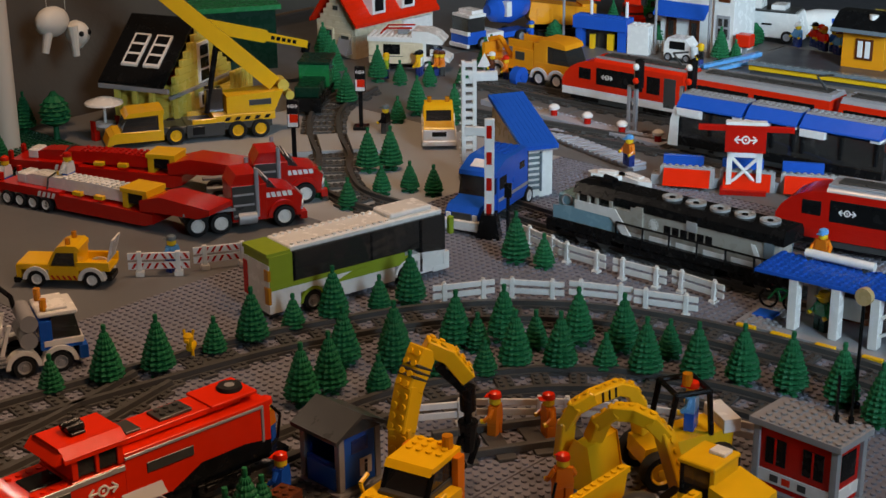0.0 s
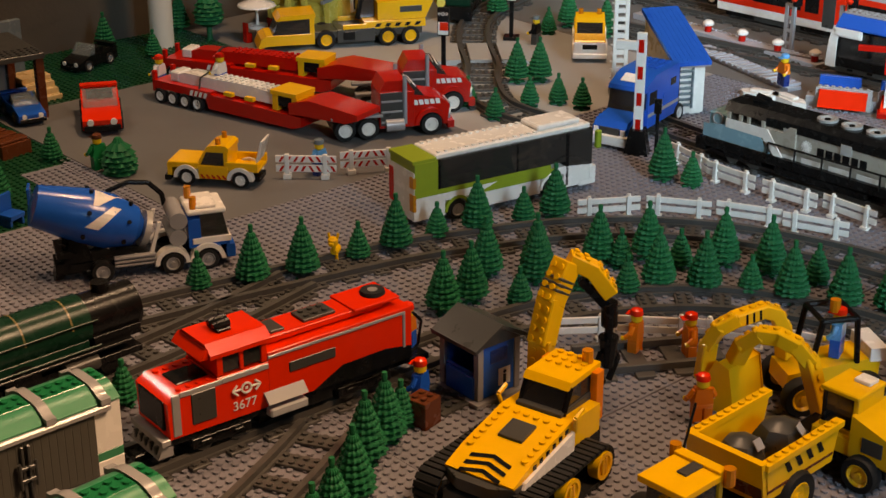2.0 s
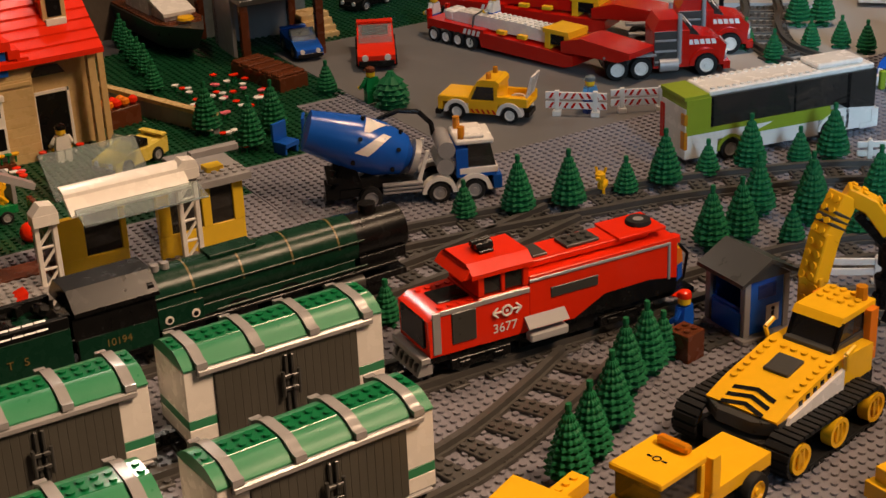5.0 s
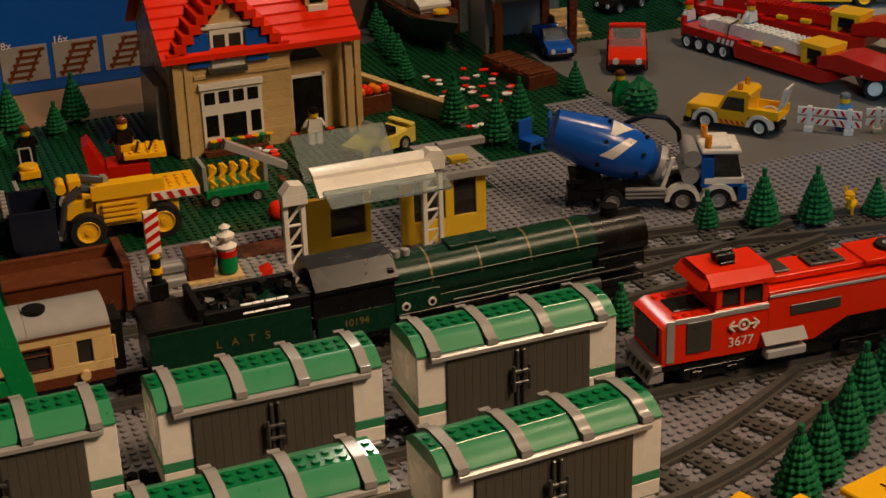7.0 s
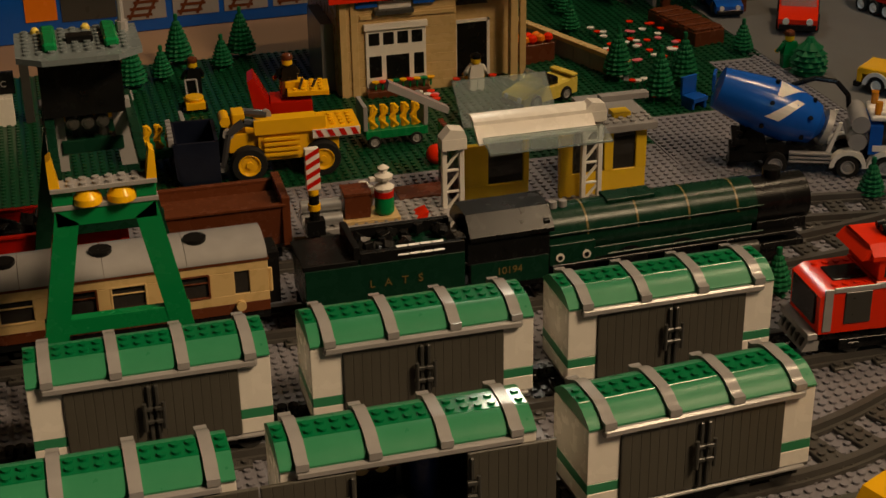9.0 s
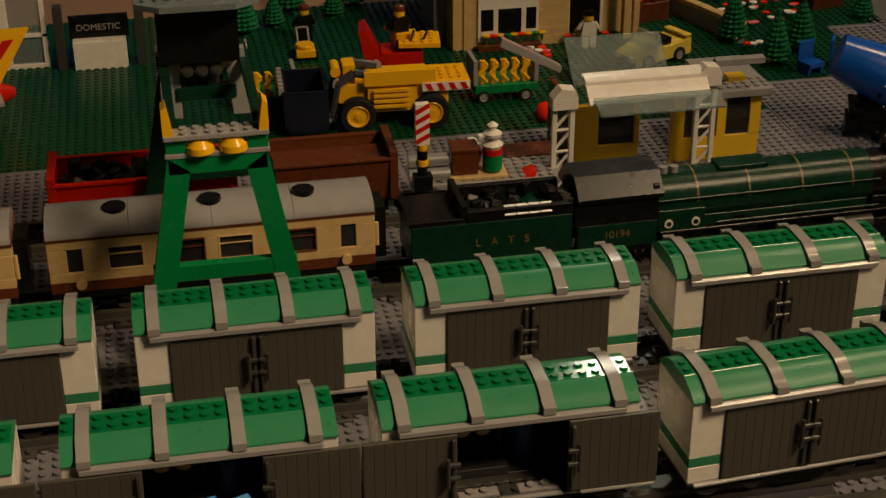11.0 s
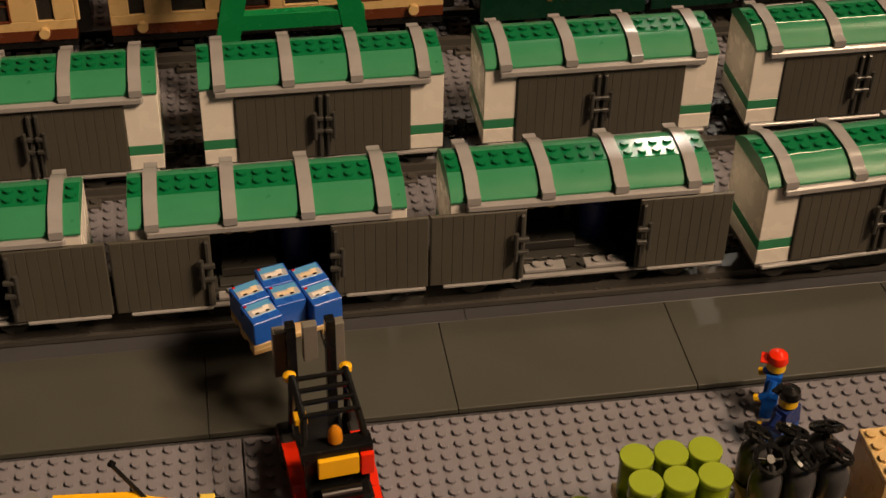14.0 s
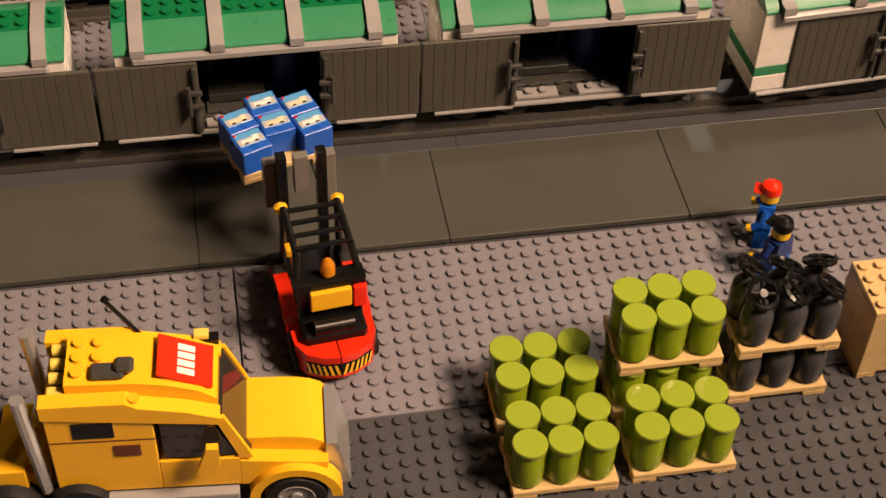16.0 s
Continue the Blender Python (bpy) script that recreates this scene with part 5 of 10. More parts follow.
def yellow_house():
    t = thing("yellow_house", "yellow brick-built toy house with a steep black roof", "toy house", 139.4, 149.4, 0, -70)
    for k in range(7):
        part("wall_course", Geo().box(9, 20, 0, .8, k * 1.2, k * 1.2 + 1.16, .05), BYELLOW, t)
    for k in range(14):
        half = 10 if k < 7 else 10 - (k - 6) * 1.35
        part("gable_course", Geo().box(19.2, 20, 10 - half, 10 + half, k * 1.2, k * 1.2 + 1.16, .05), BYELLOW, t)
    part("rear_gable", Geo().prism([(0, 0), (20, 0), (20, 8.4), (10, 17.4), (0, 8.4)], "x", 9, 9.8), BYELLOW, t)
    part("back_wall", Geo().box(9, 20, 19.2, 20, 0, 8.4), BYELLOW, t)
    slope = 9.6 / 11.6
    for s, y0 in ((0, -1.6), (1, 21.6)):
        roof = part("roof", Geo().prism([(y0, 7.8), (10, 17.4), (10, 18.2), (y0, 8.6)], "x", 6.4, 19.3), BLACK, t)
        if s == 0:
            for x in (9.4, 13.8):
                w = part("skylight", Geo().prism([(1.2, 10.9), (6.4, 15.2), (6.4, 15.6), (1.2, 11.3)], "x", x, x + 3.2), WHITE, roof)
                for r3 in range(3):
                    a = 1.55 + r3 * 1.65
                    za = 11.3 + (a - 1.2) * slope
                    part("pane", Geo().prism([(a, za - .1), (a + 1.25, za - .1 + 1.25 * slope), (a + 1.25, za + .05 + 1.25 * slope), (a, za + .05)], "x", x + .4, x + 2.8), BLACK, w)
    for z, y, rows in ((2.6, 8.6, 1), (6.9, 8.8, 3)):
        w = part("window", Geo().box(19.9, 20.4, y, y + 3.4, z, z + .5 + rows * 2.2), WHITE, t)
        for r2 in range(rows):
            part("pane", Geo().box(20.3, 20.5, y + .4, y + 3.0, z + .4 + r2 * 2.2, z + 2.2 + r2 * 2.2), BLACK, w)
    part("eave_board", Geo().box(6.4, 20.4, -1.8, -1.2, 7.4, 8.2), LGREY, t)
    part("trim_board", Geo().box(20, 20.6, -1, 20, 6.2, 6.8), LGREY, t)
    for x in (9.4, 13, 16.4):
        part("porch_post", Geo().box(x, x + .9, -1.6, -.8, 0, 7.4), BYELLOW, t)
    part("corner_post", Geo().box(20, 21, .2, 1.6, 0, 6.2), BYELLOW, t)
    part("corner_post", Geo().box(20, 21, 4.4, 5.8, 0, 6.2), BYELLOW, t)
    bal = part("balcony", Geo().box(20.4, 25, 12, 19, 4.6, 5.2), BYELLOW, t)
    for k in range(6):
        part("baluster", Geo().box(24.4, 25, 12 + k * 1.3, 12.5 + k * 1.3, 5.2, 8), BYELLOW, bal)
    part("balcony_rail", Geo().box(24.3, 25.1, 12, 19, 8, 8.6), BYELLOW, bal)
    p = thing("parasol", "white toy parasol with a table and red seats", "parasol", 137.2, 137.5)
    part("canopy", Geo().lathe([(.2, 7.2), (1.4, 7.0), (3.2, 6.3), (3.3, 6.0), (.2, 6.3)], 18), WHITE, p)
    part("pole", Geo().cyl((0, 0, 0), (0, 0, 6.6), .25, 10), WHITE, p)
    part("table", Geo().cyl((0, 0, 2.2), (0, 0, 2.7), 1.8, 16), WHITE, p)
    for s in (-1, 1):
        part("seat", Geo().box(s * 1.6, s * 2.7, -.6, .6, 0, 1.6).box(s * 2.3, s * 2.7, -.6, .6, 1.6, 3.4), RED, p)


yellow_house()


def blue_lorry():
    t = thing("blue_lorry", "blue toy lorry with a sloping bonnet and grey stripe", "toy lorry", 149.9, 61.7, 0, 195)
    for wx in (-6.6, 6.4):
        for s in (-1, 1):
            wheel(t, wx, s * 2.6, 1.4, 1.0, WHITE)
    part("chassis", Geo().box(-9, 8, -2.2, 2.2, 1.2, 2.0), DGREY, t)
    cab = part("cab", Geo().box(-6.4, 3.4, -2.9, 2.9, 1.6, 7.4), BLUE, t)
    part("cab_roof", Geo().prism([(-6.4, 7.4), (4.4, 7.0), (4.2, 7.6), (1.0, 8.9), (-6.2, 9.0)], "y", -2.9, 2.9).studs(-6, 5, -2, 4, 9.0), BLUE, cab)
    hood = part("bonnet", Geo().prism([(3.4, 1.4), (9, 1.4), (9.2, 3.0), (8.4, 3.8), (3.4, 4.5)], "y", -2.5, 2.5), BLUE, t)
    part("grille", Geo().box(9.1, 9.3, -1.5, 1.5, 1.8, 3.0), DGREY, hood)
    for s in (-1, 1):
        part("fender", Geo().prism([(6.4 + r * math.cos(a), 1.4 + r * math.sin(a)) for r, a in [(2.3, k * math.pi / 8) for k in range(9)] + [(1.6, (8 - k) * math.pi / 8) for k in range(9)]], "y", s * 2.0, s * 3.0), BLUE, hood)
        part("head_lamp", Geo().box(9.0, 9.35, s * 1.7, s * 2.4, 2.0, 2.9), WHITE, hood)
        part("side_window", Geo().box(.8, 3.0, s * 2.86, s * 2.96, 4.9, 6.7), BLACK, cab)
        part("vent", Geo().box(-5.2, -3.6, s * 2.86, s * 2.96, 6.2, 7.2), BLACK, cab)
        part("door_handle", Geo().cyl((-1.6, s * 2.8, 5.2), (-1.6, s * 3.05, 5.2), .4, 10), BLUE, cab)
        part("stripe", Geo().box(-6.4, 3.3, s * 2.86, s * 2.98, 3.2, 3.7), LGREY, cab)
        part("exhaust_stack", Geo().cyl((-6.9, s * 2.4, 2.0), (-6.9, s * 2.4, 8.0), .35, 10), BLACK, t)
    part("windscreen", Geo().prism([(3.4, 4.5), (5.0, 4.3), (4.2, 7.0), (3.2, 7.2)], "y", -2.6, 2.6), SMOKE, cab)
    part("bumper", Geo().box(8.8, 10, -2.9, 2.9, .7, 2.0), WHITE, t)
    part("emblem_board", Geo().at(2.7, 0, 8.35, 0, 22, 0).box(-.9, .9, -1.5, 1.5, -.02, .14), WHITE, cab)
    part("coupling", Geo().cyl((-8, 0, 2.0), (-8, 0, 2.6), .9, 16), BLACK, t)


blue_lorry()


# ---------------------------------------------------------------- level crossing, signal house, signals
def crossing():
    b = thing("crossing_barrier", "raised white toy level crossing barrier with red marks", "barrier", 142.2, 55.2, 0, -58)
    part("base", Geo().prism([(-1.7, 0), (1.7, 0), (1, 3.6), (-1, 3.6)], "y", -1.2, 1.2), BLACK, b)
    bar = part("barrier_bar", Geo().box(-.65, .65, -.3, .3, 2.2, 17.0), WHITE, b)
    for k in range(4):
        part("red_tile", Geo().box(-.36, .36, -.36, -.28, 3.2 + k * 3.7, 5.0 + k * 3.7).box(-.36, .36, .28, .36, 3.2 + k * 3.7, 5.0 + k * 3.7), RED, bar)
    part("top_arm", Geo().box(-3.4, -.65, -.3, .3, 14.6, 15.8), WHITE, b)
    part("light_post", Geo().cyl((2.6, 0, 0), (2.6, 0, 6), .25, 8).box(2.1, 3.1, -.3, .3, 6, 8), BLACK, b)
    h = thing("signal_house", "white toy signal house with a slanting blue roof and steps", "toy house", 162.6, 66.0, 0, -118)
    part("wall", Geo().prism([(-5.4, 0), (4.6, 0), (4.6, 8.1), (-5.4, 11.4)], "y", -2.6, 2.6), WHITE, h)
    part("gable", Geo().prism([(-6.6, 6.4), (4.4, 6.4), (4.4, 8.0), (-6.6, 11.6)], "y", -2.72, -2.58), TAN, h)
    for k in range(8):
        part("roof_strip", Geo().prism([(-8, 12.4), (6.2, 7.8), (6.2, 8.4), (-8, 13.0)], "y", -2.9 + k * .73, -2.2 + k * .73), BLUE, h)
    part("eaves_strip", Geo().box(5.0, 6.0, -2.9, 2.9, 7.5, 7.95), LGREY, h)
    ladder = part("ladder", Geo().box(4.65, 5.1, -2.5, -2.2, 1.0, 7.9).box(4.65, 5.1, .5, .8, 1.0, 7.9), SAND, h)
    for k in range(8):
        part("rung", Geo().box(4.7, 5.2, -2.2, .5, 1.4 + k * .85, 1.75 + k * .85), SAND, ladder)
    for a, b in ((-4.6, -3.6), (-2.0, -.6)):
        part("window", Geo().box(a, b, -2.8, -2.62, 3.6, 6.2), RED, h)
    m = thing("lattice_mast", "tall white lattice mast beside the signal house", "signal mast", 159.8, 74.8, 0, -40)
    g = Geo()
    for q in (-.85, .85):
        g.box(q - .3, q + .3, -.5, .5, 1, 19)
    for k in range(14):
        g.box(-.85, .85, -.4, .4, 1.4 + k * 1.28, 2.1 + k * 1.28).stud(-1.2, 0, 1.5 + k * 1.28, 8)
    part("lattice", g, WHITE, m)
    part("arm", Geo().box(0, 4.4, -.45, .45, 15.8, 17.2), WHITE, m)
    part("foot", Geo().box(-1.4, 1.4, -1.4, 1.4, 0, 1), BLACK, m)
    for x, y, hh in ((169.9, 108.9, 9), (144.4, 97.6, 10)):
        s = thing("signal_post", "slim black toy railway signal post with a lamp head", "railway signal", x, y, 0, -50, "signal posts")
        part("post", Geo().box(-.35, .35, -.25, .25, .6, hh - 2), BLACK, s)
        head = part("lamp_head", Geo().box(-.9, .9, -.4, .4, hh - 2.4, hh + 2.0), BLACK, s)
        arrows_emblem(head, 0, -.46, hh + 1.1, .62)
        part("white_plate", Geo().box(-.8, .8, -.5, -.38, hh - 2.2, hh - .2), WHITE, head)
        part("red_plate", Geo().box(-.5, .8, -.56, -.48, hh - 1.5, hh - .2), BRED, head)
        part("foot", Geo().box(-1.3, 1.3, -1.3, 1.3, 0, .6), BLACK, s)
    for x, y, hh in ((197.6, 71.5, 12.5), (199.4, 62.2, 13.5)):
        s = thing("signal_post", "light grey lattice toy signal post with two round lamps", "railway signal", x, y, 0, -95, "signal posts")
        for q in (-.8, .6):
            part("post", Geo().box(q - .35, q + .35, -.3, .3, .6, hh - (0 if q > 0 else 4)), LGREY, s)
        for k in range(4):
            part("rung", Geo().box(-.5, .3, -.22, .22, 1.6 + k * 2.1, 2.2 + k * 2.1), LGREY, s)
        head = part("lamp_head", Geo().box(.7, 1.9, -.8, .6, hh - 4.2, hh + .8, .2), BLACK, s)
        for z0, mat in ((hh - .4, WHITE), (hh - 2.8, BRED)):
            part("lamp", Geo().lathe([(.05, -.6), (.3, -.55), (.55, -.3), (.6, 0)], 14, (1.2, -.8, z0), "y"), mat, head)
        part("foot", Geo().box(-1.6, 1.6, -1, 1, 0, .6), LGREY, s)


def crossing_panels():
    """Pale grey plates that fill the crossing between and beside the rails."""
    t = thing("level_crossing", "pale grey toy level crossing plates between the rails", "level crossing", 158.2, 104.4, 0, 52)
    part("middle_panel", Geo().box(-5, 5, -1.75, 1.75, .45, 1.0, .06), LROAD, t)
    for q in (-1, 1):
        part("side_panel", Geo().prism([(q * 3.3, .1), (q * 3.3, 1.0), (q * 6.4, 1.0), (q * 9.0, .1)] if q < 0 else [(9.0, .1), (6.4, 1.0), (3.3, 1.0), (3.3, .1)], "x", -5, 5), LROAD, t)


crossing_panels()
crossing()


# ---------------------------------------------------------------- passenger trains and platforms at the far end
def railcar(name, x, y, turn, length, label, main, low, roof, blue_top=False, nose=7.0):
    t = thing(name, label, "toy train", x, y, 0, turn)
    for bx in (5, length - 5):
        bogie(t, bx, 2.8)
    if blue_top:
        part("underframe", Geo().box(0, length, -2.9, 2.9, 1.6, 2.4), DGREY, t)
        part("lower_body", Geo().box(.6, length, -3, 3, 2.4, 3.8), BLACK, t)
        part("cabin_glass", Geo().box(.4, length, -2.8, 2.8, 3.8, 8.2), SMOKE, t)
        part("front", Geo().prism([(-.6, 2.4), (.8, 2.4), (.8, 8.6), (.2, 8.6), (-.4, 6.4)], "y", -3.0, 3.0), BLACK, t)
        for s in (-1, 1):
            part("front_pillar", Geo().prism([(-1.0, 2.2), (.7, 2.2), (.8, 6.6), (1.4, 8.5), (-.1, 8.5), (-.7, 6.4)], "y", s * 2.6, s * 3.2), WHITE, t)
            part("destination_plate", Geo().box(1.2, 5.0, s * 3.1, s * 3.4, 7.2, 8.5), WHITE, t)
        for k, (a, b) in enumerate(((.4, 11.8), (12.4, 21.0), (21.6, 34.4))):
            panel = part("roof_panel", Geo().prism([(-3.4, 8.6), (3.4, 8.6), (3.4, 8.9), (1.6, 10.4), (-1.6, 10.4), (-3.4, 8.9)], "x", a, b), BLUE, t)
            part("roof_spine", Geo().box(a, b, -1.2, 1.4, 10.3, 10.7).studs(a + .3, int(b - a), -1, 2, 10.7), LGREY, panel)
            part("white_plate", Geo().box(a + .1, a + 4.2, -3.5, -2.6, 7.4, 8.58), WHITE, panel)
            part("white_end", Geo().box(b - 1.6, b, -3.2, 3.2, 8.1, 8.56), WHITE, panel)
            for c in (a + .2, (a + b) / 2, b - .8):
                part("door_post", Geo().box(c, c + .5, -3.05, 3.05, 4.6, 8.2), BLACK, t)
        return t
    part("lower_body", Geo().box(.2, length, -3, 3, 2.4, 3.8), low, t)
    part("skirt", Geo().box(3, length - 3, -2.7, 2.7, 1.4, 2.4), DGREY, t)
    outline = [(.2, 3.8), (length, 3.8), (length, 9)] + [(nose - nose * math.sin(k * math.pi / 12), 9 - 5.2 * (1 - math.cos(k * math.pi / 12)) ) for k in range(6)]
    part("side", Geo().prism(outline, "y", -3, 3), main, t)
    for s in (-1, 1):
        if nose > 1:
            part("cab_window", Geo().box(nose * .55, nose * .55 + 2.6, s * 2.9, s * 3.06, 5.6, 7.6), BLACK, t)
        long = part("window", Geo().box(nose + .6, nose + 10.4, s * 2.9, s * 3.06, 5.0, 8.0), BLACK, t)
        if nose > 1:
            part("window", Geo().box(nose + 11.2, length - 4.6, s * 2.9, s * 3.06, 5.0, 8.0), BLACK, t)
            part("door", Geo().box(length - 3.8, length - 1.4, s * 2.9, s * 3.05, 3.0, 8.2), DGREY, t)
            arrows_emblem(long, nose + 3.0, s * 3.12, 6.5, .9)
        else:
            part("window", Geo().box(nose + 11.4, length - 2.6, s * 2.9, s * 3.06, 5.0, 8.0), BLACK, t)
    part("roof", Geo().prism([(-3, 9)] + arc(3, .9, 9.0, 7) + [(3, 9)], "x", nose, length), roof, t)
    part("roof_rail", Geo().box(nose, length, -2.3, -1.6, 9.5, 9.9).box(nose, length, 1.6, 2.3, 9.5, 9.9), LGREY, t)
    part("roof_tile", Geo().box(nose + 1, length - 1, -1.2, 1.2, 9.7, 10.05), DGREY, t)
    part("pantograph", Geo().tube([(length - 2, 0, 9.9), (length - 4, 0, 12), (length - 1, 0, 12.6)], .18), DGREY, t)
    return t


railcar("red_railcar", 208.4, 93.4, -87, 25.5, "red and white toy express railcar with dark windows", BRED, WHITE, BRED)
railcar("red_railcar", 209.9, 66.2, -87, 25.4, "red toy express carriage with a grey roof", BRED, BRED, LGREY, nose=.4)
railcar("red_railcar", 211.3, 39.4, -87, 26, "red toy express carriage behind the platform", BRED, BRED, LGREY, nose=.4)
railcar("blue_tram", 193.8, 58.6, -85, 35, "white toy tram with a segmented blue roof", BLACK, BLUE, WHITE, True)
railcar("red_railcar", 167.4, 24.6, -78, 30, "red and grey toy railcar beside the freight locomotive", RED, RED, LGREY)
railway([(206.6, 118), (208.2, 96), (209.9, 66), (211.5, 36), (213, 10)])
railway([(187, 104), (190, 82), (192.6, 66), (194.2, 54), (196, 32), (197.4, 14)])
railway([(153, 66), (152, 52), (150.8, 32), (150.4, 14), (150, 0)])


def far_platform():
    p = thing("station_platform", "long grey toy station platform with red and white posts", "platform", 199.2, 96, 0, -94)
    part("deck", Geo().box(-8, 34, -4.0, -.6, 0, 1.0).studs(-8, 42, -1.6, 1, 1.0), LPLATE, p)
    for k in range(4):
        b = part("bollard", Geo().cyl((9 + k * 7.8, -2.6, 1), (9 + k * 7.8, -2.6, 2.0), .6, 10), RED, p)
        part("bollard_top", Geo().lathe([(.6, 2.0), (1.0, 2.2), (1.0, 2.6), (.5, 3.0)], 12, (9 + k * 7.8, -2.6, 0)), WHITE, b)
    w = thing("station_platform", "narrow pale grey ribbed toy platform strip between the rails", "platform", 186.4, 80.8, 0, -105)
    part("deck", Geo().box(-2, 23, 0, 2.6, 0, .6), LPLATE, w)
    for k in range(17):
        part("deck_rib", Geo().box(-1.8 + k * 1.46, -.9 + k * 1.46, -.6, 3.0, .6, 1.0), LPLATE, w)
    q = thing("station_platform", "low grey toy platform with blue and red panels", "platform", 176.5, 56, 0, -62)
    part("deck", Geo().box(3, 40, -1, 1.8, 0, 1.6).studs(3, 37, .4, 1, 1.6), LGREY, q)
    for k in range(1, 4):
        part("panel", Geo().prism([(-3.2, .6), (-2.8, .6), (-1.2, 2.9), (-1.6, 2.9)], "x", -4 + k * 9, 3 + k * 9), BRED, q)
        part("panel_frame", Geo().box(-4.6 + k * 9, 3.6 + k * 9, -1.4, -.6, 0, 3.2).studs(-4.6 + k * 9, 8, -1.5, 1, 3.2), MGREY, q)
        part("low_wall", Geo().box(-4.6 + k * 9, 1.6 + k * 9, 2.4, 3.2, 0, 3.9), BLUE, q)
    s = thing("station_sign", "red station sign board on a white cross-braced stand", "sign", 182.6, 40.0, 0, -58)
    part("foot", Geo().box(-3.4, 3.4, -1.6, 1.6, 0, .8), RED, s)
    part("stand", Geo().box(-2.6, -1.8, -.4, .4, .8, 6.4).box(1.8, 2.6, -.4, .4, .8, 6.4).box(-2.6, 2.6, -.4, .4, 5.6, 6.4).tube([(-2.2, 0, 1.2), (2.2, 0, 5.8)], .28).tube([(2.2, 0, 1.2), (-2.2, 0, 5.8)], .28), WHITE, s)
    board = part("board", Geo().box(-3, 3, -.6, .6, 6.4, 10.6), RED, s)
    arrows_emblem(board, 0, -.7, 8.4, 1.3)
    part("board_cap", Geo().box(-3, 3, -.7, .7, 10.6, 11.1), WHITE, s)
    for q in (-1, 1):
        part("arm", Geo().box(q * 3, q * 7, -.4, .4, 9.6, 10.4), RED, s)


far_platform()


def blue_halt():
    t = thing("blue_shelter", "white toy railway shelter with a studded blue roof", "toy shelter", 139.5, 2, 0, 5)
    part("roof", Geo().box(.4, 7.4, -16, 9.2, 7.0, 7.5).studs(.4, 7, -16, 25, 7.5), BLUE, t)
    for y in (4.2, -1, -5.8, -12):
        part("post", Geo().box(.5, 1.9, y - .55, y + .55, .8, 7), WHITE, t)
    for y in (4.2, -5.8, -12):
        part("back_post", Geo().box(6.0, 7.0, y - .6, y + .6, .8, 7), WHITE, t)
    part("platform", Geo().box(-1.2, 7.4, -20, 10.6, 0, .8).studs(-1, 8, 5, 5, .8), LGREY, t)
    for k, y in enumerate((8.8, 4.4, -1.2, -6.9, -12)):
        part("edge_block", Geo().box(-1.9, -1.2, y - 1.2, y + 1.2, 0, .95), YELLOW, t)
    part("glass_wall", Geo().box(6.4, 6.6, -5, 4, 1, 6.9), CLEAR, t)
    part("bench", Geo().box(4, 5.6, -4.4, 2, 2, 2.6).box(5.4, 5.8, -4.4, 2, 2.6, 5), BROWN, t)
    part("notice", Geo().box(3.2, 3.5, -3.2, .6, 2.6, 5.2), WHITE, t)
    part("brace", Geo().tube([(1.2, -6.4, 4.6), (1.2, -9.4, 6.8)], .25).tube([(1.2, -6.4, 2.4), (1.2, -11.4, 5.4)], .25), WHITE, t)
    part("roof_lamp", Geo().cyl((6.6, -3, 8.3), (6.6, 5.6, 8.3), .55, 12), WHITE, t)
    for y in (-2, 5):
        part("lamp_bracket", Geo().box(6.1, 7.1, y - .4, y + .4, 7.5, 8.0), DGREY, t)
    m = thing("blue_mat", "flat blue toy tile on the platform", "tile", 141.4, 11.0, .8, 5)
    part("tile", Geo().box(-1, 1.4, -1.6, 1.0, 0, .3), BLUE, m)
    b = thing("bicycle", "dark green toy bicycle leaning by the shelter", "toy bicycle", 144.2, 10.4, .8, -80)
    for x in (-1.5, 1.5):
        part("wheel", Geo().ring((x, 0, 1.2), 1.1, .16, 14, "y"), BLACK, b)
    part("bicycle_frame", Geo().tube([(-1.5, 0, 1.2), (-.4, 0, 2.6), (1.2, 0, 2.6), (1.5, 0, 1.2)], .18).tube([(-.4, 0, 2.6), (.1, 0, 1.1), (1.2, 0, 2.6), (1.1, 0, 3.2)], .18), GREEN, b)
    part("handlebar", Geo().tube([(1.1, -.7, 3.2), (1.1, .7, 3.2)], .14), BLACK, b)
    lamp = thing("street_lamp", "thin black toy street lamp with a round white clock", "street lamp", 127.4, -8.9)
    part("pole", Geo().cyl((0, 0, 0), (0, 0, 12), .2, 8).cyl((0, 0, 0), (0, 0, .5), .6, 10), BLACK, lamp)
    part("clock", Geo().at(0, 0, 12.6, 0, 0, -90).cyl((0, -.3, 0), (0, .4, 0), .95, 16), TAN, lamp)


blue_halt()


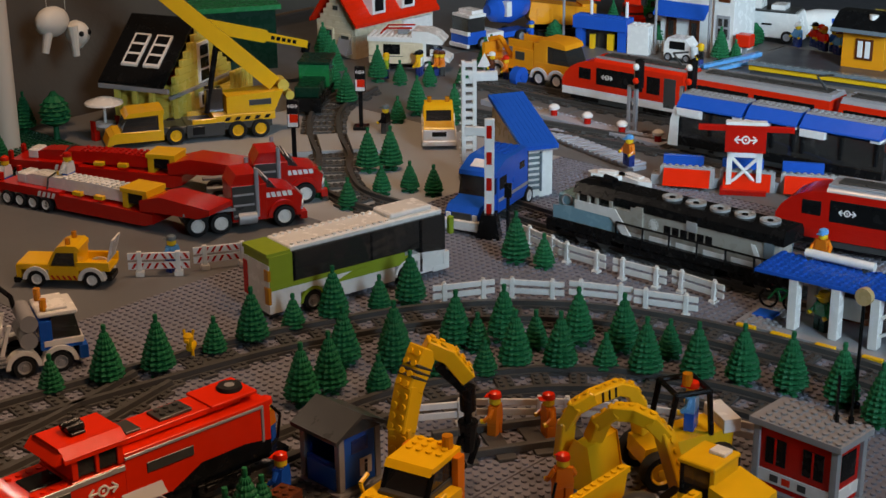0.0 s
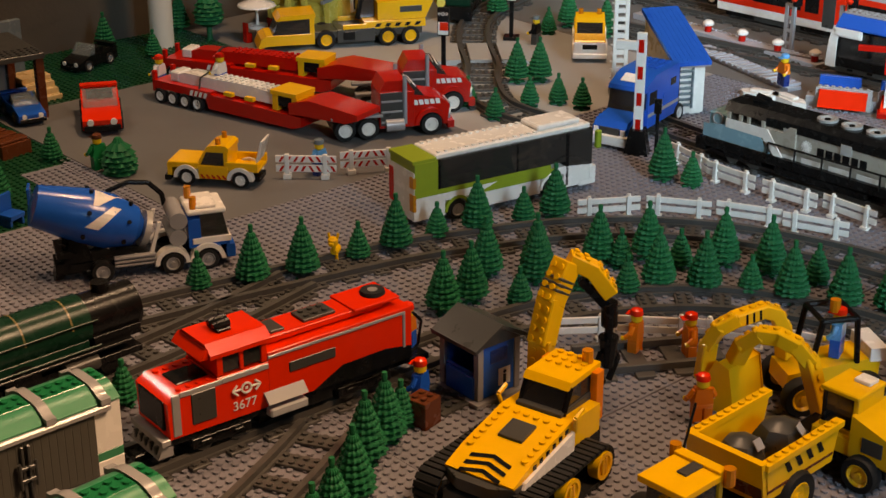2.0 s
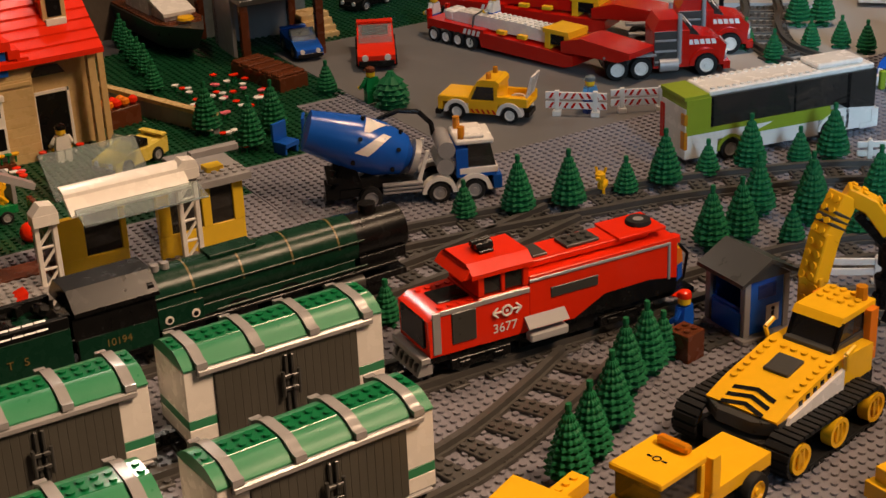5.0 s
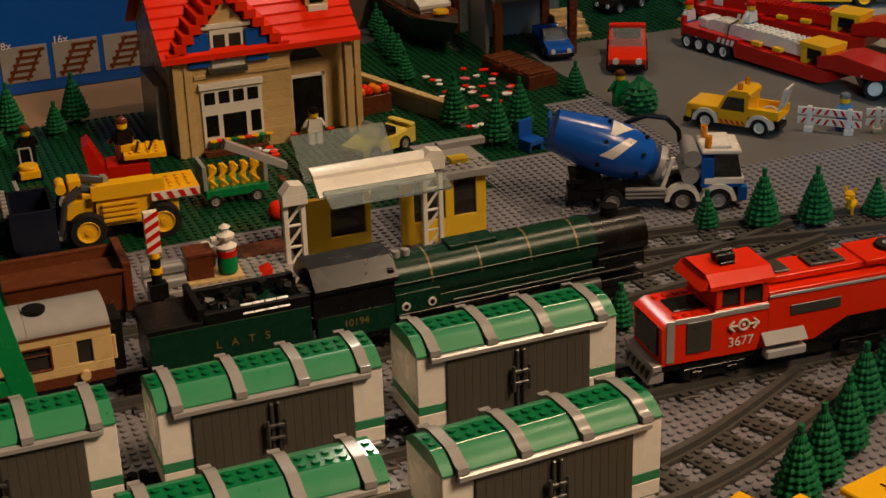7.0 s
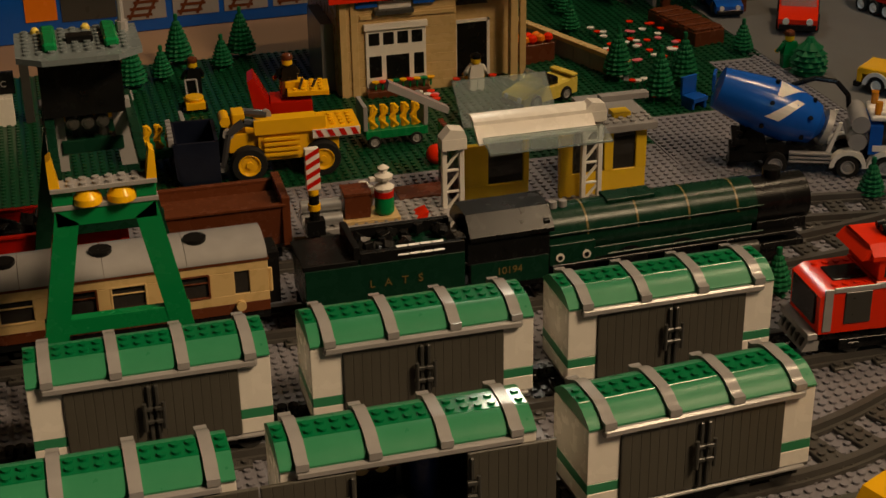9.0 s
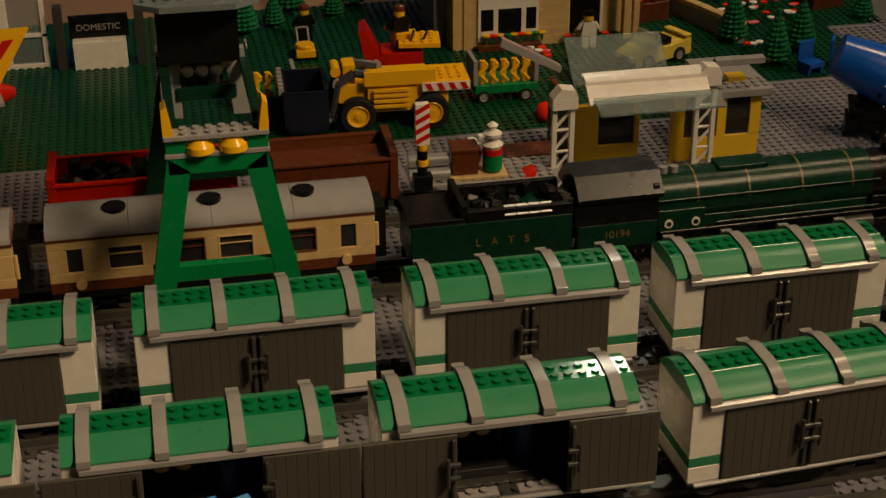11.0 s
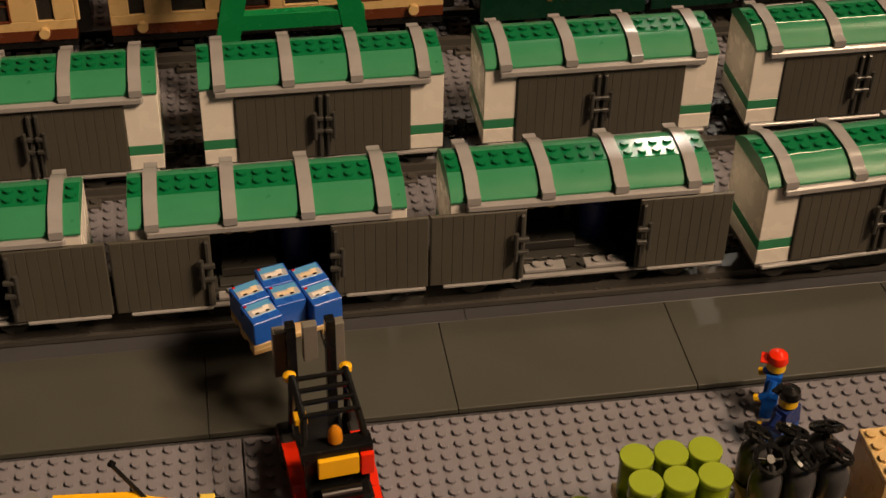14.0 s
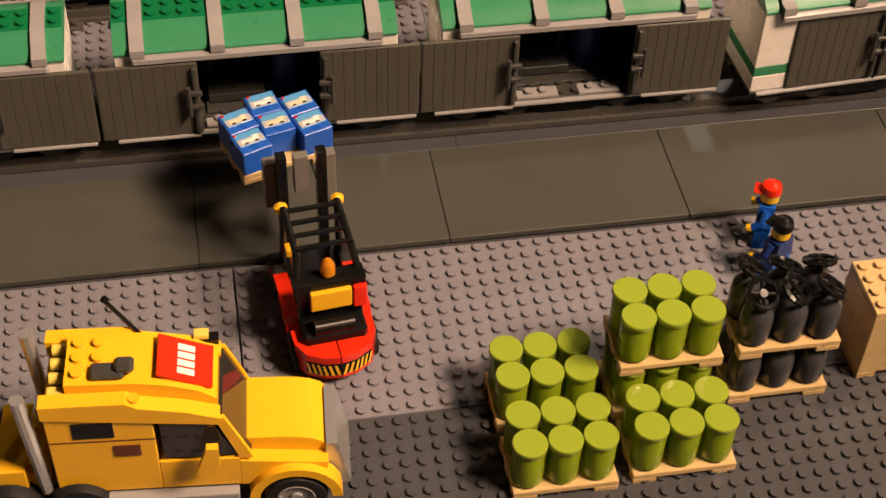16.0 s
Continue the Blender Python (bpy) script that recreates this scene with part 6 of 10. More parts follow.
# ---------------------------------------------------------------- yard: huts and diggers
def toilet_hut():
    t = thing("portable_toilet", "small grey and blue toy toilet cabin with a gabled roof", "toy cabin", 80.2, 19.8, 0, -2)
    part("base", Geo().box(-3, 3, -3.2, 3.2, 0, .5), LGREY, t)
    for x in (-2.5, 2.1):
        for y in (-2.7, 2.3):
            part("corner_post", Geo().box(x, x + .7, y, y + .7, .5, 6), LGREY, t)
    part("panel", Geo().box(-2.3, -1.9, -2, 2.3, .5, 3), BLUE, t)
    part("half_door", Geo().box(-2.7, -2.4, -2.2, 1.8, .6, 2.9), BLUE, t)
    door = part("door", Geo().box(-1.8, 2.1, -2.6, -2.3, .6, 6), BLUE, t)
    part("door_window", Geo().box(-.9, 1.2, -2.66, -2.55, 4, 5.4), DBLUE, door)
    pic = part("sign_plate", Geo().box(.1, 1.6, -2.68, -2.6, 1.4, 3.2), WHITE, door)
    part("sign_bar", Geo().box(.68, 1.02, -2.72, -2.66, 1.55, 2.5, .02).lathe([(.1, -.03), (.2, -.03), (.2, .03), (.1, .03)], 10, (.85, -2.69, 2.78), "y"), BLACK, pic)
    part("back_wall", Geo().box(-2.2, 2.2, 2.3, 2.7, .5, 6).box(1.9, 2.3, -2.3, 2.4, .5, 6), BLUE, t)
    for s in (-1, 1):
        part("roof_slope", Geo().prism([(0, 7.7), (s * 3.3, 5.9), (s * 3.3, 6.3), (0, 8.1)], "y", -3.3, 3.3) if s < 0 else Geo().prism([(0, 7.7), (3.3, 5.9), (3.3, 6.3), (0, 8.1)], "y", -3.3, 3.3), DGREY, t)
    part("gable", Geo().prism([(-2.8, 6), (2.8, 6), (0, 7.6)], "y", -2.8, -2.4), DGREY, t)


toilet_hut()


def red_hut():
    t = thing("site_office", "red toy site office with a flat grey studded roof", "toy cabin", 107.6, -14.7, 0, -2)
    part("wall", Geo().box(-2.3, 2.3, -4.1, 4.1, .6, 6.9), RED, t)
    part("base", Geo().box(-2.8, 2.8, -4.7, 4.7, 0, .6), LGREY, t)
    for x in (-2.6, 1.9):
        for y in (-4.5, 3.8):
            part("corner_post", Geo().box(x, x + .7, y, y + .7, .6, 6.9), LGREY, t)
    roof = part("roof", Geo().box(-2.9, 2.9, -4.9, 4.9, 6.9, 7.6), LGREY, t)
    for k in range(6):
        part("stud_row", Geo().studs(-3 + k, 1, -4.9, 9, 7.6), LGREY, roof)
    for y in (1.0, -3.0):
        w = part("window", Geo().box(-2.42, -2.28, y, y + 2.2, 3.2, 5.9), BLACK, t)
        part("window_bar", Geo().box(-2.5, -2.4, y + 1.0, y + 1.2, 3.2, 5.9, .02), RED, w)
    board = part("sign_strip", Geo().box(-2.46, -2.28, -3.8, 3.8, 1.2, 2.5), WHITE, t)
    for y in (-1.4, .3, 1.6):
        part("sign_mark", Geo().box(-2.5, -2.45, y, y + .9, 1.5, 2.2, .02), BRED if y == .3 else DGREY, board)
    part("end_window", Geo().box(-1.2, 1.2, -4.22, -4.08, 3.2, 5.9), BLACK, t)
    part("end_strip", Geo().box(-1.9, 1.9, -4.24, -4.08, 1.2, 2.5), WHITE, t)
    for x, y, z in ((1.6, -1.6, 12.2), (2.2, -2.8, 11)):
        part("antenna", Geo().cyl((x, y, 7.6), (x, y, 8.2), .3, 8).cyl((x, y, 8.2), (x, y, z), .15, 8), BLACK, t)


red_hut()


def crawler(parent, y, x0, x1, r, w):
    """One crawler track: an endless tread round three yellow wheels."""
    n = 44
    pts = []
    span = x1 - x0
    per = 2 * span + 2 * math.pi * r
    for k in range(n):
        s = per * k / n
        if s < span:
            p, a = (x0 + s, 0), -90
        elif s < span + math.pi * r:
            q = (s - span) / r
            p, a = (x1 + r * math.sin(q), r - r * math.cos(q)), -90 + math.degrees(q)
        elif s < 2 * span + math.pi * r:
            p, a = (x1 - (s - span - math.pi * r), 2 * r), 90
        else:
            q = (s - 2 * span - math.pi * r) / r
            p, a = (x0 - r * math.sin(q), r + r * math.cos(q)), 90 + math.degrees(q)
        pts.append((p, a))
    g = Geo()
    for (px, pz), a in pts:
        g.at(px, y, pz, 0, -(a + 90), 0).box(-.28, .28, -w / 2, w / 2, 0, .32, .04).box(-.5, .5, -w / 2 + .1, w / 2 - .1, .2, .5, .04)
    t = part("tread", g, RUBBER, parent)
    for k in range(3):
        cx = x0 + span * k / 2
        out = -1 if y < 0 else 1
        gg = Geo().lathe([(r - .55, -.5), (r - .55, .5), (r - .9, .5), (r - 1.0, .2), (.4, .2), (.3, .5)], 18, (cx, y + out * (w / 2 - .4), r), "y")
        for q in range(6):
            a = q * math.pi / 3
            gg.box(cx + math.cos(a) * .3 - .12, cx + math.cos(a) * .3 + .12, y + out * (w / 2 - .1), y + out * (w / 2 + .12), r - .8, r + .8)
        part("road_wheel", gg, YELLOW, t)
    return t


def beam(parent, name, a, b, half, high, mat, base, end=.4):
    """A straight studded beam between two places in the yard, under a parent that stands at base."""
    inv = base.inverted()
    a, b = inv @ (Vector(a) * U), inv @ (Vector(b) * U)
    d = b - a
    n = d.length / U
    g = Geo().box(-end, n + end, -half, half, -high, high, .12)
    for k in range(int(n + 2 * end)):
        for yy in ((-.5, .5) if half > .8 else (0,)):
            g.stud(-end + .5 + k, yy, high)
    ob = part(name, g, mat, parent)
    x = d.normalized()
    y = Vector((0, 0, 1)).cross(x).normalized()
    z = x.cross(y)
    ob.matrix_local = Matrix.Translation(a) @ Matrix((x, y, z)).transposed().to_4x4()
    return ob


def excavator():
    base = spot(69.8, 4.2, 0, 193)
    t = thing("crawler_excavator", "yellow toy crawler excavator with black treads and a raised arm", "toy excavator", 69.8, 4.2, 0, 193)
    # local x runs from the counterweight towards the blade
    for y in (-4.4, 4.4):
        crawler(t, y, -5.6, 5.2, 1.85, 2.4)
    part("undercarriage", Geo().box(-9, 5.0, -3.2, 3.2, 1.6, 3.4), BLACK, t)
    part("front_plate", Geo().box(4.8, 6.4, -2.9, 2.9, 1.0, 2.6), DGREY, t)
    part("front_lip", Geo().prism([(3.0, -3.5), (5.2, -3.5), (6.3, -1.6), (6.3, 1.6), (5.2, 3.5), (3.0, 3.5)], "z", 3.0, 4.1), DGREY, t)
    hood = part("hood", Geo().prism([(-8.4, 3.4), (5.0, 3.4), (5.4, 4.3), (2.6, 5.2), (-3.2, 6.3), (-8.4, 6.0)], "y", -3.4, 3.4), YELLOW, t)
    g = Geo()
    for k in range(7):
        for y in (-2.7, 2.7):
            g.stud(-2.8 + k * .9, y, 6.18 - k * .17)
    for y in (-1.5, -.5, .5, 1.5):
        g.stud(-2.6, y, 6.15)
    part("studs", g, YELLOW, hood)
    part("hatch", Geo().at(-.4, 0, 5.82, 0, 10.5, 0).box(-1.2, 1.2, -1.2, 1.2, -.1, .22), DGREY, hood)
    for k in range(3):
        part("chevron", Geo().at(2.9 + k * .85, 0, 5.12 - k * .28, 0, 18, 0).prism([(0, 0), (.58, 2.0), (1.0, 2.0), (.42, 0), (1.0, -2.0), (.58, -2.0)], "z", 0, .06), BLACK, hood)
    for s in (-1, 1):
        part("side_plate", Geo().prism([(-3.6, 3.6), (4.4, 3.6), (4.0, 4.2), (-3.6, 5.5)], "y", s * 3.42, s * 3.75), WHITE, hood)
        g = Geo()
        for k in range(6):
            g.box(-3 + k * 1.0, -2.5 + k * 1.0, s * 3.42, s * 3.5, 5.55 - k * .2, 6.0 - k * .2)
        part("warning_stripe", g, BLACK, hood)
        part("grab_handle", Geo().tube([(-3.8, s * 3.7, 5.4), (-3.4, s * 3.9, 6.9), (-4.6, s * 3.9, 7.3)], .22), YELLOW, hood)
    cab = part("cab", Geo().box(-9.6, -9.0, -2.3, 2.3, 5, 8.5).box(-9.6, -3.6, -2.3, 2.3, 5, 6.6), DGREY, t)
    part("cab_window", Geo().prism([(-9.0, 6.4), (-4.2, 6.4), (-5.2, 8.4), (-9.0, 8.4)], "y", -2.1, 2.1), SMOKE, cab)
    for s in (-1, 1):
        part("cab_bar", Geo().tube([(-4.2, s * 2.2, 6.2), (-5.3, s * 2.2, 8.5)], .25), BLACK, cab)
        part("side_post", Geo().box(-9.8, -8.6, s * 2.2, s * 2.9, 3.8, 8.6), ORANGE, cab)
    part("cab_roof", Geo().box(-10.2, -5.2, -2.3, 2.3, 8.4, 9.0).studs(-10.2, 3, -2, 4, 9.0).prism([(-5.2, 8.4), (-5.2, 9), (-4.7, 8.4)], "y", -2.3, 2.3), YELLOW, cab)
    part("beacon", Geo().cyl((-9.4, 1.4, 9.0), (-9.4, 1.4, 10.2), .5, 10), TORANGE, cab)
    part("driver_helmet", Geo().lathe([(.7, 7.2), (.75, 7.7), (.5, 8.1), (.1, 8.25)], 12, (-7, 0, 0)), ORANGE, cab)
    line = [(81.3, 12.7, 3.6), (81.5, 12.8, 7.4), (82.7, 12.9, 11.2), (84.5, 12.8, 14.3)]
    for p, q in zip(line, line[1:]):
        beam(t, "boom", p, q, 1.05, 1.0, YELLOW, base, .3)
    for k in (.25, .4, .55):
        q = Vector(line[2]).lerp(Vector(line[3]), k)
        beam(t, "stripe", q, q + Vector((.1, 0, .17)), 1.12, 1.1, DGREY, base, .06)
    beam(t, "stick", (85.0, 12.7, 14.6), (86.5, 11.4, 13.6), .9, .75, YELLOW, base, .3)
    beam(t, "stick", (86.5, 11.4, 13.6), (87.7, 10.3, 11.4), .9, .75, YELLOW, base, .3)
    beam(t, "ram", (85.6, 12, 12.6), (87.6, 10.4, 9.8), .5, .4, BLACK, base, .1)
    inv = base.inverted()

    def yard(x, y, z):
        q = inv @ Vector((x * U, y * U, z * U))
        return (q.x / U, q.y / U, q.z / U)

    g = Geo().cyl(yard(87.8, 10.3, 10.2), yard(88.0, 10.4, 7.8), .8, 12).cyl(yard(88.0, 10.4, 7.8), yard(88.2, 10.6, 6.4), .4, 10).cyl(yard(88.2, 10.6, 6.4), yard(88.4, 10.8, 3.2), 1.0, 10, .6)
    part("grab", g, BLACK, t)
    for s in (-1, 1):
        part("grab_claw", Geo().tube([yard(88.2 + s * .8, 10.7, 5), yard(88.3 + s * 1.5, 10.8, 3.6), yard(88.3 + s * .4, 10.8, 1.6)], .34, 8), BLACK, t)


excavator()


def dump_truck():
    t = thing("dump_truck", "yellow toy dump truck loaded with grey boulders", "toy truck", 79.2, -10.7, 0, 182)
    for wx, r in ((6, 1.9), (-4.6, 2.4)):
        for s in (-1, 1):
            wheel(t, wx, s * 3.4, r, 1.8, YELLOW)
    part("chassis", Geo().box(-12, 9, -2, 2, 1.6, 2.8), BLACK, t)
    bed = part("bed_floor", Geo().box(-9.6, -.4, -3.2, 3.2, 3.2, 3.8), YELLOW, t)
    for s in (-1, 1):
        side = part("bed_side", Geo().prism([(-9.8, 3.6), (-.6, 3.6), (0, 7.0), (-10.6, 7.0)], "y", s * 3.8, s * 3.3), YELLOW, bed)
        rim = part("bed_rim", Geo().prism([(-10.8, 6.7), (0, 6.7), (0, 7.25), (-10.8, 7.25)], "y", s * 4.1, s * 3.2), YELLOW, side)
        part("stud_row", Geo().studs(-10.4, 10, s * 3.65 - .5, 1, 7.25), YELLOW, rim)
        part("dark_line", Geo().box(-9.8, -.6, s * 3.78, s * 3.86, 4.3, 4.55, .02), BROWN, side)
        g = Geo()
        for k in range(4):
            g.prism([(-8.4 + k * 1.5, 5.3), (-7.8 + k * 1.5, 5.3), (-7.2 + k * 1.5, 6.3), (-7.8 + k * 1.5, 6.3)], "y", s * 3.8, s * 3.88)
        part("warning_stripe", g, BLACK, side)
    front = part("bed_front", Geo().prism([(-.9, 3.6), (-.2, 3.6), (.5, 7.4), (-.2, 7.4)], "y", -3.8, 3.8), YELLOW, bed)
    part("dark_band", Geo().prism([(-.25, 3.9), (.0, 3.9), (.2, 5.0), (-.05, 5.0)], "y", -3.7, 3.7), BROWN, front)
    cab = part("cab", Geo().box(3.2, 3.7, -2.2, 2.2, 2.8, 6.8).box(3.2, 8, -2.2, 2.2, 2.8, 4), YELLOW, t)
    part("cab_roof", Geo().box(2.9, 8.4, -2.35, 2.35, 6.7, 7.3).box(2.9, 3.9, -2.35, 2.35, 7.3, 7.6), YELLOW, cab)
    part("cab_window", Geo().box(3.8, 7.6, -2.0, 2.0, 4, 6.75), SMOKE, cab)
    part("roof_hatch", Geo().box(3.4, 6.0, -.4, .6, 7.3, 7.5), DGREY, cab)
    part("bonnet", Geo().box(8, 12, -2.2, 2.2, 2.4, 4.2).box(11.6, 12.6, -2.6, 2.6, 1.6, 3), YELLOW, t)
    part("bonnet_grille", Geo().box(8.6, 11.4, -1.2, 1.2, 4.2, 4.5), DGREY, t)
    for s in (-1, 1):
        part("beacon", Geo().cyl((3.2, s * 2.7, 6.4), (3.2, s * 2.7, 7.9), .5, 10), TORANGE, cab)
    part("antenna", Geo().cyl((2.8, -2.2, 7.4), (.2, -3.2, 10.2), .13, 6), BLACK, cab)
    for k, (x, y, r) in enumerate(((-3.0, -.6, 2.1), (-6.9, .5, 2.4))):
        b = thing("boulder", "dark grey faceted toy boulder in the dump truck bed", "boulder", 0, 0, 0, 0, "boulders")
        b.matrix_world = spot(79.2, -10.7, 0, 182) @ spot(x, y, 3.8)
        g = Geo().lathe([(r * .6, 0), (r * .98, r * .45), (r, r * .85), (r * .72, r * 1.3), (r * .3, r * 1.5)], 7)
        part("rock", g, DGREY, b)
        part("pale_facet", Geo().at(0, r * .62, r * 1.3, -50, 0, 20 * k).box(-.5, .5, -.5, .5, .35, .5), LGREY, b)


dump_truck()


def backhoe():
    base = spot(94.8, -12, 0, 92)
    t = thing("backhoe_digger", "yellow toy digger with a curved arm and large bucket", "toy digger", 94.8, -12, 0, 92)
    for wx in (-3.2, 3.4):
        for s in (-1, 1):
            wheel(t, wx, s * 2.8, 1.7, 1.4, YELLOW)
    part("chassis", Geo().box(-5, 4.6, -2, 2, 1.4, 2.8), BLACK, t)
    body = part("body", Geo().box(-5.4, 2.4, -2.4, 2.4, 2.4, 4.2, .2), YELLOW, t)
    part("rear_hood", Geo().prism([(-5.6, 2.8), (-1.6, 2.8), (-1.6, 6.6), (-5.4, 5.4)], "y", -2.6, 2.6), YELLOW, body)
    for s in (-1, 1):
        part("engine_panel", Geo().box(-4.8, -2.8, s * 2.58, s * 2.68, 3.6, 5.0), DGREY, body)
    cab = part("cab", Geo().box(-1.8, -1.3, -2.0, 2.0, 4.2, 7.7).box(-1.4, 1.9, -2.0, 2.0, 4.0, 4.6), YELLOW, t)
    part("cab_window", Geo().box(-1.2, 1.6, -1.8, 1.8, 4.6, 7.7), SMOKE, cab)
    for q in (-1.9, 1.6):
        part("cab_post", Geo().box(1.4, 1.8, q, q + .3, 4.6, 7.7), BLACK, cab)
    part("cab_roof", Geo().box(-1.9, 1.9, -2.2, 2.2, 7.7, 8.2, .12), YELLOW, cab)
    part("roof_plate", Geo().box(-1.4, .2, -1.6, -.2, 8.2, 8.55), WHITE, cab)
    pts = [(97.2, -7.4, 2.6), (97.3, -5.5, 7.0), (96.5, -4.6, 8.4), (95.8, -3.1, 9.0), (95.1, -1.6, 8.9), (94.9, 0, 7.4), (95.5, 1.2, 5.2)]
    for a, b in zip(pts, pts[1:]):
        beam(t, "arm", a, b, .8, .7, YELLOW, base, .3)
    bk = part("bucket", Geo().prism([(11.9, .7), (13.6, .3), (15.4, .5), (15.2, 2.8), (13.9, 5.2), (12.6, 4.9)], "y", -4.0, .7), YELLOW, t)
    part("bucket_lip", Geo().box(11.2, 12.0, -4.0, .7, .3, .9), YELLOW, bk)
    for y in (-4.1, .7):
        part("bucket_cheek", Geo().prism([(11.6, .5), (13.6, .2), (15.5, .4), (15.3, 2.9), (14.0, 5.4), (12.5, 5.0)], "y", y, y + .1), YELLOW, bk)


backhoe()


def loader():
    base = spot(103.2, -3.2, 0, 150)
    t = thing("wheel_loader", "yellow toy wheel loader with a black roll cage", "toy loader", 103.2, -3.2, 0, 150)
    for wx in (-3.2, 3.2):
        for s in (-1, 1):
            wheel(t, wx, s * 2.6, 1.9, 1.4, YELLOW)
    part("body", Geo().prism([(-4.6, 2.4), (4.6, 2.4), (4.4, 4), (-4.8, 5)], "y", -2, 2), YELLOW, t)
    for s in (-1.9, 1.9):
        part("roll_cage", Geo().tube([(-2.4, s, 4.6), (-2, s, 9.2), (1.4, s, 9.2), (2.2, s, 4.6)], .3, 8), BLACK, t)
    part("cage_bar", Geo().tube([(-2, -2, 9.2), (-2, 2, 9.2)], .3).tube([(1.4, -2, 9.2), (1.4, 2, 9.2)], .3), BLACK, t)
    part("beacon", Geo().cyl((-.6, 0, 9.2), (-.6, 0, 10.4), .5, 10), TORANGE, t)
    part("white_panel", Geo().box(-5.4, -3.6, -2.2, 2.2, 4.6, 6), WHITE, t)
    pts = [(100.8, -.4, 4.6), (100.1, -.4, 7.5), (99.4, 0, 9.1), (98.2, .6, 9.6), (95.3, 1.4, 9.3), (94.3, 2.4, 8.4), (94.1, 3.4, 6.4), (94.4, 4.0, 2.6)]
    for a, b in zip(pts, pts[1:]):
        beam(t, "arm", a, b, .75, .65, YELLOW, base, .3)
    for q in (.2, .45, .7):
        c = Vector(pts[3]).lerp(Vector(pts[4]), q)
        beam(t, "stripe", c, c + Vector((-.32, .09, -.03)), .79, .6, BLACK, base, .05)


loader()


def yard_truck():
    """A flat-nosed truck parked close to the pine row."""
    t = thing("yard_truck", "yellow toy truck with an amber lamp on its roof", "toy truck", 56, -1.6, 0, 193)
    for wx in (-4, 4):
        for s in (-1, 1):
            wheel(t, wx, s * 2.4, 1.5, 1.2, YELLOW)
    part("chassis", Geo().box(-7, 8, -2, 2, 1.2, 2.4), BLACK, t)
    cab = part("cab", Geo().box(2, 7.2, -2.4, 2.4, 2.2, 4.2).box(2, 2.5, -2.4, 2.4, 4.2, 6.6), YELLOW, t)
    part("cab_window", Geo().box(2.5, 6.8, -2.1, 2.1, 4.2, 6.6), SMOKE, cab)
    roof = part("cab_roof", Geo().box(1.8, 7.2, -2.4, 2.4, 6.6, 7.2, .12), YELLOW, cab)
    part("roof_lamp", Geo().box(2.2, 3.0, -1.4, 1.4, 7.2, 7.9, .15), TORANGE, roof)
    g = Geo().ring((4.6, 0, 7.22), .3, .06, 10, "z").box(4.5, 4.7, -.9, -.45, 7.2, 7.24).box(4.5, 4.7, .45, .9, 7.2, 7.24)
    part("roof_mark", g, BLACK, roof)
    part("rear_box", Geo().box(-6.6, 1.2, -2.3, 2.3, 2.4, 3.6), YELLOW, t)
    part("rear_post", Geo().box(.2, 1.2, 1.6, 2.5, 3.6, 6.6), YELLOW, t)
    part("bonnet", Geo().box(7.2, 10, -2.2, 2.2, 2, 3.8), YELLOW, t)
    a = thing("yellow_scoop", "yellow toy digger scoop beside the parked truck", "toy scoop", 43.4, 1.6, 0, 200)
    part("scoop", Geo().prism([(-2, .2), (2, .2), (3, 2.4), (1.6, 4.6), (-1.4, 5.0)], "y", -2.6, 2.6), YELLOW, a)
    part("arm", Geo().box(-6.4, -1.6, -.8, .8, 2.0, 3.4).studs(-6, 4, -.5, 1, 3.4), YELLOW, a)


yard_truck()
spare = thing("loose_track", "loose dark grey toy track panel lying in the yard", "railway track", 97.5, 12.6, 0, -31)
for y in (-2.5, 2.5):
    part("rail", Geo().box(-8, 8, y - .35, y + .35, .3, 1.1), TRACK, spare)
for k in range(4):
    part("sleeper", Geo().box(-7 + k * 4, -5 + k * 4, -4, 4, 0, .4), TRACK, spare)
solid("wooden_crate", Geo().box(-1.2, 1.2, -1.2, 1.2, 0, 2.8).studs(-1, 2, -1, 2, 2.8), BROWN, "reddish-brown plastic toy crate beside the pine trees", "crate", 71.8, 18.4, 0, 12)
solid("dark_plate", Geo().box(-2, 2, -2.4, 2.4, 0, .4).studs(-2, 4, -2, 4, .4), DGREY, "dark grey studded plate on the ground", "plate", 75.5, 20.2, 0, 5)


# ---------------------------------------------------------------- toy figures: one plain mesh each


def figure(x, y, turn, hat, torso, legs, z=0.0, lean=0, label="small plastic toy figure standing on the ground"):
    g = Geo()
    g.box(-.95, -.06, -.5, .5, 0, 1.55, .06)
    g.box(.06, .95, -.5, .5, 0, 1.55, .06).box(-.95, .95, -.5, .5, 1.5, 1.9, .05)
    g.slot = 1
    g.prism([(-1.0, 1.9), (1.0, 1.9), (.72, 3.5), (-.72, 3.5)], "y", -.5, .5)
    for s in (-1, 1):
        g.tube([(s * .85, 0, 3.3), (s * 1.25, -.1, 2.6), (s * 1.3, -.65, 2.1)], .26, 8)
    g.slot = 2
    for s in (-1, 1):
        g.cyl((s * 1.3, -.6, 2.1), (s * 1.3, -1.0, 2.0), .26, 8)
    g.cyl((0, 0, 3.5), (0, 0, 3.65), .35, 10).lathe([(.45, 3.6), (.62, 3.72), (.62, 4.5), (.45, 4.65)], 14)
    g.slot = 3
    g.lathe([(.66, 4.3), (.7, 4.45), (.6, 4.85), (.2, 5.05)], 14).box(-.5, .5, -1.05, -.4, 4.3, 4.42, .04)
    return solid("toy_figure", g, [legs, torso, SKIN, hat], label, "toy figure", x, y, z, turn, "toy figures")


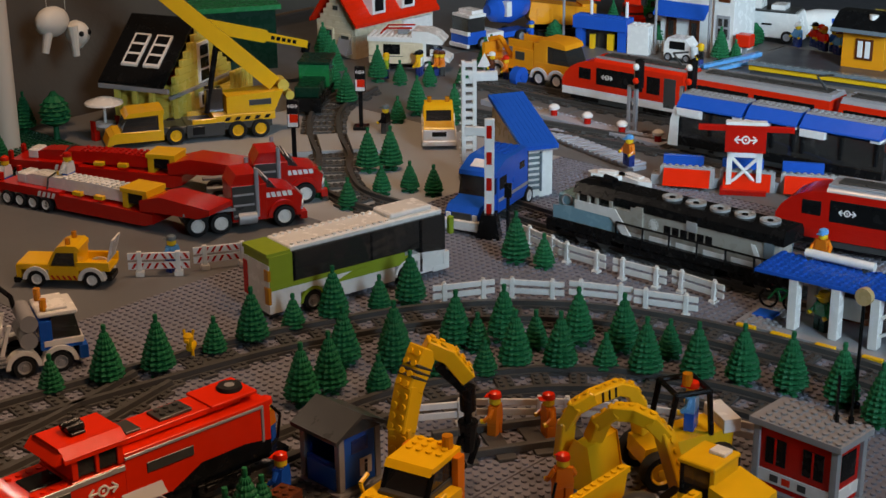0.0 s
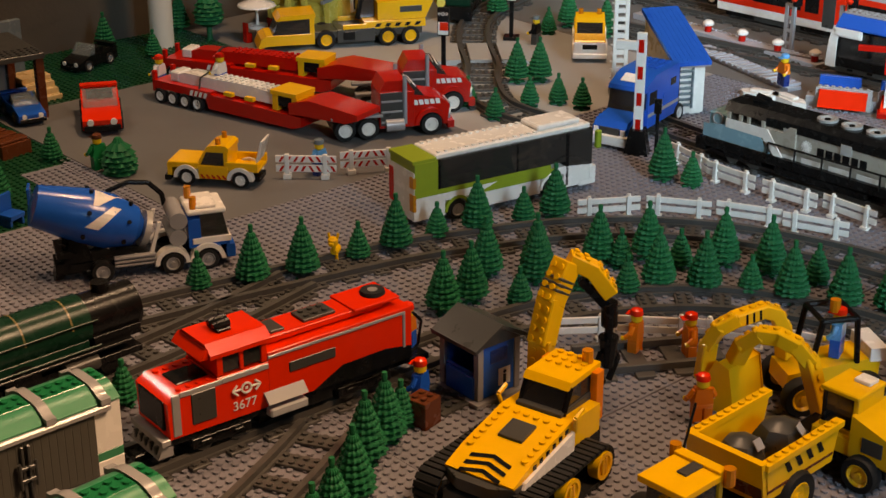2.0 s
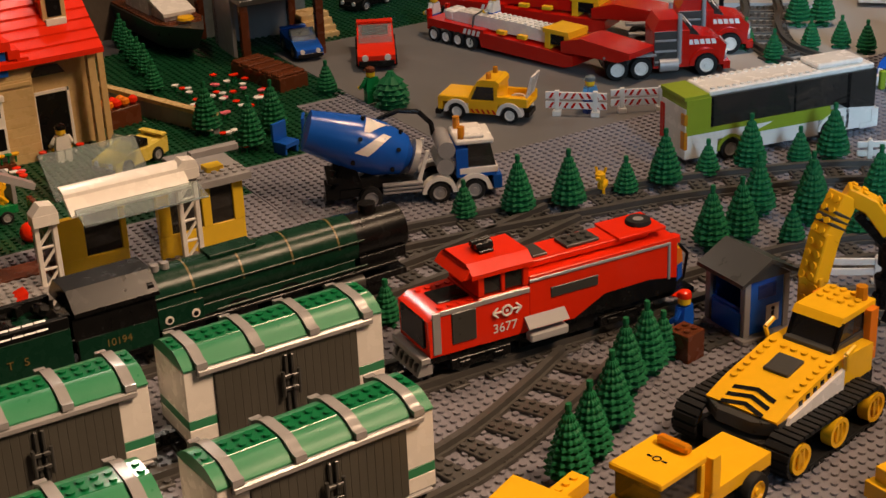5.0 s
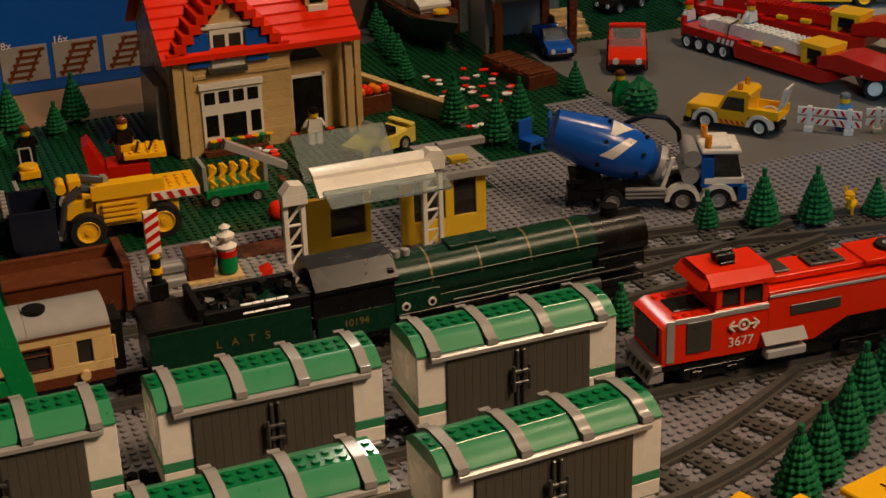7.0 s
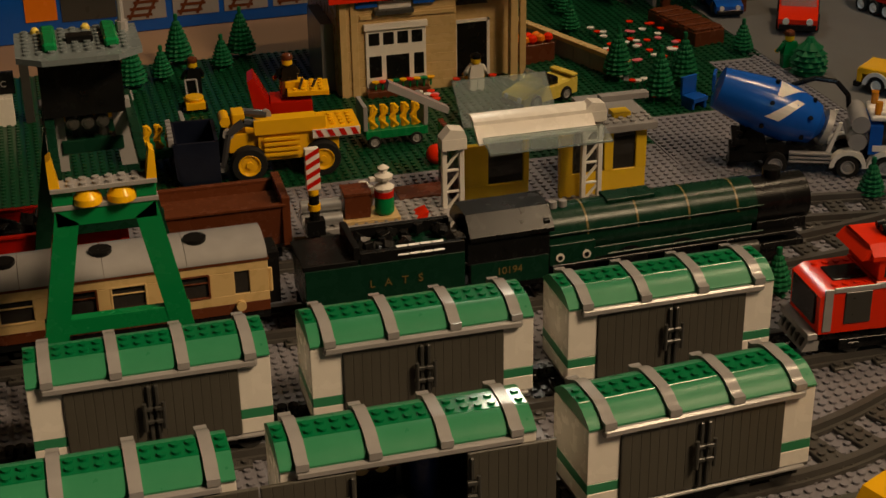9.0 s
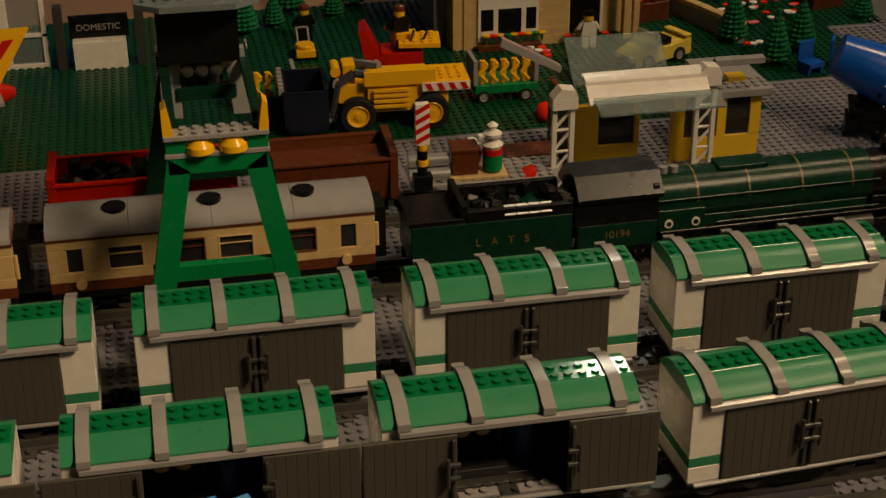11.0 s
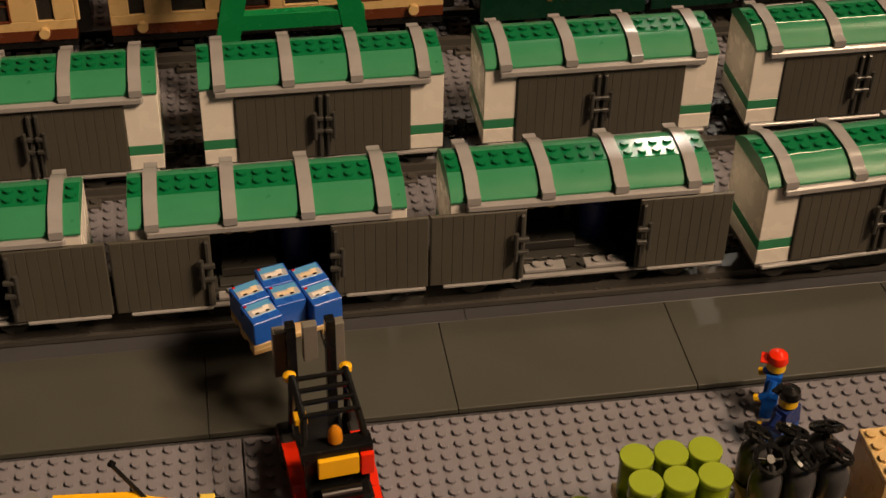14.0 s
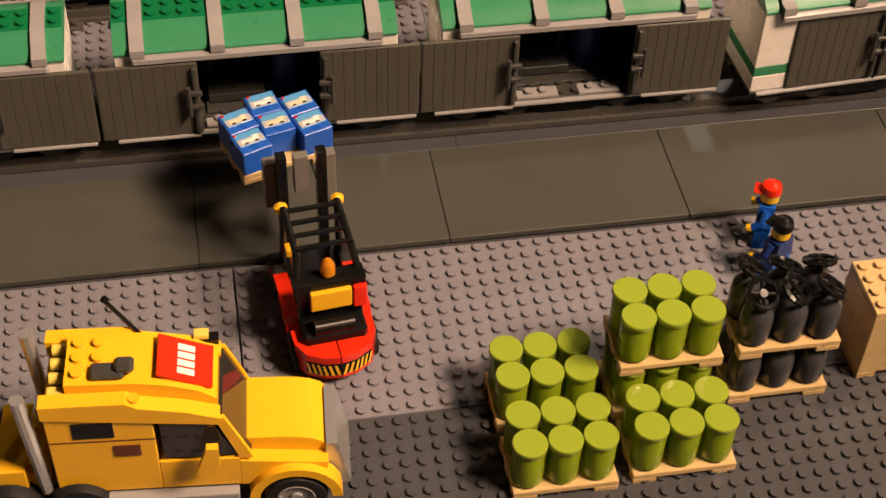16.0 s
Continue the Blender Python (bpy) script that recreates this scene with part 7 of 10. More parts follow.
ORANGE_LABEL = "toy site worker in orange with a red helmet"
figure(97.2, 15.0, 200, BRED, ORANGE, ORANGE, label=ORANGE_LABEL)
figure(100.6, 10.8, 240, BRED, ORANGE, ORANGE, label=ORANGE_LABEL)
figure(91.4, 1.6, 150, BRED, ORANGE, ORANGE, label=ORANGE_LABEL)
figure(80.5, 8.6, 90, ORANGE, ORANGE, ORANGE, label="toy site worker in orange beside the excavator")
figure(73.9, 21.2, 200, BRED, BLUE, BLUE, 0, label="toy worker with a red helmet holding a yellow tool")
figure(77.1, 26.8, 200, BRED, ORANGE, BLUE, 2.8, label="toy worker with a red helmet standing on the locomotive step")
figure(19.9, -2.7, 245, BRED, BLUE, BLUE, label="toy dock worker with a red cap on the grey plate")
figure(19.6, -5.9, 215, BLACK, DBLUE, BLUE, label="toy dock worker with a black cap on the grey plate")
figure(104.9, 77.6, 190, SAND, LBLUE, DBLUE, label="toy policeman standing between the striped barriers")
figure(97.4, -16.6, 190, BRED, BLUE, DBLUE, label="toy worker with a red helmet beside the digger")
figure(104.2, -3.8, 200, BRED, LBLUE, BLUE, 4.6, label="toy driver with a red cap on the wheel loader")
figure(84.2, 99.0, 180, BROWN, GREEN, GREEN, 0, label="toy figure with brown hair behind a round green bush")
figure(7.7, 112.4, 185, BROWN, BLACK, BLACK, label="toy gardener with a yellow mower on the lawn")
figure(42.4, 102.8, 180, BLACK, WHITE, WHITE, label="toy cook in white in front of the house door")
figure(141.9, 3.4, 250, YELLOW, GREEN, DGREEN, .8, label="toy passenger waiting under the blue shelter")
figure(163.2, 15.6, 270, LBLUE, ORANGE, DBLUE, label="toy railway worker with an orange vest")
figure(178.5, 58.2, 250, LBLUE, ORANGE, DBLUE, 1.6, label="toy railway worker with an orange vest on the platform")
figure(107.6, 121.0, 200, BRED, WHITE, BLUE, 1.6, label="toy worker with a red cap on the trailer")
figure(111.6, 110.4, 200, RED, WHITE, BLUE, 3.4, label="toy worker in white on the turbine blade")
for fx, fy, hat, torso in ((204.6, 128.4, BLACK, YELLOW), (207.4, 126.0, BROWN, ORANGE), (199.2, 131.8, YELLOW, LIME), (213.4, 116.8, WHITE, BROWN), (212.6, 112.6, BRED, ORANGE), (216, 108.6, YELLOW, LIME), (241.3, 130.1, BLUE, BLUE), (246.2, 90.4, YELLOW, BLACK), (217.4, 119.6, BRED, WHITE)):
    figure(fx, fy, 220, hat, torso, DBLUE, label="toy figure standing near the road vehicles")


# ---------------------------------------------------------------- goods yard in front
def pallet(x, y, z=0.0):
    t = thing("pallet", "small tan plastic toy pallet", "pallet", x, y, z, 0, "pallets")
    part("deck", Geo().box(0, 6, 0, 4, .4, .8), TAN, t)
    for k in (0.0, 1.6, 3.2):
        for rx in (0, 4.6):
            part("runner", Geo().box(rx, rx + 1.4, k, k + .8, 0, .4), TAN, t)
    return t


def lime_barrel(x, y, z):
    t = thing("lime_barrel", "transparent lime green toy barrel with a flat lid", "barrel", x, y, z, 0, "lime barrels")
    part("drum", Geo().lathe([(.7, 0), (.92, .2), (.92, 2.55), (.8, 2.75)], 18), TLIME, t)
    part("core", Geo().cyl((0, 0, .3), (0, 0, 2.6), .42, 10).lathe([(.3, .9), (.5, 1.2), (.3, 1.5)], 10), LIME, t)
    part("lid", Geo().lathe([(.96, 2.75), (.99, 2.82), (.99, 3.05), (.94, 3.12)], 20), LIME, t)
    return t


def gas_bottle(x, y, z):
    t = thing("gas_cylinder", "dark grey toy gas cylinder with a black valve wheel", "gas cylinder", x, y, z, 0, "gas cylinders")
    part("bottle", Geo().lathe([(.7, 0), (.9, .2), (.95, 1.8), (.85, 2.4), (.5, 2.9), (.3, 3.1)], 18), CYL, t)
    v = part("valve_wheel", Geo().ring((0, 0, 0), .86, .17, 16).tube([(-.8, 0, 0), (.8, 0, 0)], .12).tube([(0, -.8, 0), (0, .8, 0)], .12).cyl((0, 0, -.7), (0, 0, .15), .26, 8), BLACK, t)
    v.matrix_local = pose(0, 0, 3.6 * U, 28, 10, 0)
    return t


barrel0 = None
for px, py, pz in ((0, -20.5, 0), (0, -15.7, 0), (6.85, -20.3, 0), (6.8, -15.8, 0), (6.8, -15.8, 4.0)):
    pallet(px, py, pz)
    for i in range(3):
        for j in range(2):
            bx, by, bz = px + .95 + i * 1.98, py + 1.0 + j * 2.0, pz + .8
            if barrel0 is None:
                barrel0 = lime_barrel(bx, by, bz)
            else:
                copy_thing(barrel0, spot(bx, by, bz, 30 * (i + j)))
bottle0 = None
for pz in (0, 4.0):
    pallet(13.8, -15.6, pz)
    for i in range(3):
        for j in range(2):
            bx, by, bz = 13.8 + 1 + i * 2.0, -14.6 + j * 2.0, pz + .8
            if bottle0 is None:
                bottle0 = gas_bottle(bx, by, bz)
            elif pz > 0:
                copy_thing(bottle0, spot(bx, by, bz, 40 * (i + 2 * j)))
            else:
                copy_thing(bottle0, spot(bx, by, bz, 40 * (i + 2 * j)))
tanbox = thing("tan_crate", "tall tan toy crate with studs on its lid", "crate", 22, -14.8)
part("body", Geo().box(0, 6, 0, 4.2, .5, 5.4), TAN, tanbox)
for fx in (0, 4.8):
    part("foot", Geo().box(fx, fx + 1.2, 0, 4.2, 0, .5), TAN, tanbox)
part("lid", Geo().box(0, 6, 0, 4.2, 5.4, 5.8).studs(0, 6, 0.1, 4, 5.8), TAN, tanbox)


def forklift():
    t = thing("forklift", "red and black toy forklift with raised mast and yellow details", "toy forklift", -8.9, -5.2, 0, 96)
    for wx, r in ((2.4, 1.5), (-3.4, 1.2)):
        for s in (-1, 1):
            wheel(t, wx, s * 2.1, r, .9, DGREY)
    part("chassis", Geo().box(-4.6, 4.2, -1.6, 1.6, .7, 1.8), BLACK, t)
    tail = [(-5.9, 0), (-5.75, .9), (-5.2, 1.9), (-4.3, 2.35), (-3.2, 2.4), (-3.2, 0)]
    for s in (-1, 1):
        half = part("counterweight", Geo().prism([(p[0], s * p[1] + s * .04) for p in tail], "z", .9, 2.7), BRED, t)
        part("band", Geo().prism([(p[0] - .05, s * p[1] + s * .04) for p in tail[:3]] + [(-5.0, s * 1.85), (-5.6, s * .9), (-5.8, s * .04)], "z", 1.25, 2.15), BLACK, half)
        g = Geo()
        for k in range(6):
            q0, q1 = k / 6, k / 6 + .085
            ring = []
            for q in (q0, q1):
                for dz, shift in ((1.27, 0), (2.13, .1)):
                    u = min(q + shift, 1.0) * 2.09
                    x, y = (-5.96 + .15 * u / .9, u) if u < .9 else (-5.81 + .55 * (u - .9) / 1.19, .9 + (u - .9) * .84)
                    ring.append((x - .06, s * (y + .06), dz))
            g.put(ring, [(0, 2, 3, 1)])
        part("warning_stripe", g, YELLOW, half)
        part("fender", Geo().prism([(-3.4, 1.0), (-2.2, 2.8), (.6, 2.9), (3.6, 2.2), (4.0, 1.2), (3.2, 1.2), (1.6, 2.2), (-1.8, 1.6)], "y", s * 1.7, s * 2.55), BRED, t)
    cab = part("cage", Geo().box(-3.2, -2.6, -1.9, 1.9, 2.6, 6.2).box(-3.3, -2.2, -2.1, 2.1, 5.6, 6.4), BLACK, t)
    for s in (-1, 1):
        part("cage_post", Geo().tube([(-2.6, s * 1.8, 6.2), (-1.6, s * 1.6, 7.5), (1.9, s * 1.6, 7.6), (2.4, s * 1.8, 1.8)], .22, 8), BLACK, cab)
        part("head_lamp", Geo().lathe([(.2, 0), (.4, .15), (.4, .45), (.15, .65)], 12, (2.3, s * 1.7, 7.0)), YELLOW, cab)
    for k in range(4):
        part("roof_bar", Geo().cyl((-1.5 + k * 1.05, -1.6, 7.6), (-1.5 + k * 1.05, 1.6, 7.6), .16, 8), BLACK, cab)
    part("beacon", Geo().lathe([(.3, 6.4), (.45, 6.55), (.42, 7.2), (.28, 7.5), (.1, 7.65)], 14, (-2.7, 0, 0)), TORANGE, cab)
    part("rear_plate", Geo().box(-3.6, -3.2, -1.2, 1.2, 4.4, 5.8), YELLOW, cab)
    part("rear_light", Geo().box(-3.6, -3.2, -2.1, -1.3, 4.2, 5.8), BRED, cab)
    part("engine_hood", Geo().box(-4.6, -2.8, -1.9, 1.9, 1.9, 3.4, .2), BLACK, t)
    part("exhaust", Geo().cyl((-4.1, -1.2, 3.6), (-4.1, 1.2, 3.6), .5, 12), BLACK, t)
    part("shiny_pipe", Geo().cyl((-4.4, -1.15, 3.95), (-4.4, 1.15, 3.95), .14, 8), CHROME, t)
    part("seat", Geo().box(-1.6, .4, -1.1, 1.1, 2.4, 3.2).box(-1.8, -1.3, -1.1, 1.1, 3.2, 5.0), BLUE, t)
    part("lever", Geo().tube([(1.2, 1.2, 2.6), (1.6, 1.3, 4.6)], .18).box(1.2, 2, .9, 1.7, 4.2, 4.7), YELLOW, t)
    for s in (-1, 1):
        part("mast", Geo().box(4.0, 4.7, s * .9, s * 1.5, .4, 9.6), BLACK, t)
        part("carriage", Geo().box(4.8, 5.5, s * 1.3, s * 2.2, 5.0, 8.6), SGREY, t)
        part("fork", Geo().box(5.2, 10, s * 1.3, s * 1.8, 4.8, 5.15), DGREY, t)
    part("lift_chain", Geo().box(4.3, 4.9, -.45, .45, 6.4, 9.2), SGREY, t)


forklift()
load = spot(-10.5, 4.2, 5.15, 18)
lp = pallet(0, 0)
lp.matrix_world = load @ spot(-3, -2)
for i in range(3):
    for j in range(2):
        b = thing("blue_parcel", "small blue toy parcel with a printed lid", "parcel", 0, 0, 0, 0, "blue parcels")
        b.matrix_world = load @ spot(-2.0 + i * 2.02, -1.0 + j * 2.02 + (.9 if i == 1 else 0), .8, (4, -3, 2)[i])
        part("carton", Geo().box(-.98, .98, -.98, .98, 0, 1.75, .05), PARCEL, b)
        lid = part("printed_lid", Geo().box(-.82, .86, -.35, .86, 1.75, 1.79, .01), LBLUE, b)
        part("pale_sky_print", Geo().box(-.82, .86, -.3, .3, 1.79, 1.81, .005), LPLATE, lid)
        part("print_mark", Geo().box(-.6, .55, -.16, .16, 1.81, 1.83, .005).box(.2, .62, .16, .34, 1.81, 1.83, .005), (WHITE, CREAM)[(i + j) % 2], lid)
        for q in (-.35, .35):
            part("print_wheel", Geo().box(q - .13, q + .13, -.26, -.12, 1.82, 1.84, .005), BLACK, lid)
        part("red_corner_print", Geo().box(-.82, -.62, .68, .86, 1.79, 1.81, .005), RED, lid)


def yellow_lorry():
    t = thing("yellow_lorry", "large glossy yellow toy lorry cab with a red roof sign", "toy lorry", -24.1, -15.7, 0, -4.5)
    h = 2.5
    for wx in (-2.5, 1.2, 12.6):
        for s in (-1, 1):
            wheel(t, wx, s * 2.4, 1.7, 1.2, LGREY)
    part("chassis", Geo().box(-8, 14.5, -1.8, 1.8, 1.5, 2.6), YELLOW, t)
    bed = part("rear_bed", Geo().box(-7, -.2, -1.8, 1.8, 2.6, 3.4).studs(-7, 6, -1.5, 3, 3.4).box(-3, -1.4, -2.3, 2.3, 2.6, 4.4), YELLOW, t)
    for s in (-1, 1):
        part("side_tank", Geo().box(2, 9.6, s * 2.2, s * 3.0, 1.4, 2.4), LGREY, t)
        part("exhaust_pipe", Geo().tube([(-.5, s * 2.1, 2.6), (-.9, s * 2.2, 10.2)], .38, 10), SILVER, t)
    body = part("body", Geo().box(.2, 5.6, -h, h, 2.6, 9.0).box(5.6, 9.8, -h, h, 2.6, 4.9), YELLOW, t)
    part("seam", Geo().box(.18, 5.62, -h - .02, h + .02, 6.85, 6.95, .01), BROWN, body)
    # the crown of the roof, with lower shoulders on both sides
    roof = part("roof", Geo().prism([(1.4, 9.0), (8.9, 8.2), (8.9, 8.9), (8.0, 9.6), (6.6, 10.1), (5, 10.4), (1.4, 10.5)], "y", -1.7, 1.7), YELLOW, t)
    for s in (-1, 1):
        part("roof_shoulder", Geo().prism([(.1, 8.9), (9.0, 7.9), (9.0, 8.4), (7.4, 9.0), (5, 9.5), (4.4, 9.9), (.1, 9.9)], "y", s * 1.72, s * 2.6), YELLOW, roof)
        part("side_window", Geo().box(1.5, 3.6, s * 2.46, s * 2.55, 7.2, 8.4), BLACK, body)
        part("door_window", Geo().prism([(5.9, 5.2), (9.6, 5.2), (8.6, 7.8), (5.9, 8.0)], "y", s * 2.3, s * 2.46), SMOKE, body)
        part("side_hatch", Geo().box(3.4, 4.8, s * 2.46, s * 2.55, 5.6, 6.5), BROWN, body)
        part("door_mirror", Geo().prism([(7.6, 4.9), (8.8, 5.1), (8.8, 6.9), (8.2, 6.9)], "y", s * 3.0, s * 3.4), YELLOW, t)
    part("roof_studs", Geo().studs(1.5, 2, -1.5, 3, 10.5).stud(4.8, -2.15, 9.7), YELLOW, roof)
    part("roof_vent", Geo().box(2.7, 4.4, -1.5, -.5, 10.45, 10.85, .15).box(3.9, 4.9, -1.3, -.4, 10.6, 11.2, .2), DGREY, roof)
    sign = part("roof_sign", Geo().at(7.35, 0, 9.98, 0, 24, 0).box(-1.5, 1.45, -1.35, 1.35, -.1, .1, .01), BRED, roof, "red square roof sign")
    g = Geo().at(7.35, 0, 10.1, 0, 24, 0)
    for k in range(4):
        g.box(-.42, .5, -1.0 + k * .52, -.6 + k * .52, 0, .04, .01)
    part("sign_bars", g, WHITE, sign)
    for k in range(4):
        part("rear_light", Geo().cyl((1.3, -1.4 + k * .95, 9.6), (.5, -1.4 + k * .95, 9.6), .34, 12), BYELLOW, body)
    part("rear_recess", Geo().box(.6, 1.4, -1.8, 1.8, 8.8, 9.3), BLACK, body)
    part("windscreen", Geo().prism([(9.0, 4.9), (10.4, 4.9), (9.1, 8.2), (8.4, 8.2)], "y", -2.3, 2.3), SMOKE, t)
    for s in (-1, 1):
        part("door_pillar", Geo().prism([(9.8, 4.9), (10.5, 4.9), (9.2, 8.3), (8.7, 8.3)], "y", s * 2.25, s * 2.5), YELLOW, t)
    part("bonnet", Geo().prism([(9.8, 2.6), (14.2, 2.6), (14.5, 4.1), (14.38, 4.55), (14.1, 4.9), (13.6, 5.18), (12.9, 5.36), (12, 5.46), (9.8, 5.5)], "y", -1.7, 2.4), YELLOW, t)
    part("bonnet_side", Geo().prism([(9.8, 2.6), (14.2, 2.6), (14.4, 4.1), (9.8, 4.6)], "y", -2.5, -1.6), YELLOW, t)
    for s in (-1, 1):
        part("fender", Geo().prism([(12.6 + 2.5 * math.cos(a), 1.7 + 2.5 * math.sin(a)) for a in np.linspace(0, math.pi, 12)] + [(12.6 + 1.95 * math.cos(a), 1.7 + 1.95 * math.sin(a)) for a in np.linspace(math.pi, 0, 12)], "y", s * 2.0, s * 3.0), YELLOW, t)
    part("grille", Geo().prism([(14.2, 1.4), (15.6, 1.4), (14.9, 4.9), (14.3, 4.9)], "y", -1.9, 2.1), SILVER, t)
    part("far_lamp", Geo().box(7.6, 8.9, 2.3, 2.9, 8.4, 8.9), BLACK, roof)
    part("far_lamp_cap", Geo().box(7.6, 8.4, 2.3, 2.9, 8.9, 9.2), BYELLOW, roof)
    part("antenna", Geo().cyl((4.9, 2.3, 9.6), (3.3, 2.9, 11.6), .12, 6).lathe([(.1, 0), (.24, .2), (.1, .4)], 8, (3.3, 2.9, 11.5)), BLACK, t)


yellow_lorry()


# ---------------------------------------------------------------- striped road barriers
def road_barrier(x, y, turn):
    t = thing("road_barrier", "white toy road barrier with slanting red stripes", "barrier", x, y, 0, turn, "road barriers")
    for z in (.95, 2.25):
        rail = part("board", Geo().box(-4, 4, -.14, .14, z, z + .95, .05), WHITE, t)
        g = Geo()
        for k in range(4):
            for d, off in ((1, -3.6), (-1, 3.6)):
                a = off + d * k * .95
                g.prism([(a, z + .1), (a + .35, z + .1), (a + .35 + d * .45, z + .85), (a + d * .45, z + .85)], "y", -.18, .18)
        part("red_stripe", g, RED, rail)
    for px in (-2.5, 2.5):
        part("post", Geo().box(px - .3, px + .3, -.25, .25, .3, 3.4).box(px - .55, px + .55, -.5, .5, 0, .7), WHITE, t)


road_barrier(102.6, 77.5, -44)
road_barrier(110.2, 73.6, -30)
duck = Geo()
for qx in (-.55, .55):
    for qy in (-.3, .3):
        duck.cyl((qx, qy, 0), (qx, qy, 1.0), .2, 8)
duck.lathe([(.2, -.9), (.5, -.7), (.55, .4), (.35, .8)], 12, (0, 0, 1.3), "x").cyl((.6, 0, 1.4), (.8, 0, 2.4), .3, 8).lathe([(.15, 2.1), (.6, 2.3), (.62, 2.9), (.3, 3.2)], 12, (.8, 0, 0)).box(1.2, 1.7, -.25, .25, 2.3, 2.7)
for qy in (-.45, .45):
    duck.cyl((.7, qy, 3.0), (.6, qy * 1.3, 3.6), .16, 6)
solid("yellow_animal", duck, YELLOW, "small yellow plastic toy animal by the track", "toy animal", 88.9, 53.6, .1, 215)
solid("brown_plate", Geo().box(-2.6, 2.6, -1.6, 1.6, 0, .4).studs(-2.5, 5, -1.5, 3, .4), TRACK, "dark brown studded plate beside the rails", "plate", 90.2, 50.6, 0, -14)


# ---------------------------------------------------------------- farm house and garden
def farm_house():
    t = thing("farm_house", "tan brick-built toy house with red roof and blue shutters", "toy house", 25.2, 105, 0, 0)
    front = part("front_gable", Geo().prism([(2.2, 13.2), (12.4, 13.2), (7.3, 19.6)], "y", 0, .9), TAN, t)
    for k in range(11):
        part("wall_course", Geo().box(.6, 15.2, 0, .9, k * 1.2, k * 1.2 + 1.18, .04), TAN, front)
    for x in (.2, 1.6):
        part("quoin", Geo().box(x, x + .9, -.25, .6, 0, 13), TAN, t)
    part("cornice", Geo().box(2.8, 15, -.3, .2, 10.0, 10.5), TAN, front)
    part("side_wall", Geo().box(0, .8, .6, 20, 0, 13.2).prism([(.6, 13.2), (20, 13.2), (10, 21)], "x", 0, .8), TAN, t)
    part("recess_wall", Geo().box(15.2, 23, 2.6, 3.4, 0, 13.2).box(14.8, 15.4, .4, 3.2, 0, 13.2), TAN, t)
    part("back_wall", Geo().box(0, 24, 19.4, 20, 0, 13.2).box(23.2, 24, 3, 20, 0, 13.2), TAN, t)
    part("porch_post", Geo().box(22.4, 23.4, -.4, .6, 0, 13.2), TAN, t)
    part("chimney", Geo().box(-1.6, 0, 3, 12, 0, 9), LGREY, t)
    for z0 in range(9):
        y0 = -1.2 + z0 * 1.28
        part("roof_course", Geo().prism([(y0, 12.6 + z0 * 1.02), (y0 + 1.5, 13.8 + z0 * 1.02), (y0 + 1.5, 14.2 + z0 * 1.02), (y0, 13.3 + z0 * 1.02)], "x", -1.2, 24.4), BRED, t)
    part("roof_back", Geo().prism([(20.8, 12.8), (10.2, 22.6), (10.2, 23.2), (20.8, 13.4)], "x", -1.2, 24.4), BRED, t)
    for s in (-1, 1):
        for k in range(7):
            xx = 7.3 + s * (7.0 - k * 1.0)
            part("roof_brick", Geo().box(xx - .75, xx + .75, -1.1, .9 + k * 1.2, 12.6 + k * 1.12, 13.8 + k * 1.12, .05), BRED, t)
    w = part("ground_window", Geo().box(3.4, 11.2, -.3, .1, 1.0, 9.2), WHITE, front)
    part("lintel", Geo().box(3.2, 11.4, -.6, .2, 8.6, 9.4), WHITE, w)
    for k in range(4):
        part("pane", Geo().box(3.8 + k * 1.85, 5.2 + k * 1.85, -.36, -.2, 6.6, 8.2), BLACK, w)
    part("pane", Geo().box(6.0, 9.0, -.36, -.2, 1.8, 5.2), BLACK, w)
    part("pane", Geo().box(3.8, 5.4, -.36, -.2, 2.4, 5.2), BLACK, w)
    part("pane", Geo().box(9.6, 10.9, -.36, -.2, 2.4, 5.2), BLACK, w)
    u = part("upper_window", Geo().box(5.2, 9.4, -.3, .1, 11.2, 16.2), WHITE, front)
    for k in (0, 1):
        part("pane", Geo().box(5.6 + k * 2, 7.1 + k * 2, -.36, -.2, 12.2, 15.4), SMOKE, u)
    part("sill", Geo().box(4.6, 9.6, -.9, .1, 10.6, 11.2), DGREY, u)
    part("top_rail", Geo().box(4.2, 10.4, -.5, .1, 16.2, 16.8), WHITE, u)
    for x in (2.2, 9.6):
        part("shutter", Geo().box(x, x + 2.8, -.6, -.2, 11.6, 15.8), BLUE, front)
    d = part("door_opening", Geo().box(16, 20, 2.3, 2.65, .4, 7.6), BLACK, t)
    part("door_frame", Geo().box(15.6, 16, 2.2, 2.7, .4, 8).box(20, 20.4, 2.2, 2.7, .4, 8).box(15.6, 20.4, 2.2, 2.7, 7.6, 8), WHITE, d)
    part("fan_light", Geo().prism([(15.8, 10), (20.2, 10), (19.4, 11.2), (16.6, 11.2)], "y", 2.3, 2.7), DGREY, t)
    part("flower_box", Geo().box(3.2, 11.4, -1.6, -.4, 0, .9), BROWN, t)
    part("dormer", Geo().box(18.6, 21.6, 3, 6, 16, 20.4), TAN, t)
    part("dormer_window", Geo().box(19.2, 21, 2.8, 3.1, 17, 19.6), BLACK, t)
    part("dormer_sill", Geo().box(18.8, 21.4, 2.4, 3.1, 16, 16.8), WHITE, t)


farm_house()
random.seed(21)


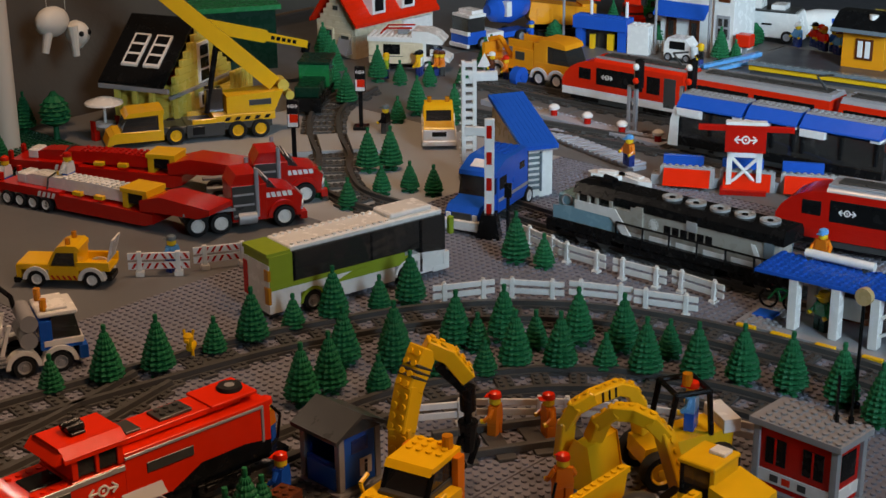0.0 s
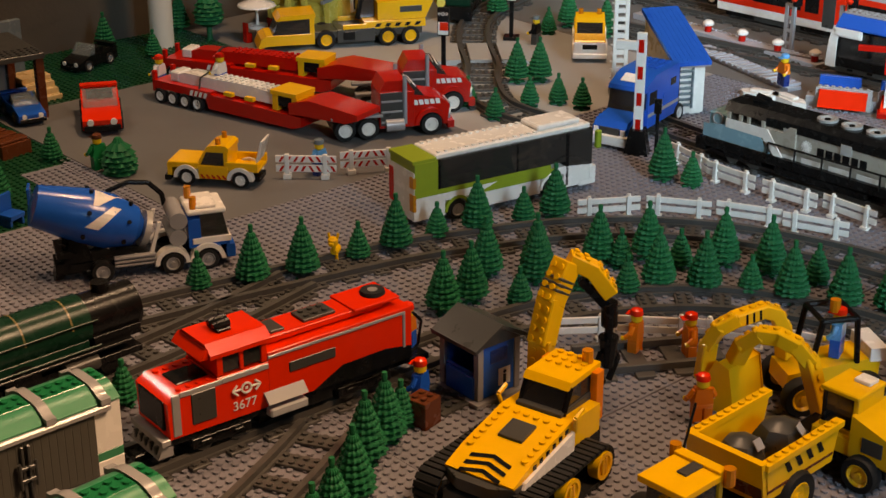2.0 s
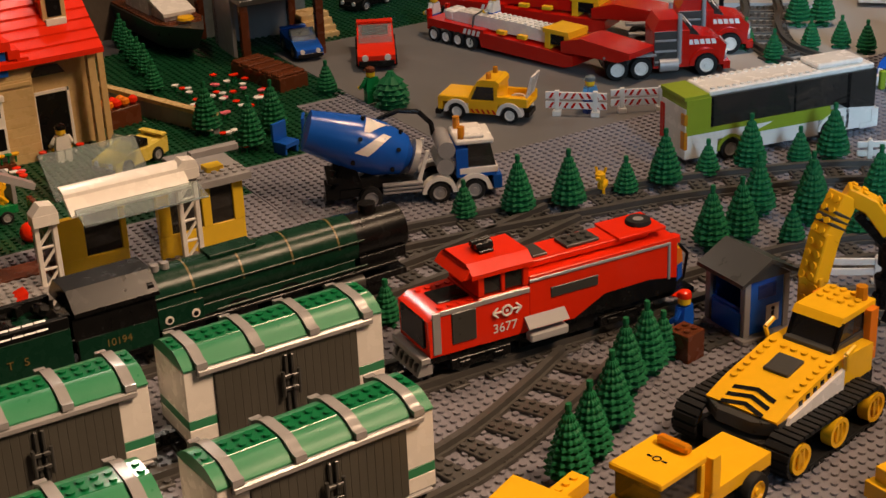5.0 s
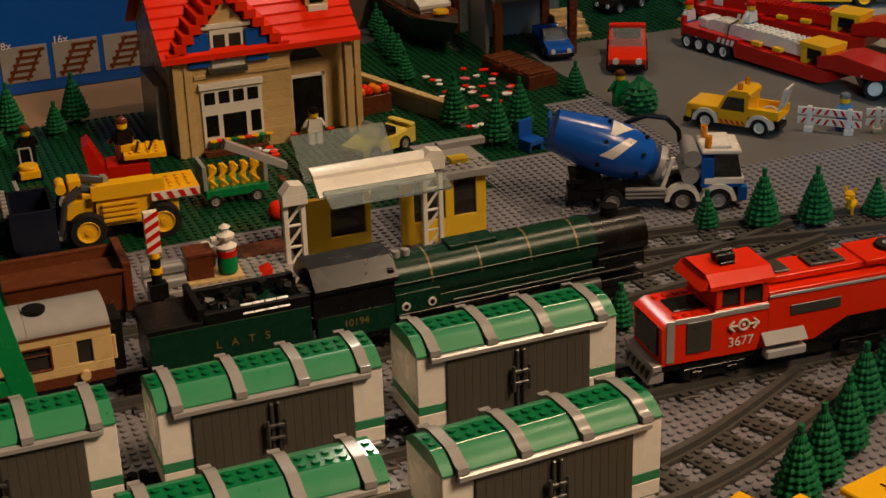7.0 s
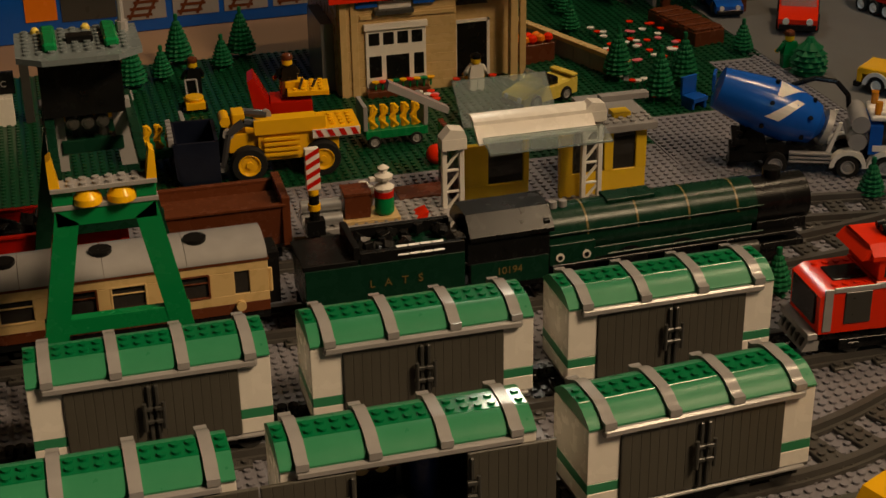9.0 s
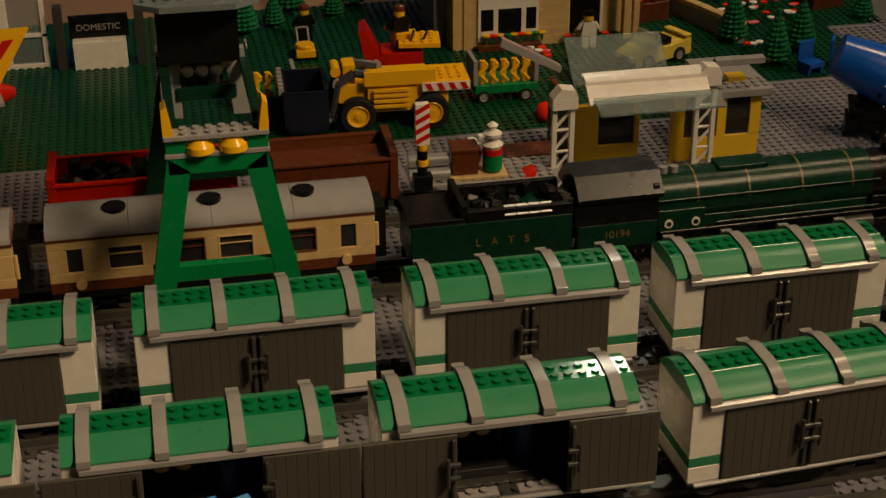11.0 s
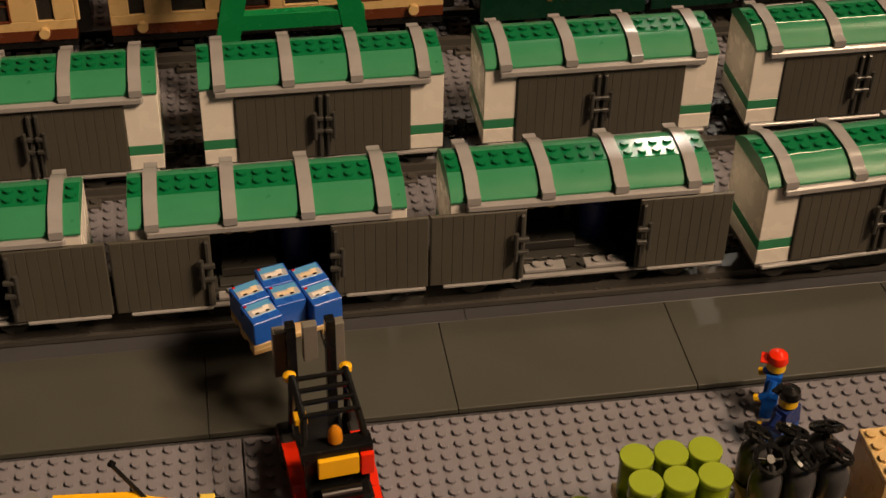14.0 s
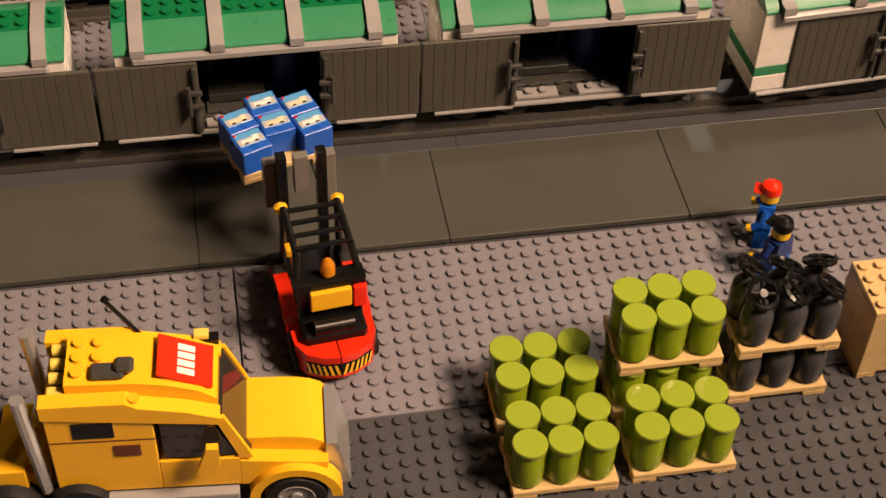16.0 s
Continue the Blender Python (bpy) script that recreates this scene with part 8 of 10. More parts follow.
def flower(x, y, mat, z=0.0):
    t = thing("flower", "small plastic toy flower on a short green stem", "toy flower", x, y, z, 0, "garden flowers")
    part("stem", Geo().cyl((0, 0, 0), (0, 0, .9), .14, 6), GREEN, t)
    part("bloom", Geo().lathe([(.15, .8), (.5, .95), (.55, 1.15), (.2, 1.25)], 8), mat, t)


flower_mats = [WHITE, BRED, WHITE, make_material("pink_plastic", (0.72, 0.16, 0.20), 0.28), BRED]
for i in range(34):
    fx, fy = 63 + random.random() * 10.5, 104 + random.random() * 17
    flower(fx, fy, flower_mats[i % 5])
for i in range(8):
    flower(60.5 + random.random() * 5, 90 + random.random() * 12, flower_mats[(i + 1) % 5])
for i in range(7):
    flower(31.5 + random.random() * 3, 91 + random.random() * 3.5, flower_mats[i % 5], 2.6)
for i in range(9):
    flower(29.6 + i * .9, 104.2, [YELLOW, BRED, YELLOW, GREEN][i % 4], .9)
for i in range(4):
    flower(40.2 + i * 1.6, 104.0, [BRED, YELLOW, YELLOW, BRED][i % 4], .3)
wall = thing("garden_wall", "low light grey toy garden wall beside the house", "garden wall", 50.5, 132, 0, -70.5)
for k in range(10):
    part("brick", Geo().box(k * 3.4, k * 3.4 + 3.36, -.5, .5, 0, 2.3, .06), LGREY, wall)
part("coping", Geo().box(0, 34, -.6, .6, 2.3, 2.9), TAN, wall)
porch = thing("stair_roof", "tan slanting rail beside the farm house", "rail", 49.6, 105.6, 0, 84)
part("rail", Geo().prism([(0, 12.4), (20, 3.0), (20, 4.0), (0, 13.4)], "y", -.5, .5), TAN, porch)
part("post", Geo().box(0, .8, -.4, .4, 0, 12.6).box(19, 19.8, -.4, .4, 0, 3.2), TAN, porch)
cart = thing("fruit_stall", "brown toy stall with red and orange fruit", "toy stall", 53.2, 112, 0, 10)
part("bench", Geo().box(-2.4, 2.4, -1.6, 1.6, 0, 2.6), BROWN, cart)
for i in range(7):
    part("fruit", Geo().lathe([(.3, 2.6), (.65, 3.0), (.6, 3.5), (.2, 3.8)], 10, (-1.8 + (i % 4) * 1.2, -.8 + (i // 4) * 1.2, 0)), BRED if i % 2 else ORANGE, cart)


def sports_car(x, y, turn, mat, label, name="sports_car"):
    t = thing(name, label, "toy car", x, y, 0, turn, "toy cars")
    for wx in (-2.6, 2.6):
        for s in (-1, 1):
            wheel(t, wx, s * 1.8, .95, .8, LGREY)
    part("body", Geo().prism([(-4.6, .7), (4.6, .7), (4.6, 1.7), (1.8, 2.5), (-1.4, 2.3), (-4.6, 2.7)], "y", -2, 2), mat, t)
    part("windscreen", Geo().prism([(.6, 2.4), (2.2, 2.3), (.8, 4.0), (.5, 4.0)], "y", -1.8, 1.8), CLEAR, t)
    part("seat", Geo().box(-1.8, .2, -1.4, 1.4, 2.2, 3.2), BLACK, t)
    part("bumper", Geo().box(4.4, 4.9, -1.9, 1.9, .6, 1.2), BLACK, t)
    for q in (-1.2, 1.2):
        part("head_lamp", Geo().cyl((4.5, q, 1.5), (4.75, q, 1.5), .35, 10), WHITE, t)
    part("rear_wing", Geo().box(-4.6, -3.6, -2, 2, 2.9, 3.2).box(-4.2, -3.9, -1.4, -1, 2.5, 2.9).box(-4.2, -3.9, 1, 1.4, 2.5, 2.9), mat, t)
    return t


sports_car(48.8, 96.4, 205, BYELLOW, "pale yellow open toy sports car by the garden wall")
red_car = sports_car(94.4, 116, -118, BRED, "red toy car parked on the grey road plate")
red_car.matrix_world = spot(94.4, 116, 0, -118) @ Matrix.Diagonal((1.35, 1.35, 1.35, 1))
sports_car(87, 125.6, -100, BLUE, "blue toy car under the carport roof")
sports_car(107.6, 142.6, -160, BLACK, "black toy car on the green plate")
shed = thing("carport", "brown and grey toy carport with a flat dark roof", "toy shelter", 84.6, 128.6, 0, -6)
part("roof", Geo().box(-7, 6, -5, 9, 9, 9.8).studs(-7, 13, -5, 4, 9.8), DGREY, shed)
for x, y in ((-6.4, -4.2), (5.2, -4.2), (-6.4, 8), (5.2, 8)):
    part("post", Geo().box(x - .6, x + .6, y - .6, y + .6, 0, 9), BROWN, shed)
part("back_wall", Geo().box(-7, 6, 8.4, 9, 0, 9).box(-7, -6.4, 0, 9, 0, 9), LGREY, shed)
step = thing("tan_steps", "tan toy steps beside the carport", "steps", 93.4, 130)
for k in range(4):
    part("step", Geo().box(-2.4, 2.4, k * 1.1, k * 1.1 + 4, 0, .8 + k * .8), TAN, step)
soil = thing("raised_bed", "dark brown toy raised garden bed", "garden bed", 77.2, 116.4, 0, -80)
part("bed", Geo().box(-6, 6, -2.4, 2.4, 0, 2), BROWN, soil)
for k in range(5):
    part("ridge", Geo().box(-5.8 + k * 2.4, -4 + k * 2.4, -2.3, 2.3, 2, 2.4, .15), BROWN, soil)
boat = thing("motor_boat", "grey toy motor boat with a white cabin roof and yellow ring", "toy boat", 72.6, 146, 0, -88)
part("hull", Geo().prism([(-12, 0), (8, 0), (15, 1.6), (8, 3.2), (-12, 3.2)], "z", 0, .1).put([(-12, -3, 1), (8, -2.4, 1), (14, 0, 1.8), (8, 2.4, 1), (-12, 3, 1), (-12, -4, 4.6), (8, -4, 4.8), (17, 0, 5.4), (8, 4, 4.8), (-12, 4, 4.6)], [(0, 1, 6, 5), (1, 2, 7, 6), (2, 3, 8, 7), (3, 4, 9, 8), (4, 0, 5, 9), (4, 3, 2, 1, 0), (5, 6, 7, 8, 9)]), DGREY, boat)
part("cradle", Geo().box(-8, -6, -2, 2, 0, 1.2).box(4, 6, -2, 2, 0, 1.2), BLACK, boat)
part("deck", Geo().prism([(-11.8, -3.8), (8, -3.8), (16, 0), (8, 3.8), (-11.8, 3.8)], "z", 4.7, 5.0), BROWN, boat)
part("cabin", Geo().box(-6, 3, -2.6, 2.6, 5, 7.6).box(3, 8, -2.2, 2.2, 5, 6.2), WHITE, boat)
part("roof_slope", Geo().prism([(2.4, 7.4), (8.6, 5.8), (8.6, 6.3), (2.4, 8.0)], "y", -2.6, 2.6).studs(-5.5, 8, -2, 4, 7.6), WHITE, boat)
part("life_ring", Geo().ring((-2, 4.4, 6.4), 1.6, .6, 16, "y"), YELLOW, boat)
part("dinghy", Geo().lathe([(.6, 5.4), (1.3, 5.6), (1.2, 6.0), (.5, 6.1)], 14, (10.6, 0, 0)), YELLOW, boat)
hut2 = thing("boat_house", "grey toy shed wall beyond the boat", "toy shed", 84, 142, 0, 0)
part("wall", Geo().box(-6, 12, 0, 1, 0, 10), SAND, hut2)
part("wall_post", Geo().box(-6.4, -5.4, -.4, 1, 0, 10.4), BROWN, hut2)
def round_bush(x, y, r, stem, label):
    """Leaf whorls stacked into a dome, each with an uneven rim."""
    t = thing("round_bush", label, "toy bush", x, y)
    part("stem", Geo().lathe([(.7, 0), (.5, .3), (.4, stem + r)], 10), PINE, t)
    for i in range(7):
        k = i / 6
        zr = stem + .2 + k * r * 1.5
        ro = r * math.sqrt(max(.06, 1 - (k * 1.02 - .28) ** 2 / .62))
        n = 20
        rim, top, low = [], [], []
        for j in range(n):
            a = 2 * math.pi * j / n + i * .4
            w = ro * (1.0 if j % 2 else .84) * (1 + .06 * math.sin(j * 5.1 + i))
            rim.append((w * math.cos(a), w * math.sin(a), zr + (.12 if j % 2 else 0)))
            top.append((ro * .45 * math.cos(a), ro * .45 * math.sin(a), zr + r * .34))
            low.append((ro * .5 * math.cos(a), ro * .5 * math.sin(a), zr - r * .2))
        f = []
        for j in range(n):
            q = (j + 1) % n
            f += [(n + j, n + q, q, j), (2 * n + j, 2 * n + q, n + q, n + j)]
        f += [tuple(range(n)), tuple(range(2 * n, 3 * n))[::-1]]
        part("leaf_whorl", Geo().put(top + rim + low, f), PINE, t)
    return t


round_bush(85.4, 95.6, 2.6, 0, "round ridged green plastic toy bush")
round_bush(131, 143, 2.8, 3, "round green plastic toy tree crown on a stem")
for k, (bx, by) in enumerate(((66.2, 88.6), (70.4, 89.4))):
    c = thing("blue_chair", "blue plastic toy garden chair", "toy chair", bx, by, 0, 20 + 40 * k, "garden chairs")
    part("seat", Geo().box(-1.2, 1.2, -1.2, 1.2, 1, 1.6), BLUE, c)
    part("backrest", Geo().box(-1.2, 1.2, .9, 1.3, 1.6, 3.8), BLUE, c)
    for lx in (-1, 1):
        part("leg", Geo().box(lx - .2, lx + .2, -1, 1, 0, 1), BLUE, c)
mower = thing("lawn_mower", "small yellow toy lawn mower on the green plate", "toy mower", 7.0, 106.4)
part("deck", Geo().box(-1.2, 1.2, -1.4, 1.4, .5, 1.4).lathe([(1.1, 1.4), (1.2, 1.7), (1.1, 1.9)], 14), YELLOW, mower)
for lx in (-1.3, 1.3):
    part("wheel", Geo().cyl((lx - .2, -.8, .5), (lx + .2, -.8, .5), .5, 12).cyl((lx - .2, .8, .5), (lx + .2, .8, .5), .5, 12), BLACK, mower)
part("handle", Geo().tube([(-.7, 1.2, 1.2), (-.7, 3, 3), (.7, 3, 3), (.7, 1.2, 1.2)], .14), LGREY, mower)


# ---------------------------------------------------------------- workshop canopy and machines behind the steam engine
def canopy():
    t = thing("platform_canopy", "white curved toy canopy on lattice posts over a yellow kiosk", "toy shelter", 0, 0, 0)
    for x, y, z0 in ((27.6, 61.5, 0), (43.6, 64.6, 0)):
        g = Geo()
        for s in (-.9, .9):
            g.box(x + s - .25, x + s + .25, y - .3, y + .3, z0, 9.6)
        for k in range(4):
            zz = z0 + .4 + k * 2.3
            g.tube([(x - .9, y, zz), (x + .9, y, zz + 2.1)], .16).tube([(x - .9, y, zz + 2.2), (x + .9, y, zz + 2.2)], .16)
        part("lattice_post", g, WHITE, t)
        part("post_head", Geo().box(x - 1.3, x + 1.3, y - .8, y + .8, 9.6, 10.8).prism([(x - 1.3, 10.8), (x + 1.3, 10.8), (x + 1.0, 11.6), (x - .4, 11.8)], "y", y - .8, y + .8), WHITE, t)
    prof = [(61.9, 9.5), (62.1, 9.5), (63.6, 10.7), (63.75, 10.72), (63.8, 11.1), (64.6, 11.45), (65.4, 11.5), (65.4, 11.2), (64.7, 10.95), (64.1, 10.5), (62.5, 9.3), (61.9, 9.3)]
    part("roof", Geo().prism(prof, "x", 30.5, 43.2), WHITE, t)
    part("glass_awning", Geo().prism([(59.6, 9.0), (62.4, 9.7), (62.4, 9.9), (59.6, 9.2)], "x", 31, 44), CLEAR, t)
    part("side_beam", Geo().prism([(22, 15), (28.2, 11.8), (28.4, 12.4), (22.2, 15.8)], "y", 65.2, 66.4), LGREY, t)
    part("side_beam", Geo().box(45, 50.4, 66, 67, 10.8, 11.5), LGREY, t)
    k = thing("yellow_kiosk", "yellow toy kiosk with dark windows behind the canopy", "toy kiosk", 0, 0, 0)
    part("low_wall", Geo().box(30, 37.5, 67.0, 67.6, 0, 2.6), LYELLOW, k)
    part("low_wall", Geo().box(41, 50.8, 67.0, 67.6, 0, 2.6), LYELLOW, k)
    for a, b in ((30, 33), (36.9, 37.5), (41, 42.4), (46, 47), (49.6, 50.8)):
        part("wall_post", Geo().box(a, b, 66.9, 67.7, 2.6, 7.2), LYELLOW, k)
    for q in (30, 50):
        part("side_wall", Geo().box(q, q + .6, 67.7, 76, 0, 7.2), BROWN, k)
    for a, b in ((33, 36.9), (42.4, 46), (47, 49.6)):
        part("window", Geo().box(a, b, 67.2, 67.35, 2.6, 7.2), SMOKE, k)
    part("flat_roof", Geo().box(45.4, 51.6, 66, 76, 7.2, 8.0).studs(45.6, 6, 66.4, 3, 8.0), LGREY, k)
    part("yellow_tile", Geo().box(47.4, 49.4, 68.2, 69.8, 8.0, 8.6), LYELLOW, k)
    s = solid("clear_screen", Geo().prism([(82.0, .1), (87.0, 4.4), (87.2, 4.2), (82.3, 0)], "x", 37.0, 49.0), CLEAR, "large clear plastic toy screen leaning in the garden", "screen", 0, 8, 0)


canopy()


def telehandler():
    t = thing("telehandler", "yellow toy telehandler with a striped counterweight", "toy digger", 14.3, 84.4, 0, 177)
    for wx in (-4, 4.2):
        for s in (-1, 1):
            wheel(t, wx, s * 2.7, 2.05, 1.4, YELLOW)
    part("body", Geo().box(-6, 3, -2.2, 2.2, 2, 4.8).box(-8.4, -3, -2.8, 2.8, 4.4, 5.4).studs(-8, 5, -2, 4, 5.4), YELLOW, t)
    part("engine_rail", Geo().box(-4, 3, -2.3, 2.3, 4.8, 5.8, .15), YELLOW, t)
    part("side_board", Geo().box(-4.6, 3.4, 2.2, 2.6, 5.2, 6.9), YELLOW, t)
    for k in range(4):
        part("louvre", Geo().box(-1.6, 2.4, 2.5, 2.75, 2.6 + k * .62, 3.0 + k * .62), YELLOW, t)
    g = Geo()
    for k in range(4):
        g.prism([(-8.2 + k * 1.3, 4.5), (-7.6 + k * 1.3, 4.5), (-7.2 + k * 1.3, 5.3), (-7.8 + k * 1.3, 5.3)], "y", 2.8, 2.9)
    part("white_board", Geo().box(-8.3, -3, 2.78, 2.84, 4.4, 5.4), WHITE, t)
    part("warning_stripe", g, RED, t)
    for q in (-2.0, 1.5):
        arm = part("arm", Geo().tube([(1.6, q + .25, 6.0), (4.4, q + .25, 6.6), (6.2, q + .25, 5.4)], .5, 8).tube([(6.2, q + .25, 5.4), (7.0, q + .25, 1.6)], .42, 8), CYL, t)
        for ax, az in ((1.6, 6.0), (6.2, 5.4), (7.0, 1.6)):
            part("arm_joint", Geo().cyl((ax, q, az), (ax, q + .5, az), .62, 14), LGREY, arm)
    part("front_mount", Geo().box(3, 6.2, -1.6, 1.6, 3.0, 5.2, .1).box(4.2, 5.6, -1.2, 1.2, 5.2, 7.4, .1), YELLOW, t)
    bucket = part("bucket", Geo().prism([(7.4, .5), (11.6, .5), (12.2, 1.4), (12.4, 5.4), (11.9, 5.4), (11.6, 1.6), (7.8, 1.0), (7.8, 5.4), (7.4, 5.4)], "y", -3.6, 3.6), NAVY, t)
    for q in (-3.7, 3.3):
        part("bucket_side", Geo().prism([(7.4, .5), (11.6, .5), (12.4, 5.4), (7.4, 5.4)], "y", q, q + .4), NAVY, bucket)
    for k in range(6):
        part("bucket_tooth", Geo().box(12.2, 12.8, -3.3 + k * 1.2, -2.8 + k * 1.2, 5.0, 5.9), LGREY, bucket)
    part("joint", Geo().cyl((6.4, -1.3, 6.6), (6.4, 1.3, 6.6), .6, 12), YELLOW, t)
    p = thing("striped_post", "red and white striped toy warning post on a black foot", "post", 12.5, 56.6)
    part("foot", Geo().box(-.9, .9, -.9, .9, 0, 1.0).cyl((0, 0, 1), (0, 0, 8.6), .5, 12).box(-.9, .9, -.6, .6, 4.4, 6.0), BLACK, p)
    part("yellow_ring", Geo().cyl((0, 0, 7.0), (0, 0, 7.6), .62, 12).cyl((0, 0, 8.5), (0, 0, 9.1), .5, 12), YELLOW, p)
    board = part("board", Geo().box(-.68, .68, -.35, .35, 9.1, 13.3), WHITE, p)
    for k in range(4):
        part("red_stripe", Geo().prism([(-.67, 9.2 + k), (-.67, 9.7 + k), (.67, 10.4 + k), (.67, 9.9 + k)], "y", -.39, -.34), RED, board)


telehandler()


def pipe_truck(x, y, n, label):
    t = thing("pipe_rack", label, "toy trailer", x, y, 0, 0, "yellow pipe racks")
    part("bed", Geo().box(-1, n + 1.4, -2.2, 2.2, 1.2, 2.2), GREEN, t)
    for k in range(n):
        part("yellow_coil", Geo().cyl((k * 1.25, -1.2, 2.2), (k * 1.25, -1.2, 5.0), .34, 10).tube([(k * 1.25 + .5, -1.4, 2.4), (k * 1.25 - .4, -1.5, 3.4), (k * 1.25 + .5, -1.4, 4.4), (k * 1.25, -1.2, 5.0)], .26), YELLOW, t)
    for q in (-1.2, n + 1):
        part("end_board", Geo().box(q, q + .5, -2, 2, 2.2, 5.2), LGREY, t)
    for wx in (0, n):
        wheel(t, wx, -2, .8, .6)


pipe_truck(25.4, 89.2, 5, "green toy trailer with a row of yellow coils")
pipe_truck(-.4, 90.6, 3, "green toy trailer with three yellow coils")
def driver_seat():
    """The raised seat of the telehandler, with its driver as one plain shape beside it."""
    t = thing("red_seat_frame", "red toy seat frame with a yellow plate beside the telehandler", "toy seat", 16.6, 91.4, 0, 172)
    part("base", Geo().box(-2.6, 2.6, -2, 2, 0, 4.4), DGREY, t)
    part("back_panel", Geo().prism([(1.8, 4.4), (4.2, 4.4), (4.9, 8.6), (4.2, 9.0)], "y", -1.8, 1.8), RED, t)
    part("seat", Geo().box(-2.4, 2.4, -1.8, 1.8, 4.4, 6.0), RED, t)
    part("yellow_plate", Geo().box(-4.4, .4, -2.0, 2.0, 6.6, 7.2).studs(-4, 4, -2, 4, 7.2), YELLOW, t)
    part("control_box", Geo().box(-1.6, .6, -.8, .8, 7.2, 8.0), YELLOW, t)
    part("control_lever", Geo().tube([(-1, 1.2, 7.2), (-1.4, 1.5, 8.6)], .16).tube([(-2.4, 1.2, 7.2), (-2.9, 1.5, 8.4)], .16), CYL, t)
    figure(16.4, 91.4, 190, BROWN, BLACK, BROWN, 6.2, label="toy driver with a brown hat on the red seat")


driver_seat()


def luggage_deck():
    t = thing("luggage_wagon", "low grey toy flat wagon on the rear track", "toy wagon", 12.8, 62.4, 0, -2)
    bogie(t, 3)
    bogie(t, 11)
    part("deck", Geo().box(-.6, 15, -2.6, 2.6, 2.6, 3.2).studs(0, 14, -2.5, 5, 3.2), LGREY, t)
    c = thing("brown_chest", "brown toy chest on the flat wagon", "chest", 17.6, 61.8, 3.2, -2)
    part("box", Geo().box(-1.3, 1.3, -1.2, 1.2, .4, 2.8), BROWN, c)
    part("lid", Geo().box(-1.4, 1.4, -1.3, 1.3, 2.8, 3.2), BROWN, c)
    part("tan_plank", Geo().box(-1.6, 4.2, -1.8, 1.6, 0, .4), TAN, c)
    for q, h in ((-1, .7), (.5, .7), (-.25, 1.95)):
        solid("silver_roll", Geo().cyl((-2, q, h), (2, q, h), .7, 12), SILVER, "silver toy roll stacked on the flat wagon", "roll", 14.0, 61.8, 3.2, -2, "silver rolls")
    k = thing("red_barrel", "green and red toy barrel with white flowers on top", "barrel", 20.4, 61.2, 3.6)
    part("drum", Geo().lathe([(.8, 0), (1.0, .3), (1.0, 1.6), (.9, 2.0)], 14), GREEN, k)
    part("red_ring", Geo().cyl((0, 0, 1.9), (0, 0, 2.5), 1.0, 14), RED, k)
    part("white_top", Geo().lathe([(.9, 2.5), (1.1, 2.9), (.5, 3.3), (.45, 3.5), (.9, 3.8), (.95, 4.1), (.4, 4.4), (.35, 4.6), (.6, 4.9), (.2, 5.2)], 10).box(-1.5, -.4, -.3, .3, 3.6, 4.0), WHITE, k)
    f = thing("flower_pot", "white toy flowers in a small brown pot on the wagon", "flower pot", 19.0, 63.6, 3.2)
    part("pot", Geo().lathe([(.6, 0), (.9, 1.2), (1.0, 1.5)], 12), BROWN, f)
    for k in range(4):
        part("flower_head", Geo().lathe([(.2, 0), (.6, .25), (.5, .6), (.15, .75)], 10, (.55 * math.cos(k * 1.7), .55 * math.sin(k * 1.7), 1.6 + .5 * (k % 2))), WHITE, f)
    r = solid("red_ball", Geo().lathe([(.1, 0), (.5, .1), (.85, .4), (1.1, .8), (1.15, 1.25), (1.0, 1.7), (.7, 2.1), (.3, 2.3), (.1, 2.35)], 24), BRED, "shiny red round toy container", "container", 31.0, 80.6, 0)
    d = thing("brown_trolley", "dark brown toy trolley with a yellow bar", "toy trolley", 25.4, 66.2)
    part("body", Geo().box(-2.6, 2.6, -1.6, 1.6, .8, 3.4), BROWN, d)
    part("yellow_bar", Geo().box(-3.4, 2.4, -1.8, -1.5, 1.4, 1.9), YELLOW, d)
    q = solid("red_scoop", Geo().prism([(-1.2, 0), (.9, .4), (1.2, 1.8), (.2, 1.5)], "y", -.9, .9), BRED, "small red toy scoop on the ground", "scoop", 23.4, 60.6, 2.0)


luggage_deck()


# ---------------------------------------------------------------- things against the wall
def carton():
    t = thing("printed_carton", "large blue printed cardboard carton showing track pieces", "carton", 0, 140, 0, 2)
    part("box", Geo().box(-34, 29, 1.2, 8, 0, 17, .1), BLUE, t)
    for x0, x1 in ((1.4, 7.6), (8.6, 15.2), (16, 22.4), (23.2, 29)):
        pic = part("picture_panel", Geo().box(x0, x1, 1.05, 1.2, 1.8, 7.0, .02), LGREY, t)
        g = Geo()
        for q in (.9, 3.4):
            g.at(x0 + q, 1.0, 2.0, 0, 28, 0).box(-.2, .2, -.05, .05, 0, 5.2, .02)
        for k in range(5):
            g.at(x0 + .9 + k * .52, .98, 2.3 + k * .95, 0, 0, 0).box(-.3, 3.3, -.04, .04, 0, .42, .02)
        part("track_print", g, BROWN, pic)
    part("orange_panel", Geo().box(-12, -7.6, 1.05, 1.2, 3, 12, .02), ORANGE, t)
    part("grey_panel", Geo().box(-7.0, .6, 1.05, 1.2, 2.6, 6.2, .02), DGREY, t)
    lettering("TRACKS", 1.5, ORANGE, t, front_text(-2.6, 1.0, 7.4), "title_print", "orange printed title")
    for x, word in ((2.6, "16x"), (9.6, "8x"), (17.2, "16x")):
        lettering(word, 1.5, WHITE, t, front_text(x, 1.0, 7.3), "count_print", "white printed count")


